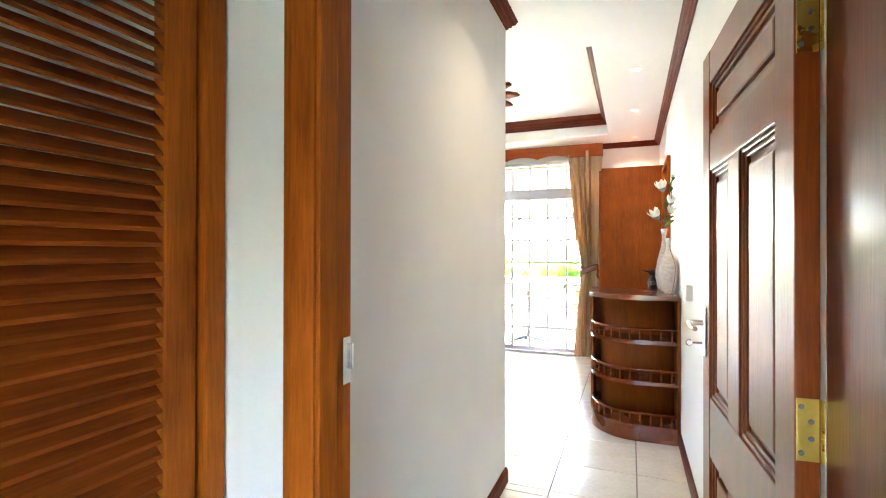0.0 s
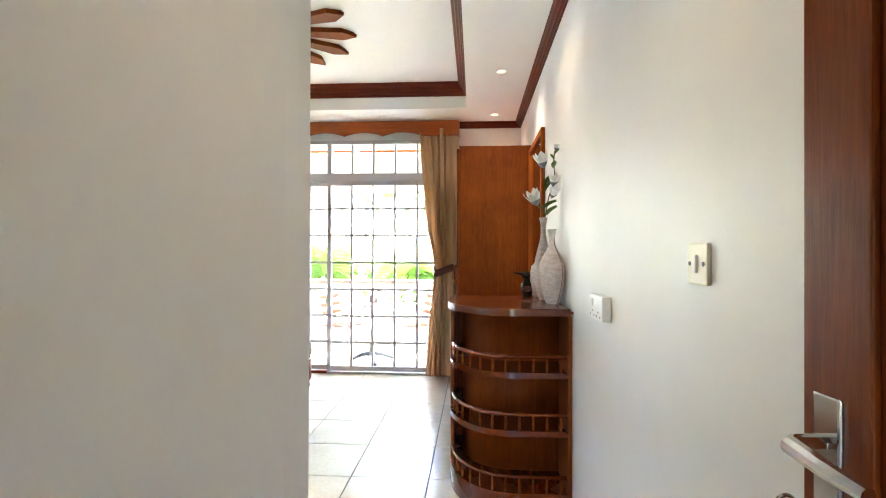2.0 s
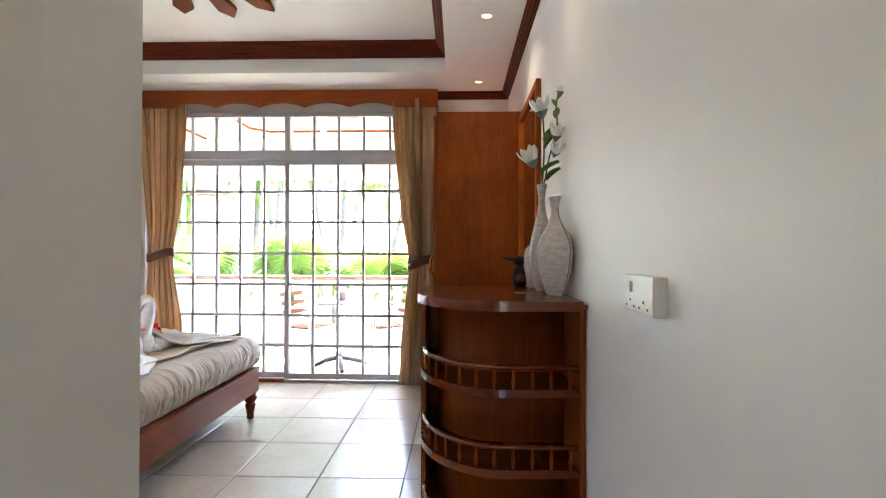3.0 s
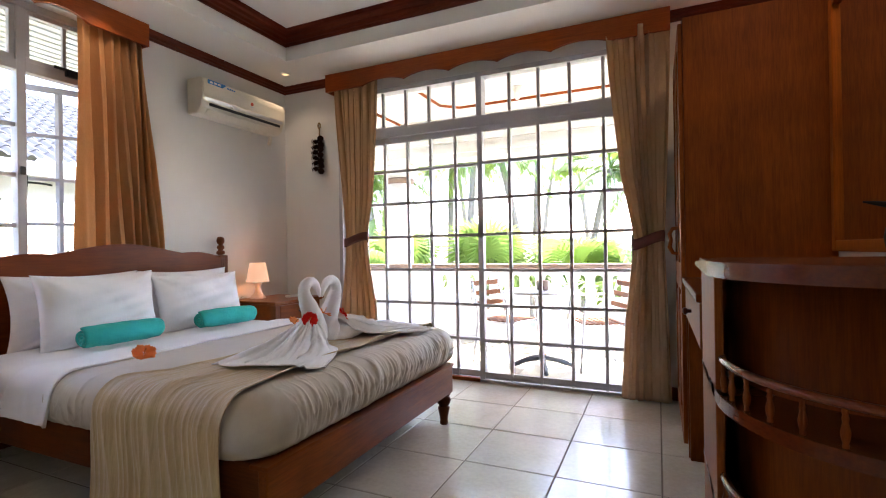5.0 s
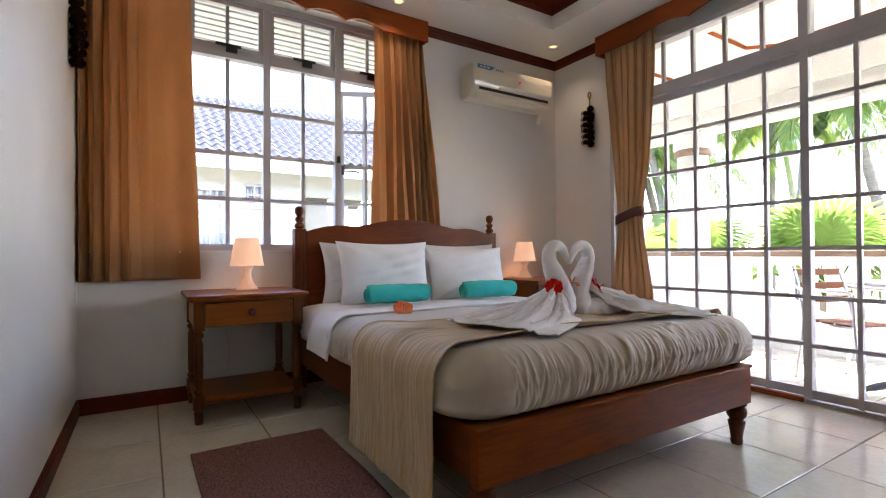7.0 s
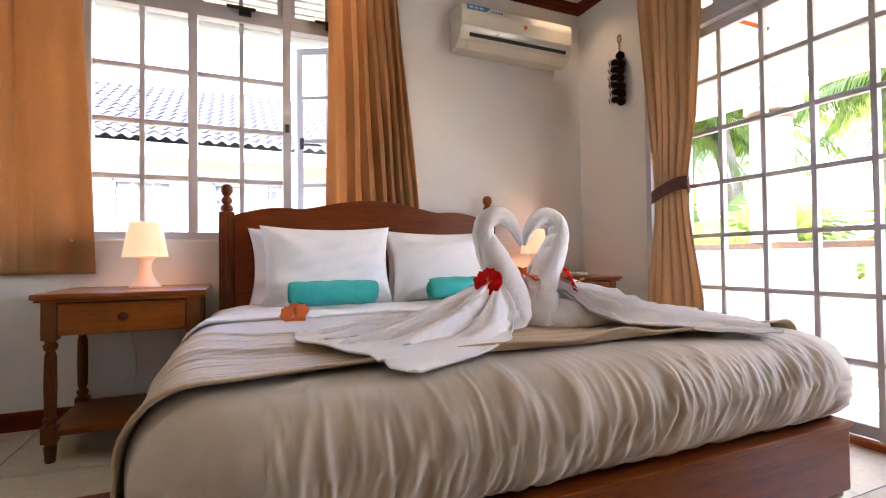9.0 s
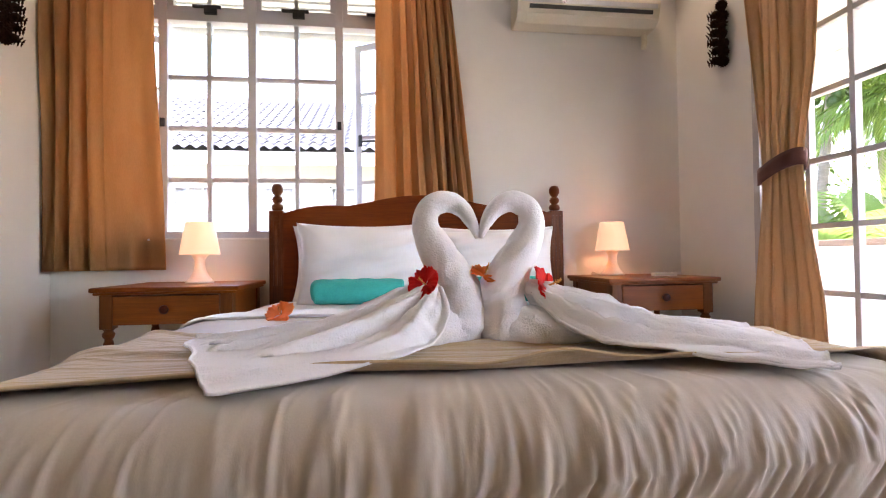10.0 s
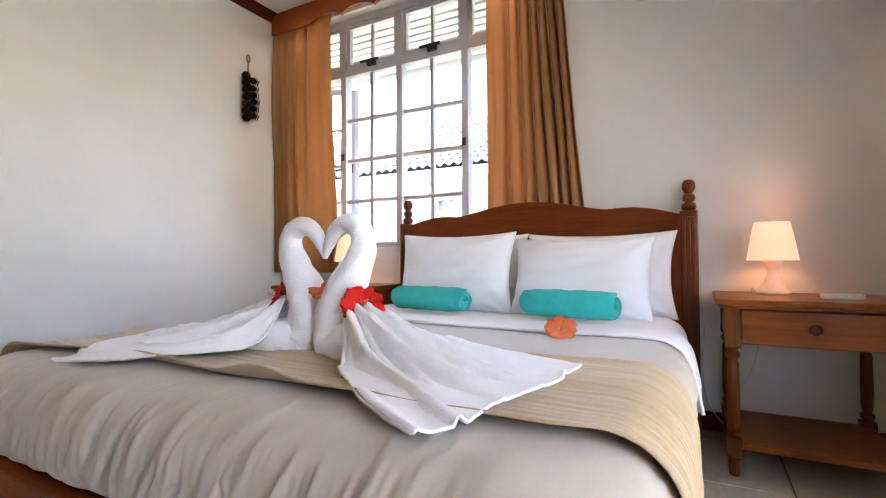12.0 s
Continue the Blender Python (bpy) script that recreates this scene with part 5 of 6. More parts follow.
# ---- hanging pine cones ----
def cone_string(x, y, wall_dir, label, seed):
    r = random.Random(seed)
    ob = thing("pine_cone_string", (x, y, 1.82), label, "wall ornament", "pine cone strings")
    c = Vector((x, y + wall_dir * 0.012, 0))
    loop = [c + Vector((0.014 * math.sin(t), 0, 2.325 + 0.028 * math.cos(t))) for t in [math.pi + 2 * math.pi * k / 12 for k in range(13)]]
    bm = tube(loop, 0.006, 8)
    tube([c + Vector((0, 0, 2.297)), c + Vector((0.003, 0, 2.1)), c + Vector((0, 0, 1.86))], 0.006, 8, bm)
    part("cord", bm, M_RAFFIA, ob)
    for k in range(7):
        for s in (-1, 1):
            z = 2.17 - 0.052 * k + (0.022 if s > 0 else 0) - r.uniform(0, 0.008)
            if k == 6 and s < 0:
                continue
            o = c + Vector((s * 0.029, wall_dir * r.uniform(0.015, 0.028), z))
            ax = Vector((s * 0.8, wall_dir * 0.7, r.uniform(-0.6, 0.1))).normalized()
            q = ax.to_track_quat('Z', 'Y').to_matrix()
            bm = bmesh.new()
            for ring in range(5):
                h = -0.028 + 0.0145 * ring
                rr = 0.030 * math.sqrt(max(0.05, 1 - (h / 0.040) ** 2))
                for j in range(8):
                    a = 2 * math.pi * (j + 0.5 * ring) / 8
                    d0 = Vector((math.cos(a), math.sin(a), 0.35))
                    t0 = Vector((-math.sin(a), math.cos(a), 0))
                    base = Vector((0, 0, h))
                    tip = base + d0 * (rr + 0.005)
                    m_ = base + d0 * rr * 0.6
                    vs = [bm.verts.new(o + q @ p) for p in (base, m_ + t0 * 0.010, tip, m_ - t0 * 0.010, m_ + Vector((0, 0, 0.005)))]
                    for f in ((0, 1, 4), (1, 2, 4), (2, 3, 4), (3, 0, 4), (3, 2, 1, 0)):
                        bm.faces.new([vs[i] for i in f])
            bmesh.ops.create_icosphere(bm, subdivisions=2, radius=0.023, matrix=Matrix.Translation(o))
            part("pine_cone", bm, M_CONE, ob)


cone_string(-3.435, YN, -1, "string of dark pine cones hanging near the balcony door", 7)
cone_string(-3.53, YS, 1, "string of dark pine cones hanging near the window", 9)

# ---- wardrobe ----
wd = thing("wardrobe", (0.01, 5.97, 0), "tall varnished wooden wardrobe with panelled doors", "wardrobe")
bm = bmesh.new()
box(bm, -0.306, XE - 0.002, 5.503, 5.523, 0, 2.275, 0.003)
part("side_panel", bm, M_WARD, wd)
part("side_panel", boxed(-0.306, XE - 0.002, 6.34, 6.36, 0, 2.275), M_WARD, wd)
part("top_panel", boxed(-0.306, XE - 0.002, 5.524, 6.339, 2.253, 2.274), M_WARD, wd)
part("back_panel", boxed(XE - 0.02, XE - 0.004, 5.524, 6.339, 0.05, 2.25), M_WARD, wd)
part("plinth", boxed(-0.296, XE - 0.02, 5.524, 6.339, 0, 0.06), M_WARD, wd)


def arch_door(y0, y1):
    xo = -0.328
    bm = bmesh.new()
    for a in ((y0, y0 + 0.07, 0.07, 2.25), (y1 - 0.07, y1, 0.07, 2.25)):
        box(bm, xo, -0.308, *a, 0.003)
    for z0, z1 in ((0.07, 0.17), (0.86, 1.0)):
        box(bm, xo, -0.308, y0 + 0.07, y1 - 0.07, z0, z1, 0.003)
    yc, hw = (y0 + y1) / 2, (y1 - y0) / 2 - 0.07
    poly = [(y0 + 0.07, 2.25), (y1 - 0.07, 2.25)] + [(yc + hw * math.cos(t), 2.06 + 0.11 * math.sin(t)) for t in [math.pi * k / 16 for k in range(17)]]
    extruded(poly, lambda a, b, s: (xo if s == 0 else -0.308, a, b), bm)
    dr = part("wardrobe_door", bm, M_WARD, wd)
    for z0, z1 in ((0.17, 0.86), (1.0, 2.17)):
        bm = boxed(-0.316, -0.310, y0 + 0.066, y1 - 0.066, z0 - 0.004, z1 + 0.004, bevel=0)
        if z1 < 1:
            box(bm, -0.324, -0.312, y0 + 0.105, y1 - 0.105, z0 + 0.04, z1 - 0.04, 0.005)
        else:
            poly = [(y0 + 0.105, z0 + 0.04), (y1 - 0.105, z0 + 0.04)] + [(yc + (hw - 0.035) * math.cos(t), 2.03 + 0.09 * math.sin(t)) for t in [math.pi * k / 16 for k in range(17)]]
            extruded(poly, lambda a, b, s: (-0.323 if s == 0 else -0.312, a, b), bm)
        part("door_panel", bm, M_WARD, dr)
    return dr


dA = arch_door(5.51, 5.92)
dB = arch_door(5.93, 6.352)
for y in (5.885, 5.965):
    bm = tube([(-0.326, y, 1.05), (-0.355, y, 1.055), (-0.372, y, 1.09), (-0.365, y, 1.13), (-0.372, y, 1.17), (-0.355, y, 1.20), (-0.326, y, 1.205)], [0.010, 0.011, 0.012, 0.010, 0.012, 0.011, 0.010], 10)
    part("handle", bm, M_FRAMEW, dA if y < 5.92 else dB, "curved wooden handle", smooth=True)

# ---- corner shelf unit with galleries ----
sh = thing("corner_shelf", (0.05, 4.1, 0), "varnished wooden shelf unit with a rounded front and turned galleries", "shelf")
SY0, SYB, SXL = 3.735, 4.52, -0.305


def curve(off=0.0, n=26):
    """The rounded front from the wall to the far left end."""
    cx_, cy_, ra, rb = 0.03, 4.12, 0.335 + off, 0.385 + off
    pts = [(0.302, cy_ - rb)]
    for k in range(n + 1):
        a = radians(-90 - 90 * k / n)
        pts.append((cx_ + ra * math.cos(a), cy_ + rb * math.sin(a)))
    return pts


def board(z0, z1, off, back=SYB, xr=0.302, bev=0.005):
    c = curve(off)
    poly = [(xr, c[0][1])] + c[1:] + [(c[-1][0], back), (xr, back)]
    bm = extruded(poly, lambda a, b, s: (a, b, z0 if s == 0 else z1))
    bmesh.ops.bevel(bm, geom=[e for e in bm.edges if abs(e.verts[0].co.z - e.verts[1].co.z) < 1e-5], offset=bev, segments=2, affect='EDGES')
    return bm


part("top_board", board(1.018, 1.055, 0.02, xr=XE - 0.003, bev=0.012), M_SHELFX, sh)
part("wall_panel", boxed(0.303, XE - 0.003, SY0 + 0.005, SYB, 0, 1.017), M_WARD, sh)
part("back_panel", boxed(SXL - 0.002, 0.302, SYB - 0.02, SYB, 0, 1.017), M_WARD, sh)
part("end_post", boxed(SXL - 0.004, SXL + 0.016, 4.12, SYB - 0.021, 0, 1.017), M_WARD, sh)
# inner curved back
inner = [(0.302, 4.0)] + [(0.03 + 0.27 * math.cos(radians(-90 - 90 * k / 16)), 4.30 + 0.30 * math.sin(radians(-90 - 90 * k / 16))) for k in range(17)] + [(-0.24, SYB - 0.021)]
bm = bmesh.new()
for (a, b), (c, d) in zip(inner, inner[1:]):
    v = [bm.verts.new(p) for p in ((a, b, 0.1), (c, d, 0.1), (c, d, 1.017), (a, b, 1.017))]
    bm.faces.new(v)
bmesh.ops.remove_doubles(bm, verts=bm.verts, dist=1e-4)
part("curved_back", thick(bm, 0.008), M_WARD, sh, smooth=True)
part("base_board", board(0.0, 0.118, 0.0), M_SHELFX, sh)
SP = [(0.0055, 0), (0.006, 0.004), (0.0045, 0.008), (0.007, 0.016), (0.0085, 0.027), (0.0065, 0.038), (0.0045, 0.046), (0.0065, 0.052), (0.0045, 0.057), (0.006, 0.064), (0.0055, 0.071)]
for z in (0.70, 0.405, 0.119):
    if z > 0.2:
        part("shelf_board", board(z, z + 0.03, 0.004, bev=0.008), M_SHELFX, sh)
    zz = z + 0.03 if z > 0.2 else z
    c = curve(-0.012, 40)
    q = np.array([(0.30, c[0][1])] + c[1:] + [(c[-1][0], 4.2)])
    seg = np.hypot(*np.diff(q, axis=0).T)
    cum = np.concatenate([[0], np.cumsum(seg)])
    rail = tube([(x, y, zz + 0.079) for x, y in q], 0.0095, 8)
    part("gallery_rail", rail, M_SHELFX, sh, smooth=True)
    for k in range(13):
        s = 0.03 + k * (cum[-1] - 0.06) / 12
        part("spindle", lathe(SP, (float(np.interp(s, cum, q[:, 0])), float(np.interp(s, cum, q[:, 1])), zz), 10), M_WARD, sh, smooth=True)

# ---- dressing table and mirror ----
dt = thing("dressing_table", (0.0, 5.0, 0), "varnished wooden dressing table with a drawer under the mirror", "dressing table")
part("tabletop", boxed(-0.325, XE - 0.003, SYB + 0.003, 5.50, 0.905, 0.935, bevel=0.006), M_SHELFX, dt)
part("end_panel", boxed(-0.30, XE - 0.01, 5.47, 5.498, 0, 0.904), M_WARD, dt)
part("end_panel", boxed(-0.30, XE - 0.01, SYB + 0.004, SYB + 0.03, 0, 0.904), M_WARD, dt)
d_ = part("drawer", boxed(-0.312, -0.29, SYB + 0.034, 5.466, 0.745, 0.902), M_WARD, dt)
part("knob", lathe([(0.008, 0), (0.008, 0.012), (0.016, 0.02), (0.014, 0.03), (0.005, 0.034)], (-0.312, 5.0, 0.82), 14, None, Matrix.Rotation(radians(-90), 3, 'Y')), M_KNOB, d_)
part("drawer_box", boxed(-0.288, 0.29, SYB + 0.04, 5.46, 0.75, 0.90, bevel=0), M_WARD, dt)
mr = thing("wall_mirror", (XE, 5.1, 1.06), "tall mirror in a varnished wooden frame on the wall", "mirror")
bm = bmesh.new()
for y0, y1, z0, z1 in ((4.706, 4.755, 1.06, 2.23), (5.45, 5.499, 1.06, 2.23), (4.755, 5.45, 2.18, 2.23), (4.755, 5.45, 1.06, 1.11)):
    box(bm, XE - 0.03, XE - 0.001, y0, y1, z0, z1, 0.006)
part("mirror_frame", bm, M_FRAMEW, mr)
part("mirror_glass", boxed(XE - 0.012, XE - 0.004, 4.752, 5.453, 1.105, 2.183, bevel=0), M_MIRROR, mr)


# ---- vases, bird and flowers on the shelf ----
def oval_vase(x, y, rx, ry, prof, name, label, seam=True, turn=0, n=72):
    z = 1.055
    ob = thing(name, (x, y, z), label, "vase", "vases on the shelf")
    bm = bmesh.new()
    mid = prof[-1][1] * 0.42
    rings = []
    for r, h in prof:
        ring = []
        for k in range(n):
            a = 2 * math.pi * k / n
            if seam:
                dy = r * ry * math.sin(a)
                away = math.hypot(dy, h - mid)
                rib = 1 + 0.014 * math.sin(math.atan2(h - mid, dy) * 44) * min(1, away / 0.08) * (1 if h < prof[-1][1] * 0.8 else 0.1)
            else:
                rib = 1 + 0.010 * math.sin(h * 420 * (0.35 + abs(math.cos(a)))) * (1 if 0.03 < h < prof[-1][1] * 0.72 else 0.2)
            p = pose(0, 0, 0, 0, 0, turn) @ Vector((r * rx * rib * math.cos(a), r * ry * rib * math.sin(a), h))
            ring.append(bm.verts.new((x + p.x, y + p.y, z + p.z)))
        rings.append(ring)
    for a, b in zip(rings, rings[1:]):
        for k in range(n):
            bm.faces.new((a[k], a[(k + 1) % n], b[(k + 1) % n], b[k]))
    bm.faces.new(rings[0][::-1])
    part("body", bm, M_VASE, ob, smooth=True)
    if seam:
        for s in (-1, 1):
            pts = [pose(x, y, z, 0, 0, turn) @ Vector((0, s * (r * ry + 0.0005), h)) for r, h in prof if h < prof[-1][1] * 0.95]
            part("seam", tube(pts, 0.0022, 6), M_VASESEAM, ob, "reddish brown seam line")


def vase_profile(h, neck, belly_at, lip, n=60):
    out = []
    for k in range(n):
        f = k / (n - 1)
        if f < belly_at:
            r = 0.45 + 0.55 * math.sin(math.pi / 2 * f / belly_at) ** 0.8
        else:
            g = min(1, (f - belly_at) / (0.86 - belly_at))
            r = neck + (1 - neck) * (0.5 + 0.5 * math.cos(math.pi * g)) if g < 1 else neck + (lip - neck) * ((f - 0.86) / 0.14) ** 1.4
        out.append((r, h * f))
    out += [(out[-1][0] * 0.86, h * 0.995), (out[-1][0] * 0.6, h * 0.93)]
    return out


oval_vase(0.262, 3.995, 0.050, 0.115, vase_profile(0.415, 0.22, 0.46, 0.36, 150), "vase", "flat round-bellied whitewashed wooden vase with fine ribs", True, 20, 260)
oval_vase(0.245, 4.21, 0.055, 0.068, vase_profile(0.495, 0.27, 0.36, 0.46), "vase", "tall slender whitewashed wooden vase holding silk flowers", False, 0)
oval_vase(0.235, 4.42, 0.045, 0.062, [(0.5, 0), (0.8, 0.03), (1.0, 0.09), (0.98, 0.15), (0.8, 0.195), (0.4, 0.215), (0.3, 0.21)], "vase", "small rounded ribbed whitewashed vase beside the carved bird", False, 0)
bd = thing("bird_figurine", (0.172, 4.43, 1.055), "small dark carved wooden bird figurine on the shelf", "figurine")
bm = lathe([(0.022, 0), (0.030, 0.006), (0.038, 0.03), (0.041, 0.055), (0.036, 0.082), (0.022, 0.102), (0.015, 0.112)], (0.172, 4.43, 1.055), 24)
bmesh.ops.create_uvsphere(bm, u_segments=20, v_segments=12, radius=0.031, matrix=Matrix.Translation((0.170, 4.432, 1.19)) @ Matrix.Diagonal((1.05, 0.9, 0.85, 1)))
tube([(0.145, 4.425, 1.196), (0.110, 4.42, 1.203), (0.082, 4.417, 1.208)], [0.010, 0.006, 0.002], 10, bm)
part("body", bm, M_BIRD, bd, smooth=True)
bm = bmesh.new()
for rr in (0.006, 0.012, 0.018, 0.024):
    pts = [Vector((0.172 + rr * math.cos(t), 4.43 - math.sqrt(max(1e-6, 0.0415 ** 2 - rr * rr)) - 0.0005, 1.105 + rr * math.sin(t))) for t in [2 * math.pi * k / 24 for k in range(25)]]
    tube(pts, 0.0012, 5, bm)
part("carved_rings", bm, M_VASESEAM, bd)


def silk_flowers():
    ob = thing("silk_flowers", (0.245, 4.21, 1.50), "white silk magnolias with green leaves in the slender vase", "flowers")
    r = random.Random(5)
    stems = [((0.245, 4.21, 1.52), (0.25, 4.19, 1.66), (0.240, 4.13, 1.76), (0.232, 4.12, 1.86)), ((0.25, 4.21, 1.52), (0.235, 4.17, 1.62), (0.212, 4.135, 1.60), (0.195, 4.13, 1.64)), ((0.25, 4.21, 1.52), (0.268, 4.16, 1.66), (0.292, 4.10, 1.78), (0.288, 4.10, 1.88), (0.300, 4.09, 1.96))]
    for s in stems:
        part("stem", tube(smoothed(s, 22), 0.0035, 6), M_TWIG, ob)
    blooms = [((0.232, 4.12, 1.845), (-0.3, -0.3, 1), 0.062), ((0.195, 4.13, 1.625), (-0.5, -0.3, 1), 0.066), ((0.285, 4.10, 1.735), (0.1, -0.5, 0.9), 0.052), ((0.280, 4.10, 1.665), (0.2, -0.6, 0.7), 0.045), ((0.298, 4.09, 1.935), (0.1, -0.2, 1), 0.026)]
    for at, n, s in blooms:
        base = Matrix.Translation(at) @ Vector(n).to_track_quat('Z', 'Y').to_matrix().to_4x4()
        for k in range(6):
            a0 = 2 * math.pi * k / 6

            def petal(u, v, a0=a0, inner=k % 2):
                b = (v - 0.5) * 2
                rad = s * (0.12 + 0.62 * math.sin(u * 1.7)) * (0.8 if inner else 1)
                ang = a0 + b * 0.62 * math.sin(math.pi * min(0.97, 0.12 + 0.85 * u))
                return base @ Vector((rad * math.cos(ang), rad * math.sin(ang), s * 1.35 * u))
            part("petal", thick(sheet(petal, 8, 7), 0.001), M_MAGNOLIA, ob, smooth=True)
        bm = lathe([(0.003, -0.012), (s * 0.22, -0.002), (s * 0.42, s * 0.25), (s * 0.5, s * 0.42)], (0, 0, 0), 10)
        bmesh.ops.transform(bm, matrix=base, verts=bm.verts)
        part("calyx", bm, M_SEPAL, ob, "grey-blue petal base", smooth=True)
    for at, d, ln in (((0.24, 4.17, 1.60), (0.7, -0.4, 0.55), 0.09), ((0.255, 4.15, 1.75), (0.3, -0.6, 0.2), 0.08), ((0.25, 4.16, 1.74), (0.4, -0.3, 0.8), 0.075), ((0.245, 4.13, 1.70), (0.5, -0.3, 0.9), 0.075), ((0.285, 4.10, 1.83), (0.1, -0.5, 0.7), 0.05), ((0.288, 4.10, 1.88), (-0.4, -0.3, 0.6), 0.04), ((0.295, 4.09, 1.91), (0.3, -0.4, 0.5), 0.04), ((0.258, 4.15, 1.56), (0.5, -0.5, 0.6), 0.085)):
        base = Matrix.Translation(at) @ Vector(d).to_track_quat('Y', 'Z').to_matrix().to_4x4()
        part("leaf", thick(sheet(lambda u, v: base @ Vector(((v - 0.5) * 0.62 * ln * math.sin(math.pi * min(0.99, u * 0.97 + 0.02)) ** 0.8, ln * u, 0.15 * ln * (abs(v - 0.5) * 2 - u * u))), 9, 5), 0.0008), M_SILKLEAF, ob, smooth=True)


silk_flowers()

# ---- switch, socket, lights ----
ob = thing("light_switch", (XE, 2.37, 1.27), "cream single light switch on the wall", "light switch")
part("switch_plate", boxed(XE - 0.011, XE, 2.324, 2.416, 1.272, 1.364, bevel=0.004), M_CREAM, ob)
part("rocker", boxed(XE - 0.018, XE - 0.010, 2.362, 2.378, 1.298, 1.338, bevel=0.003), M_PLASTIC, ob)
for dy in (-0.032, 0.032):
    part("screw", lathe([(0.005, 0), (0.005, 0.002)], (XE - 0.011, 2.37 + dy, 1.318), 10, None, Matrix.Rotation(radians(-90), 3, 'Y')), M_GREYMETAL, ob)
ob = thing("power_outlet", (XE, 3.15, 1.08), "white surface-mounted double power socket with a switch", "socket")
part("socket_box", boxed(XE - 0.035, XE, 3.06, 3.25, 1.085, 1.178, bevel=0.005), M_PLASTIC, ob)
part("socket_switch", boxed(XE - 0.041, XE - 0.034, 3.185, 3.205, 1.135, 1.162, bevel=0.002), M_PLASTIC, ob)
for a, b in ((3.20, 1.115), (3.225, 1.10), (3.175, 1.10), (3.115, 1.115), (3.14, 1.10), (3.09, 1.10)):
    part("socket_hole", boxed(XE - 0.0358, XE - 0.034, a - 0.004, a + 0.004, b - 0.003, b + 0.003, bevel=0), M_BLACK, ob)


def downlight(x, y, power=0.8):
    ob = thing("downlight", (x, y, CEIL - 0.006), "small round recessed ceiling spotlight, switched on", "ceiling light", "ceiling spotlights")
    bm = bmesh.new()
    rings = [[bm.verts.new((x + r * math.cos(2 * math.pi * k / 28), y + r * math.sin(2 * math.pi * k / 28), CEIL + h)) for k in range(28)] for r, h in ((0.044, -0.0005), (0.043, -0.006), (0.034, -0.007), (0.029, -0.002))]
    for a, b in zip(rings, rings[1:]):
        for k in range(28):
            bm.faces.new((a[k], a[(k + 1) % 28], b[(k + 1) % 28], b[k]))
    part("ring", bm, M_CREAM, ob, smooth=True)
    part("bulb", lathe([(0.029, -0.0025), (0.024, -0.004), (0.012, -0.005)], (x, y, CEIL), 20), M_BULB, ob)


    sp = new("spotlight", bpy.data.lights.new("spotlight", 'SPOT'))
    sp.location = (x, y, CEIL - 0.012)
    sp.data.energy, sp.data.color, sp.data.spot_size, sp.data.spot_blend, sp.data.shadow_soft_size = power, (1.0, 0.78, 0.52), radians(120), 0.9, 0.03


for p in ((0.035, 6.21), (0.035, 5.03), (0.035, 3.9, 0.35), (-3.57, 6.20, 0.4), (-3.60, 4.68, 0.6), (-3.60, 3.1, 0.25), (-1.8, 3.07, 0.2), (-0.18, 2.1, 0.55)):
    downlight(*p)

# ---- wooden sunburst under the ceiling tray ----
ob = thing("ceiling_sunburst", (-1.8, 4.66, 2.94), "sunburst of tapered brown wooden blades under the ceiling tray", "ceiling ornament")
part("hub", lathe([(0.13, 0), (0.15, 0.015), (0.15, 0.03), (0.06, 0.045)], (-1.8, 4.66, 2.938), 28), M_WARD, ob, smooth=True)
for k in range(14):
    a = radians(12 + 360 / 14 * k)
    ca, sa = math.cos(a), math.sin(a)
    poly = [(0.13, -0.022), (0.66, -0.066), (0.76, 0.0), (0.66, 0.066), (0.13, 0.022)]
    bm = extruded(poly, lambda p, q, s: (-1.8 + p * ca - q * sa, 4.66 + p * sa + q * ca, 2.948 if s == 0 else 2.972))
    poly = [(0.14, -0.016), (0.65, -0.058), (0.742, 0.0), (0.65, 0.058), (0.14, 0.016)]
    extruded(poly, lambda p, q, s: (-1.8 + p * ca - q * sa, 4.66 + p * sa + q * ca, 2.9725 if s == 0 else 2.985), bm)
    part("blade", bm, M_WARD, ob)

# ---- rug ----
rw = waves(91, 6, 3, 10)
bm = sheet(lambda u, v: (-2.925 + 1.15 * u, 3.285 + 0.60 * v + 0.006 * rw(u), 0.007 + 0.0015 * rw(u * 2 + v)), 60, 40)
solid("rug", thick(bm, 0.006), M_RUG, "small dark red woven rug on the tiles beside the bed", "rug", smooth=True)

# ---- balcony ----
BF = -0.03
wall("balcony_slab", [(-6.0, 3.0, YN + WT, 8.6, -0.25, BF - 0.012)], M_GROUT, "concrete balcony slab")
wall("balcony_ceiling", [(-6.0, 3.0, YN + WT, 8.75, 2.75, 2.95)], M_CEIL, "white balcony ceiling")
wall("balcony_beam", [(-6.0, 3.0, 8.28, 8.60, 2.24, 2.749), (-6.0, 3.0, 8.24, 8.28, 2.30, 2.36), (-6.0, 3.0, 8.24, 8.28, 2.44, 2.749)], M_PLASTER, "white plastered balcony beam")
ob = thing("ceiling_trim", (-2.0, 7.8, 2.73), "thin reddish wooden trim on the balcony ceiling", "trim", "", "structure")
for pts in ([(-2.68, 6.73, 2.742), (-2.68, 7.70, 2.742), (-2.50, 7.88, 2.742), (3.0, 7.88, 2.742)], [(-3.5, 6.73, 2.742), (-3.5, 8.23, 2.742)]):
    for a, b in zip(pts, pts[1:]):
        part("trim_strip", tube([a, b], 0.02, 4), M_PELX, ob)
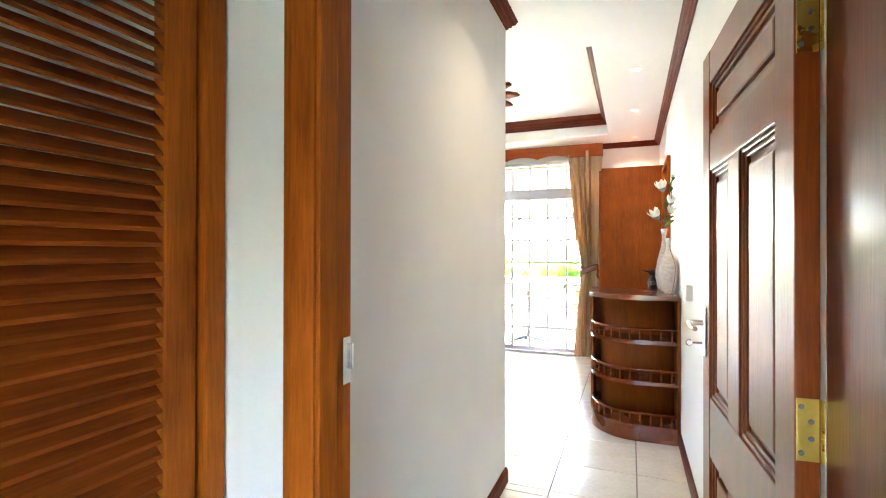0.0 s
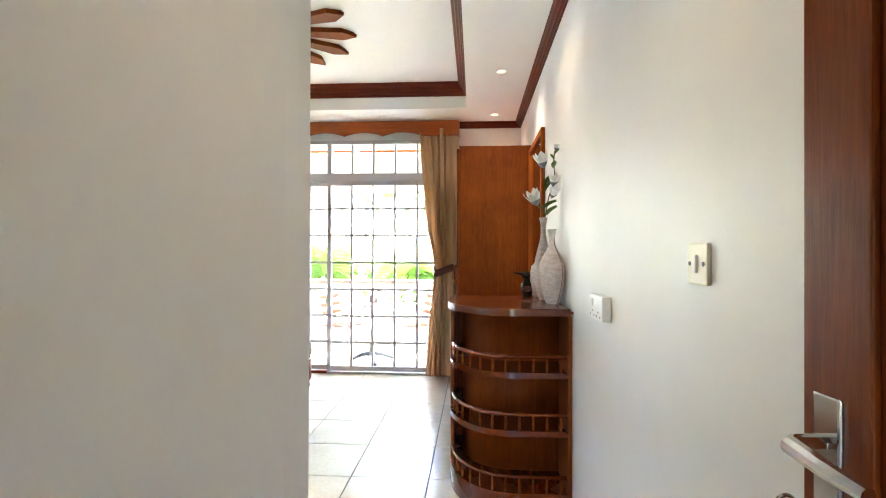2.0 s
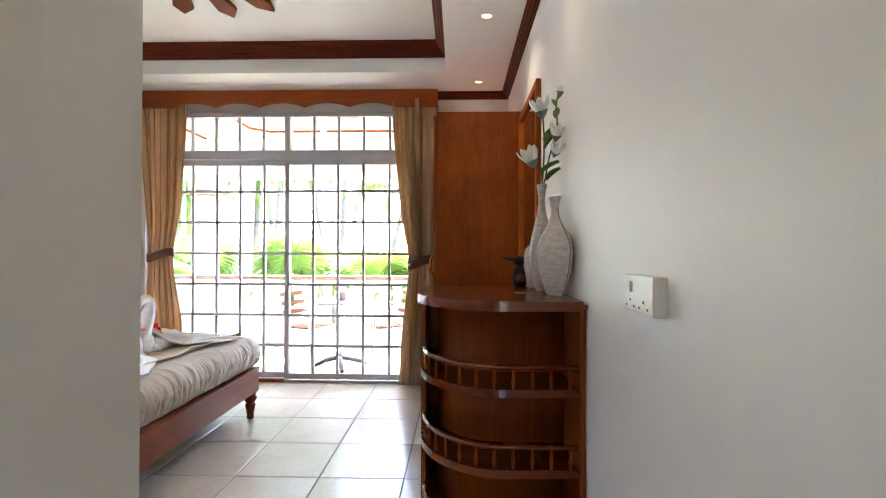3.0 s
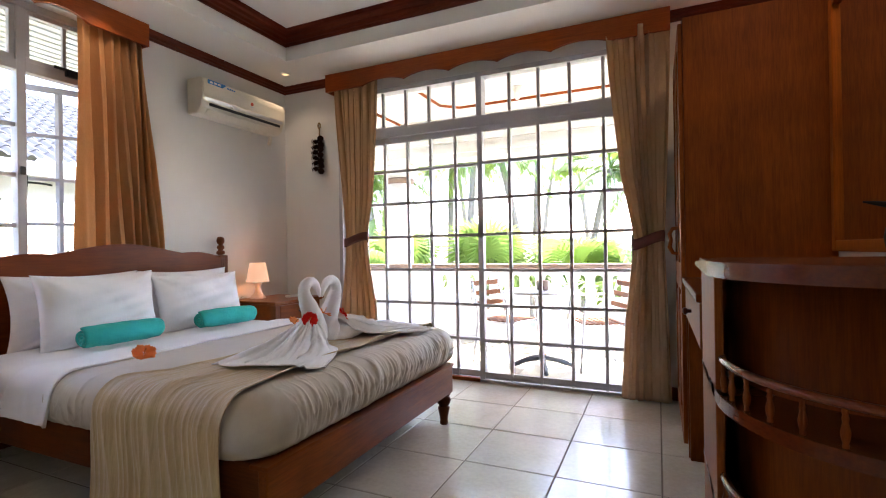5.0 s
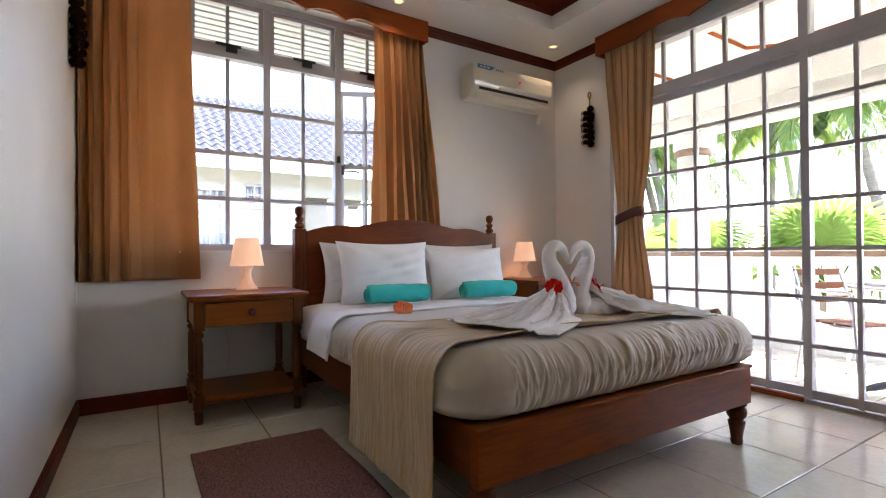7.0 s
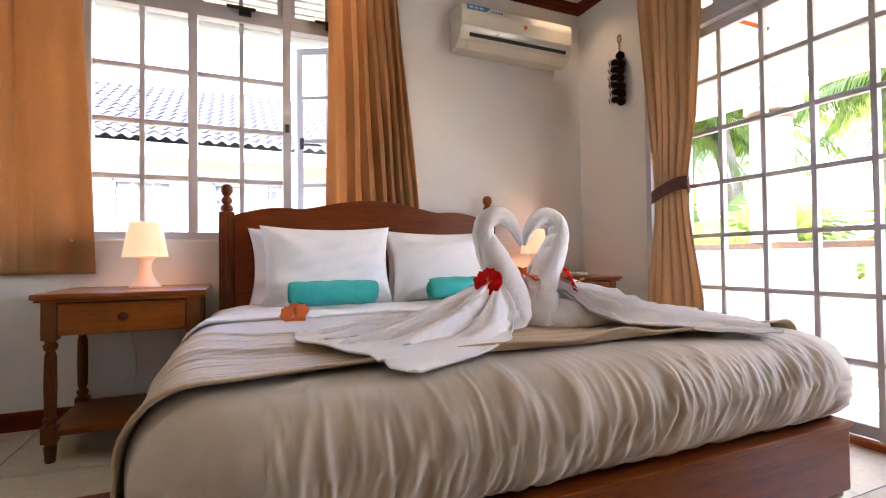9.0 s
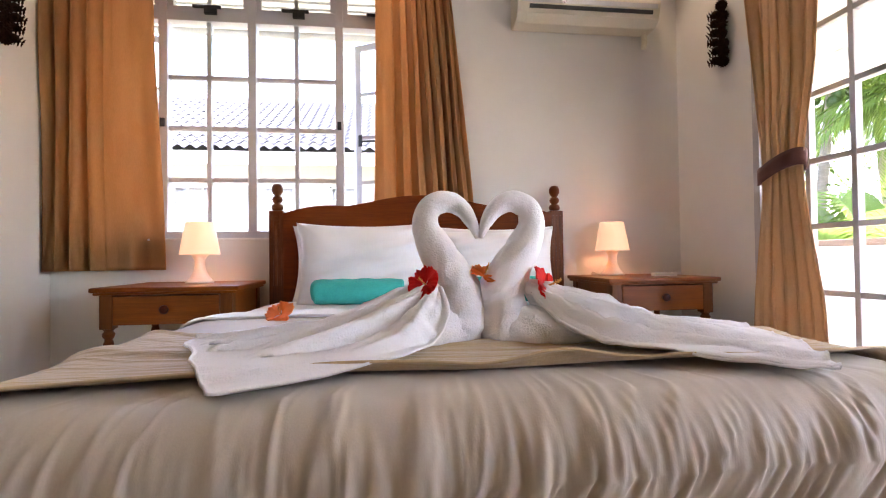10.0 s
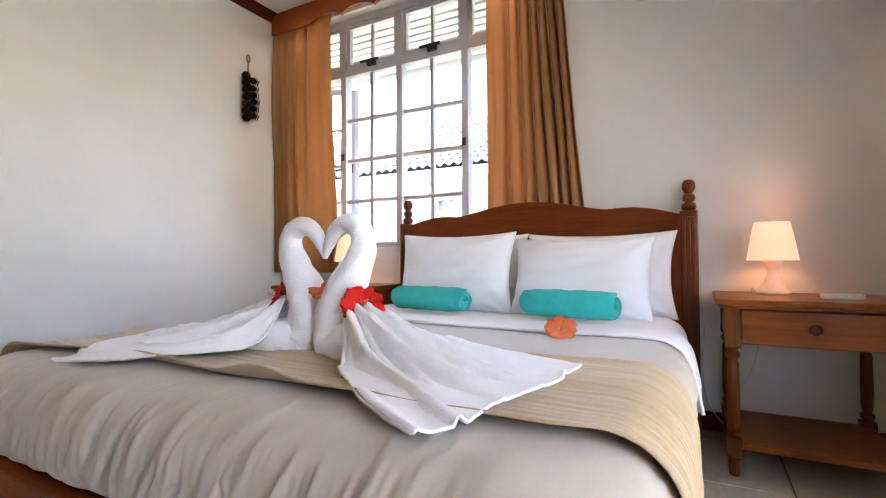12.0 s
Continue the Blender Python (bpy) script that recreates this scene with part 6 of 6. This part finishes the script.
# pierced balustrade wall
bal = thing("balustrade", (-1.5, 8.4, BF), "white plastered balcony wall with tall slots and brown cap", "balustrade", "", "structure")
bm = bmesh.new()
Y0_, Y1_ = 8.33, 8.42
SLW = 0.095
# the slots grow longer towards the middle of each bay and shorter again
slots = [(-2.95 + 0.19 * k, 0.59 - 0.083 * (k if k < 7 else abs(12 - k) if k < 19 else 0)) for k in range(20)]
box(bm, -6.0, slots[0][0] - SLW / 2, Y0_, Y1_, BF, 0.86)
box(bm, slots[-1][0] + SLW / 2, 3.0, Y0_, Y1_, BF, 0.86)
for x, low in slots:
    box(bm, x - SLW / 2, x + SLW / 2, Y0_, Y1_, BF, low)
    box(bm, x - SLW / 2, x + SLW / 2, Y0_, Y1_, 0.785, 0.86)
for (a, _a), (b, _b) in zip(slots, slots[1:]):
    box(bm, a + SLW / 2, b - SLW / 2, Y0_, Y1_, BF, 0.86)
for x, low in slots:
    for zc, s in ((low, 1), (0.785, -1)):
        for side in (-1, 1):
            poly = [(x + side * SLW / 2, zc)] + [(x + side * SLW / 2 * math.sin(t), zc + s * SLW / 2 * (1 - math.cos(t))) for t in [math.pi / 2 * k / 6 for k in range(7)]]
            extruded(poly, lambda a, b, q: (a, Y0_ if q == 0 else Y1_, b), bm)
part("balustrade_wall", bm, M_PLASTER, bal)
part("rail_cap", boxed(-6.0, 3.0, 8.30, 8.48, 0.861, 0.915, bevel=0.012), M_CAP, bal, "brown tiled cap")
part("wall_skirting", boxed(-6.0, 3.0, 8.318, 8.33, BF, 0.06), M_PLASTER, bal)
for cx_ in (-3.60, 1.6):
    col = thing("balcony_column", (cx_, 8.40, 0.916), "white round balcony column with a brown ring under its head", "column", "balcony columns", "structure")
    part("shaft", lathe([(0.165, 0), (0.17, 0.02), (0.165, 0.05), (0.16, 1.07)], (cx_, 8.40, 0.916), 32), M_PLASTER, col, smooth=True)
    part("neck_ring", lathe([(0.17, 0), (0.19, 0.015), (0.19, 0.06), (0.175, 0.075)], (cx_, 8.40, 1.987), 32), M_CAP, col, "brown ring", smooth=True)
    part("capital", boxed(cx_ - 0.17, cx_ + 0.17, 8.29, 8.59, 2.064, 2.238), M_PLASTER, col)
ob = thing("balcony_lamp", (-1.72, 7.5, 2.62), "small white ceiling lamp holder on the balcony", "ceiling light")
part("lamp_holder", lathe([(0.02, 0), (0.035, 0.02), (0.038, 0.05), (0.025, 0.075), (0.05, 0.09), (0.055, 0.129)], (-1.72, 7.5, 2.62), 20), M_PLASTIC, ob, smooth=True)

# balcony furniture
TBX, TBY = -1.45, 7.22
tb = thing("bistro_table", (TBX, TBY, BF), "round metal bistro table on a dark iron foot", "table")
part("tabletop", lathe([(0.33, 0), (0.35, 0.006), (0.352, 0.02), (0.345, 0.028), (0.0, 0.03)], (TBX, TBY, 0.68), 40), M_STEEL, tb)
part("column", lathe([(0.03, 0), (0.028, 0.62)], (TBX, TBY, 0.05), 16), M_STEEL, tb, smooth=True)
for k in range(4):
    a = radians(20 + 90 * k)
    pts = [(TBX + r * math.cos(a), TBY + r * math.sin(a), BF + h) for r, h in ((0.02, 0.10), (0.12, 0.085), (0.22, 0.05), (0.30, 0.018))]
    part("foot", tube(smoothed(pts, 10), [0.03] * 4 + [0.026] * 3 + [0.02] * 3, 10), M_GREYMETAL, tb, smooth=True)
solid("ashtray", lathe([(0.05, 0), (0.055, 0.005), (0.055, 0.085), (0.045, 0.088), (0.04, 0.03)], (TBX + 0.03, TBY - 0.05, 0.711), 24), M_CAP, "brown pot ashtray standing on the bistro table", "ashtray", smooth=True)


def bistro_chair(label):
    """Built at the origin, facing +x."""
    ob = thing("bistro_chair", (0, 0, 0), label, "chair", "balcony chairs")
    for s in (-1, 1):
        y = 0.235 * s
        pts = [(0.22, y, 0.0), (0.19, y, 0.42), (0.175, y, 0.62), (0.13, y, 0.655), (-0.05, y, 0.66), (-0.20, y * 0.98, 0.66), (-0.27, y * 0.9, 0.68)]
        part("front_leg_arm", tube(smoothed(pts, 30), 0.012, 10), M_STEEL, ob, smooth=True)
        pts = [(-0.26, y * 0.96, 0.0), (-0.20, y * 0.92, 0.40), (-0.235, y * 0.88, 0.62), (-0.30, y * 0.84, 0.83)]
        part("back_leg", tube(smoothed(pts, 24), 0.012, 10), M_STEEL, ob, smooth=True)
        part("seat_rail", tube([(0.19, y * 0.9, 0.42), (-0.20, y * 0.9, 0.41)], 0.009, 8), M_STEEL, ob, smooth=True)
    part("crossbar", tube([(0.19, -0.225, 0.42), (0.19, 0.225, 0.42)], 0.010, 8), M_STEEL, ob, smooth=True)
    part("crossbar", tube([(-0.20, -0.215, 0.41), (-0.20, 0.215, 0.41)], 0.010, 8), M_STEEL, ob, smooth=True)
    for k in range(7):
        x = -0.17 + 0.056 * k
        part("seat_slat", boxed(x - 0.021, x + 0.021, -0.205, 0.205, 0.425, 0.437, bevel=0.003), M_SLATWOOD, ob)
    for z in (0.58, 0.68, 0.78):
        xx = -0.235 - (z - 0.62) * 0.3
        part("back_slat", boxed(xx - 0.006, xx + 0.006, -0.21, 0.21, z - 0.024, z + 0.024, bevel=0.003), M_SLATWOOD, ob)
    return ob


ch = bistro_chair("aluminium bistro chair with brown slats at the balcony table")
copy_thing(ch, pose(-0.98, 7.46, BF, 0, 0, 205))
ch.matrix_basis = pose(-1.82, 7.36, BF, 0, 0, -22)

# ---- outside ----
ob = solid("ground", sheet(lambda u, v: (-400 + 800 * u, -400 + 800 * v, -0.5), 2, 2), M_GROUND, "sandy ground with thin grass", "ground", "structure")

# slatted eave over the west window
ev = thing("eave", (-4.6, 4.0, 2.68), "white slatted eave soffit outside the window", "eave", "", "structure")
for k in range(10):
    x = -4.10 - 0.10 * k
    part("soffit_board", boxed(x - 0.068, x, 0.5, 7.5, 2.70, 2.72, bevel=0.004), M_PLASTER, ev)
part("fascia", boxed(-5.13, -5.10, 0.5, 7.5, 2.66, 2.90), M_PLASTER, ev)
# black sheet stands in for the shade in the gaps between soffit boards
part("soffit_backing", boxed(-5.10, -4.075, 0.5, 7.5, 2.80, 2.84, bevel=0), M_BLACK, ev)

# neighbouring house
M_HOUSE = surface("weathered_white_plaster", (0.42, 0.42, 0.42), (0.52, 0.52, 0.51), 1.5, rough=0.85, fine=50, relief=0.2, spread=0)
hs = thing("house", (-11, 2, -0.5), "white single-storey house with a grey tiled roof", "house")
HX = -9.0
wins = [(1.3, 2.0, 1.05, 2.0), (2.45, 3.2, 1.05, 2.0), (3.75, 4.25, 1.05, 2.0), (4.5, 4.85, 1.75, 2.1)]
bm = bmesh.new()
prev = -6.0
for a, b, z0, z1 in wins:
    box(bm, HX - 0.2, HX, prev, a, -0.5, 2.42)
    box(bm, HX - 0.2, HX, a, b, -0.5, z0)
    box(bm, HX - 0.2, HX, a, b, z1, 2.42)
    prev = b
box(bm, HX - 0.2, HX, prev, 5.45, -0.5, 2.42)
box(bm, -14, HX - 0.2, 5.25, 5.45, -0.5, 2.42)
box(bm, HX - 0.2, HX, 5.45, 8.2, 1.95, 2.42)
box(bm, -14.2, -14, -6, 8.2, -0.5, 2.42)
part("house_wall", bm, M_HOUSE, hs)
for y in (6.1, 8.1):
    part("porch_column", lathe([(0.12, 0), (0.11, 2.2), (0.15, 2.25), (0.15, 2.44)], (HX - 0.1, y, -0.5), 24), M_PLASTER, hs, smooth=True)
for a, b, z0, z1 in wins:
    bm = bmesh.new()
    for q in ((a, a + 0.035, z0, z1), (b - 0.035, b, z0, z1), (a, b, z0, z0 + 0.035), (a, b, z1 - 0.035, z1)):
        box(bm, HX - 0.09, HX - 0.03, *q)
    n = max(2, round((b - a) / 0.25))
    for k in range(1, n):
        y = a + (b - a) * k / n
        box(bm, HX - 0.08, HX - 0.04, y - 0.012, y + 0.012, z0, z1)
    for k in range(1, max(2, round((z1 - z0) / 0.24))):
        z = z0 + (z1 - z0) * k / max(2, round((z1 - z0) / 0.24))
        box(bm, HX - 0.079, HX - 0.041, a, b, z - 0.012, z + 0.012)
    w_ = part("house_window", bm, M_ALU, hs)
    part("pane", boxed(HX - 0.063, HX - 0.057, a, b, z0, z1, bevel=0), M_GLASS, w_)
    part("sill", boxed(HX - 0.02, HX + 0.06, a - 0.05, b + 0.05, z0 - 0.06, z0, bevel=0.005), M_PLASTER, w_)
    cw = waves(int(a * 10), 5, 20, 40)
    part("house_curtain", thick(sheet(lambda u, v: (HX - 0.16 + 0.015 * cw(u), a + (b - a) * u, z0 + (z1 - z0) * v), 40, 3), 0.004), M_SHEET, w_, smooth=True)
# roof of S tiles: one wavy sheet a course
slope, eave_x, eave_z = 0.54, -8.45, 2.46
pitch_, cw_ = 0.26, 0.175
for course in range(13):
    bm = bmesh.new()
    r0, r1 = course * pitch_, (course + 1) * pitch_ + 0.14
    n = int(15.5 / cw_ * 6)
    g = []
    for i in range(n + 1):
        y = -6.6 + 15.5 * i / n
        h = 0.026 * math.sin(2 * math.pi * y / cw_)
        g.append([bm.verts.new((eave_x - r, y, eave_z + slope * r + h + lift)) for r, lift in ((r0, 0.036), (r0 + 0.002, 0.045), (r1, 0.006))])
    for i in range(n):
        for j in range(2):
            bm.faces.new((g[i][j], g[i + 1][j], g[i + 1][j + 1], g[i][j + 1]))
    part("tile_course", bm, M_ROOF, hs, "grey wavy roof tiles")
part("roof_back", extruded([(eave_x - 3.3, eave_z + slope * 3.3), (eave_x - 6.6, eave_z), (eave_x - 6.6, eave_z - 0.1), (eave_x - 3.3, eave_z + slope * 3.3 - 0.1)], lambda a, b, s: (a, -6.6 if s == 0 else 8.9, b)), M_ROOF, hs)
part("fascia", boxed(eave_x - 0.04, eave_x - 0.01, -6.6, 8.9, eave_z - 0.22, eave_z - 0.02), M_PLASTER, hs)
part("soffit", boxed(HX - 0.1, eave_x - 0.04, -6.6, 8.9, eave_z - 0.06, eave_z - 0.03), M_PLASTER, hs)


# ---- palms and shrubs ----
def frond(bm, root, yaw, pitch, length, r, droop=1.0, leaf=0.5):
    """A feather leaf: a drooping midrib with two rows of narrow leaflets."""
    d = Vector((math.cos(yaw), math.sin(yaw), 0))
    side = Vector((-d.y, d.x, 0))
    pts = []
    for k in range(15):
        t = k / 14
        pts.append(root + d * (length * (t * math.cos(pitch) * (1 - 0.15 * t * t))) + Vector((0, 0, length * (math.sin(pitch) * t - droop * 0.55 * t ** 2.2))))
    tube(pts, [0.025 * (1 - 0.85 * k / 14) for k in range(15)], 4, bm)
    for k in range(46):
        t = 0.12 + 0.87 * k / 45
        f = t * 14
        i = min(int(f), 13)
        p = pts[i].lerp(pts[i + 1], f - i)
        tan = (pts[i + 1] - pts[i]).normalized()
        ln = length * leaf * 0.42 * math.sin(math.pi * (0.16 + 0.78 * t)) * r.uniform(0.85, 1.1)
        for s in (-1, 1):
            out = (side * s * 0.85 + tan * 0.55 + Vector((0, 0, -0.25 - 0.35 * t + r.uniform(-0.12, 0.12)))).normalized()
            w = tan * 0.022 * length / 2.4
            mid = p + out * ln * 0.5 + Vector((0, 0, -0.02))
            tip = p + out * ln + Vector((0, 0, -0.30 * ln))
            v = [bm.verts.new(q) for q in (p, mid + w, tip, mid - w)]
            bm.faces.new(v)


def coconut_palm(x, y, h, seed, label, lean=(0.3, 0.2)):
    r = random.Random(seed)
    ob = thing("coconut_palm", (x, y, -0.5), label, "palm tree", "coconut palms")
    pts = smoothed([(x, y, -0.52), (x + lean[0] * 0.25, y + lean[1] * 0.25, -0.5 + h * 0.35), (x + lean[0] * 0.6, y + lean[1] * 0.6, -0.5 + h * 0.7), (x + lean[0], y + lean[1], -0.5 + h)], 60)
    part("trunk", tube(pts, [0.10 - 0.04 * k / 59 + 0.007 * (k % 2) for k in range(60)], 12), M_BARK, ob)
    top = Vector(pts[-1])
    bm = bmesh.new()
    n = 19
    for k in range(n):
        el = radians(r.uniform(-25, 70))
        frond(bm, top, 2 * math.pi * k / n * 2.4 + r.uniform(-0.2, 0.2), el, r.uniform(1.8, 2.5), r, r.uniform(0.8, 1.3))
    part("crown", bm, M_FROND, ob)
    bm = bmesh.new()
    for k in range(4):
        a = r.uniform(0, 6.3)
        bmesh.ops.create_icosphere(bm, subdivisions=2, radius=0.085, matrix=Matrix.Translation(top + Vector((0.22 * math.cos(a), 0.22 * math.sin(a), r.uniform(-0.35, -0.1)))) @ Matrix.Diagonal((1, 1, 1.25, 1)))
    part("coconuts", bm, M_BUSH, ob, smooth=True)


PALMS = [(-2.15, 15.0, 3.5, 1), (-3.1, 13.5, 4.3, 2), (-5.3, 14.0, 4.4, 3), (0.6, 16.0, 4.0, 5), (-7.5, 15.0, 4.6, 6), (-6.6, 19.0, 5.2, 8), (-9.5, 15.0, 4.4, 9), (2.5, 18.0, 4.6, 10), (-2.6, 21.0, 5.4, 11), (-11.5, 13.0, 4.2, 12), (-10.4, 19.0, 5.4, 13), (-4.6, 21.0, 5.6, 7), (-5.9, 11.8, 3.7, 14), (-4.3, 12.6, 3.9, 15), (-8.2, 11.8, 3.9, 16), (-3.6, 16.0, 4.8, 18), (-1.2, 17.0, 4.9, 4), (-6.9, 13.2, 4.2, 20)]
for x, y, h, s in PALMS:
    coconut_palm(x, y, h, s, "tall coconut palm in the garden beyond the balcony", (0.8 * math.sin(s * 2.1), 0.5 * math.cos(s * 1.7)))


def fan_palm(x, y, h, seed):
    r = random.Random(seed)
    ob = thing("fan_palm", (x, y, -0.5), "bright green fan palm behind the balcony wall", "palm", "fan palms")
    part("trunk", tube([(x, y, -0.52), (x + 0.04, y, -0.5 + h * 0.45)], [0.10, 0.07], 10), M_BARK, ob)
    bm = bmesh.new()
    st = bmesh.new()
    root = Vector((x + 0.04, y, -0.5 + h * 0.45))
    for k in range(13):
        a, el = 2.4 * k + r.uniform(-0.2, 0.2), radians(r.uniform(12, 75))
        d = Vector((math.cos(a) * math.cos(el), math.sin(a) * math.cos(el), math.sin(el)))
        hub = root + d * h * r.uniform(0.35, 0.5)
        tube([root, hub], 0.012, 5, st)
        side = d.cross(Vector((0, 0, 1))).normalized()
        up = side.cross(d)
        rad = r.uniform(0.55, 0.8)
        for j in range(26):
            t = radians(-118 + 236 * j / 25)
            q = (d * math.cos(t) + side * math.sin(t)).normalized()
            w = (side * math.cos(t) - d * math.sin(t)) * 0.028
            m_ = hub + q * rad * 0.55 + up * 0.03
            tip = hub + q * rad * r.uniform(0.9, 1.05) - Vector((0, 0, 0.12)) - up * 0.05
            v = [bm.verts.new(p) for p in (hub, m_ + w, tip, m_ - w)]
            bm.faces.new(v)
    part("leaf_stalks", st, M_BUSH, ob)
    part("crown", bm, M_FROND2, ob)


for k, (x, y, h) in enumerate([(-4.7, 10.2, 1.9), (-3.1, 10.4, 1.75), (-1.8, 11.0, 1.75), (-0.7, 10.3, 1.55), (-6.2, 10.8, 2.2), (0.6, 11.2, 1.5), (-7.6, 10.6, 2.1), (1.8, 10.8, 1.7)]):
    fan_palm(x, y, h, 40 + k)


def shrub(x, y, rad, h, seed, label):
    r = random.Random(seed)
    ob = thing("shrub", (x, y, -0.5), label, "shrub", "shrubs")
    bm = bmesh.new()
    for k in range(9):
        a = r.uniform(0, 6.3)
        tube([(x, y, -0.5), (x + rad * 0.5 * math.cos(a), y + rad * 0.5 * math.sin(a), -0.5 + h * r.uniform(0.5, 0.85))], [0.03, 0.012], 5, bm)
    part("branches", bm, M_BARK, ob)
    bm = bmesh.new()
    for k in range(1500):
        a, e = r.uniform(0, 6.3), r.uniform(-0.2, 1)
        q = r.uniform(0.55, 1.0) * (1 + 0.25 * math.sin(3 * a + seed))
        c = Vector((x + rad * q * math.cos(a) * math.sqrt(max(0, 1 - e * e * 0.8)), y + rad * q * math.sin(a) * math.sqrt(max(0, 1 - e * e * 0.8)), -0.5 + h * (0.45 + 0.5 * e * q)))
        d = Vector((r.uniform(-1, 1), r.uniform(-1, 1), r.uniform(-0.6, 0.8))).normalized()
        s = d.cross(Vector((r.uniform(-1, 1), r.uniform(-1, 1), 1))).normalized()
        ln = r.uniform(0.06, 0.12)
        v = [bm.verts.new(p) for p in (c, c + d * ln * 0.5 + s * ln * 0.24, c + d * ln, c + d * ln * 0.5 - s * ln * 0.24)]
        bm.faces.new(v)
    part("foliage", bm, M_BUSH, ob)


for k, (x, y, rad, h) in enumerate([(-8.8, 12.5, 1.5, 3.2), (-10.5, 9.5, 1.3, 2.2), (-7.2, 6.6, 0.8, 1.7), (-11.5, 12.5, 1.8, 3.6), (-1.0, 13.6, 1.2, 1.7), (2.2, 13.5, 1.4, 1.9), (-7.4, 8.3, 0.9, 1.6), (-10.2, 12.6, 1.6, 3.6), (-1.5, -6.0, 1.5, 2.6), (0.8, -7.0, 1.6, 2.9), (2.8, -6.0, 1.4, 2.4)]):
    shrub(x, y, rad, h, 60 + k, "dense green garden shrub")

# ---- floors of tiles ----
PITCH, JOINT = 0.467, 0.006
MESHES = {}


def tile_mesh(w, d):
    key = (round(w, 3), round(d, 3))
    if key not in MESHES:
        bm = bmesh.new()
        w2, d2, c = w / 2, d / 2, 0.0025
        lo = [bm.verts.new((a * w2, b * d2, -0.008)) for a, b in ((-1, -1), (1, -1), (1, 1), (-1, 1))]
        mi = [bm.verts.new((a * w2, b * d2, -c)) for a, b in ((-1, -1), (1, -1), (1, 1), (-1, 1))]
        hi = [bm.verts.new((a * (w2 - c), b * (d2 - c), 0)) for a, b in ((-1, -1), (1, -1), (1, 1), (-1, 1))]
        bm.faces.new(hi)
        for p, q in ((lo, mi), (mi, hi)):
            for k in range(4):
                bm.faces.new((p[k], p[(k + 1) % 4], q[(k + 1) % 4], q[k]))
        me = bpy.data.meshes.new("tile")
        bm.to_mesh(me)
        bm.free()
        me.materials.append(M_TILE)
        MESHES[key] = me
    return MESHES[key]


def tiled(parent, x0, x1, y0, y1, ox, oy, z):
    i0, i1 = math.floor((x0 - ox) / PITCH), math.ceil((x1 - ox) / PITCH)
    j0, j1 = math.floor((y0 - oy) / PITCH), math.ceil((y1 - oy) / PITCH)
    for i in range(i0, i1):
        for j in range(j0, j1):
            a0, a1 = max(x0, ox + i * PITCH + JOINT / 2), min(x1, ox + (i + 1) * PITCH - JOINT / 2)
            b0, b1 = max(y0, oy + j * PITCH + JOINT / 2), min(y1, oy + (j + 1) * PITCH - JOINT / 2)
            if a1 - a0 < 0.02 or b1 - b0 < 0.02:
                continue
            ob = new("tile", tile_mesh(a1 - a0, b1 - b0))
            ob.parent = parent
            ob.location = Vector(((a0 + a1) / 2, (b0 + b1) / 2, z)) - ORIGIN[parent]


bm = bmesh.new()
for b in ((XW - 0.1, XE + 0.1, YS, YN + WT, -0.25, -0.003), (-1.7, 1.05, -1.45, YS, -0.25, -0.003)):
    box(bm, *b)
floor = solid("floor", bm, M_GROUT, "glossy cream ceramic floor tiles with dark joints", "floor", "structure")
tiled(floor, XW, XE, YS, YN + WT - 0.05, -0.435, 5.507, 0.0)
tiled(floor, CX, XE, ENT_Y + 0.12, YS - 0.003, -0.435, 5.507, 0.0)
tiled(floor, -1.62, 0.98, -1.4, ENT_Y + 0.117, -0.435, 5.507, 0.0)
bfloor = solid("balcony_floor", boxed(-6.0, 3.0, YN + WT, 8.33, BF - 0.012, BF - 0.003, bevel=0), M_GROUT, "pale ceramic balcony tiles", "floor", "structure")
tiled(bfloor, -4.6, 1.2, YN + WT, 8.33, -0.2, 6.80, BF)
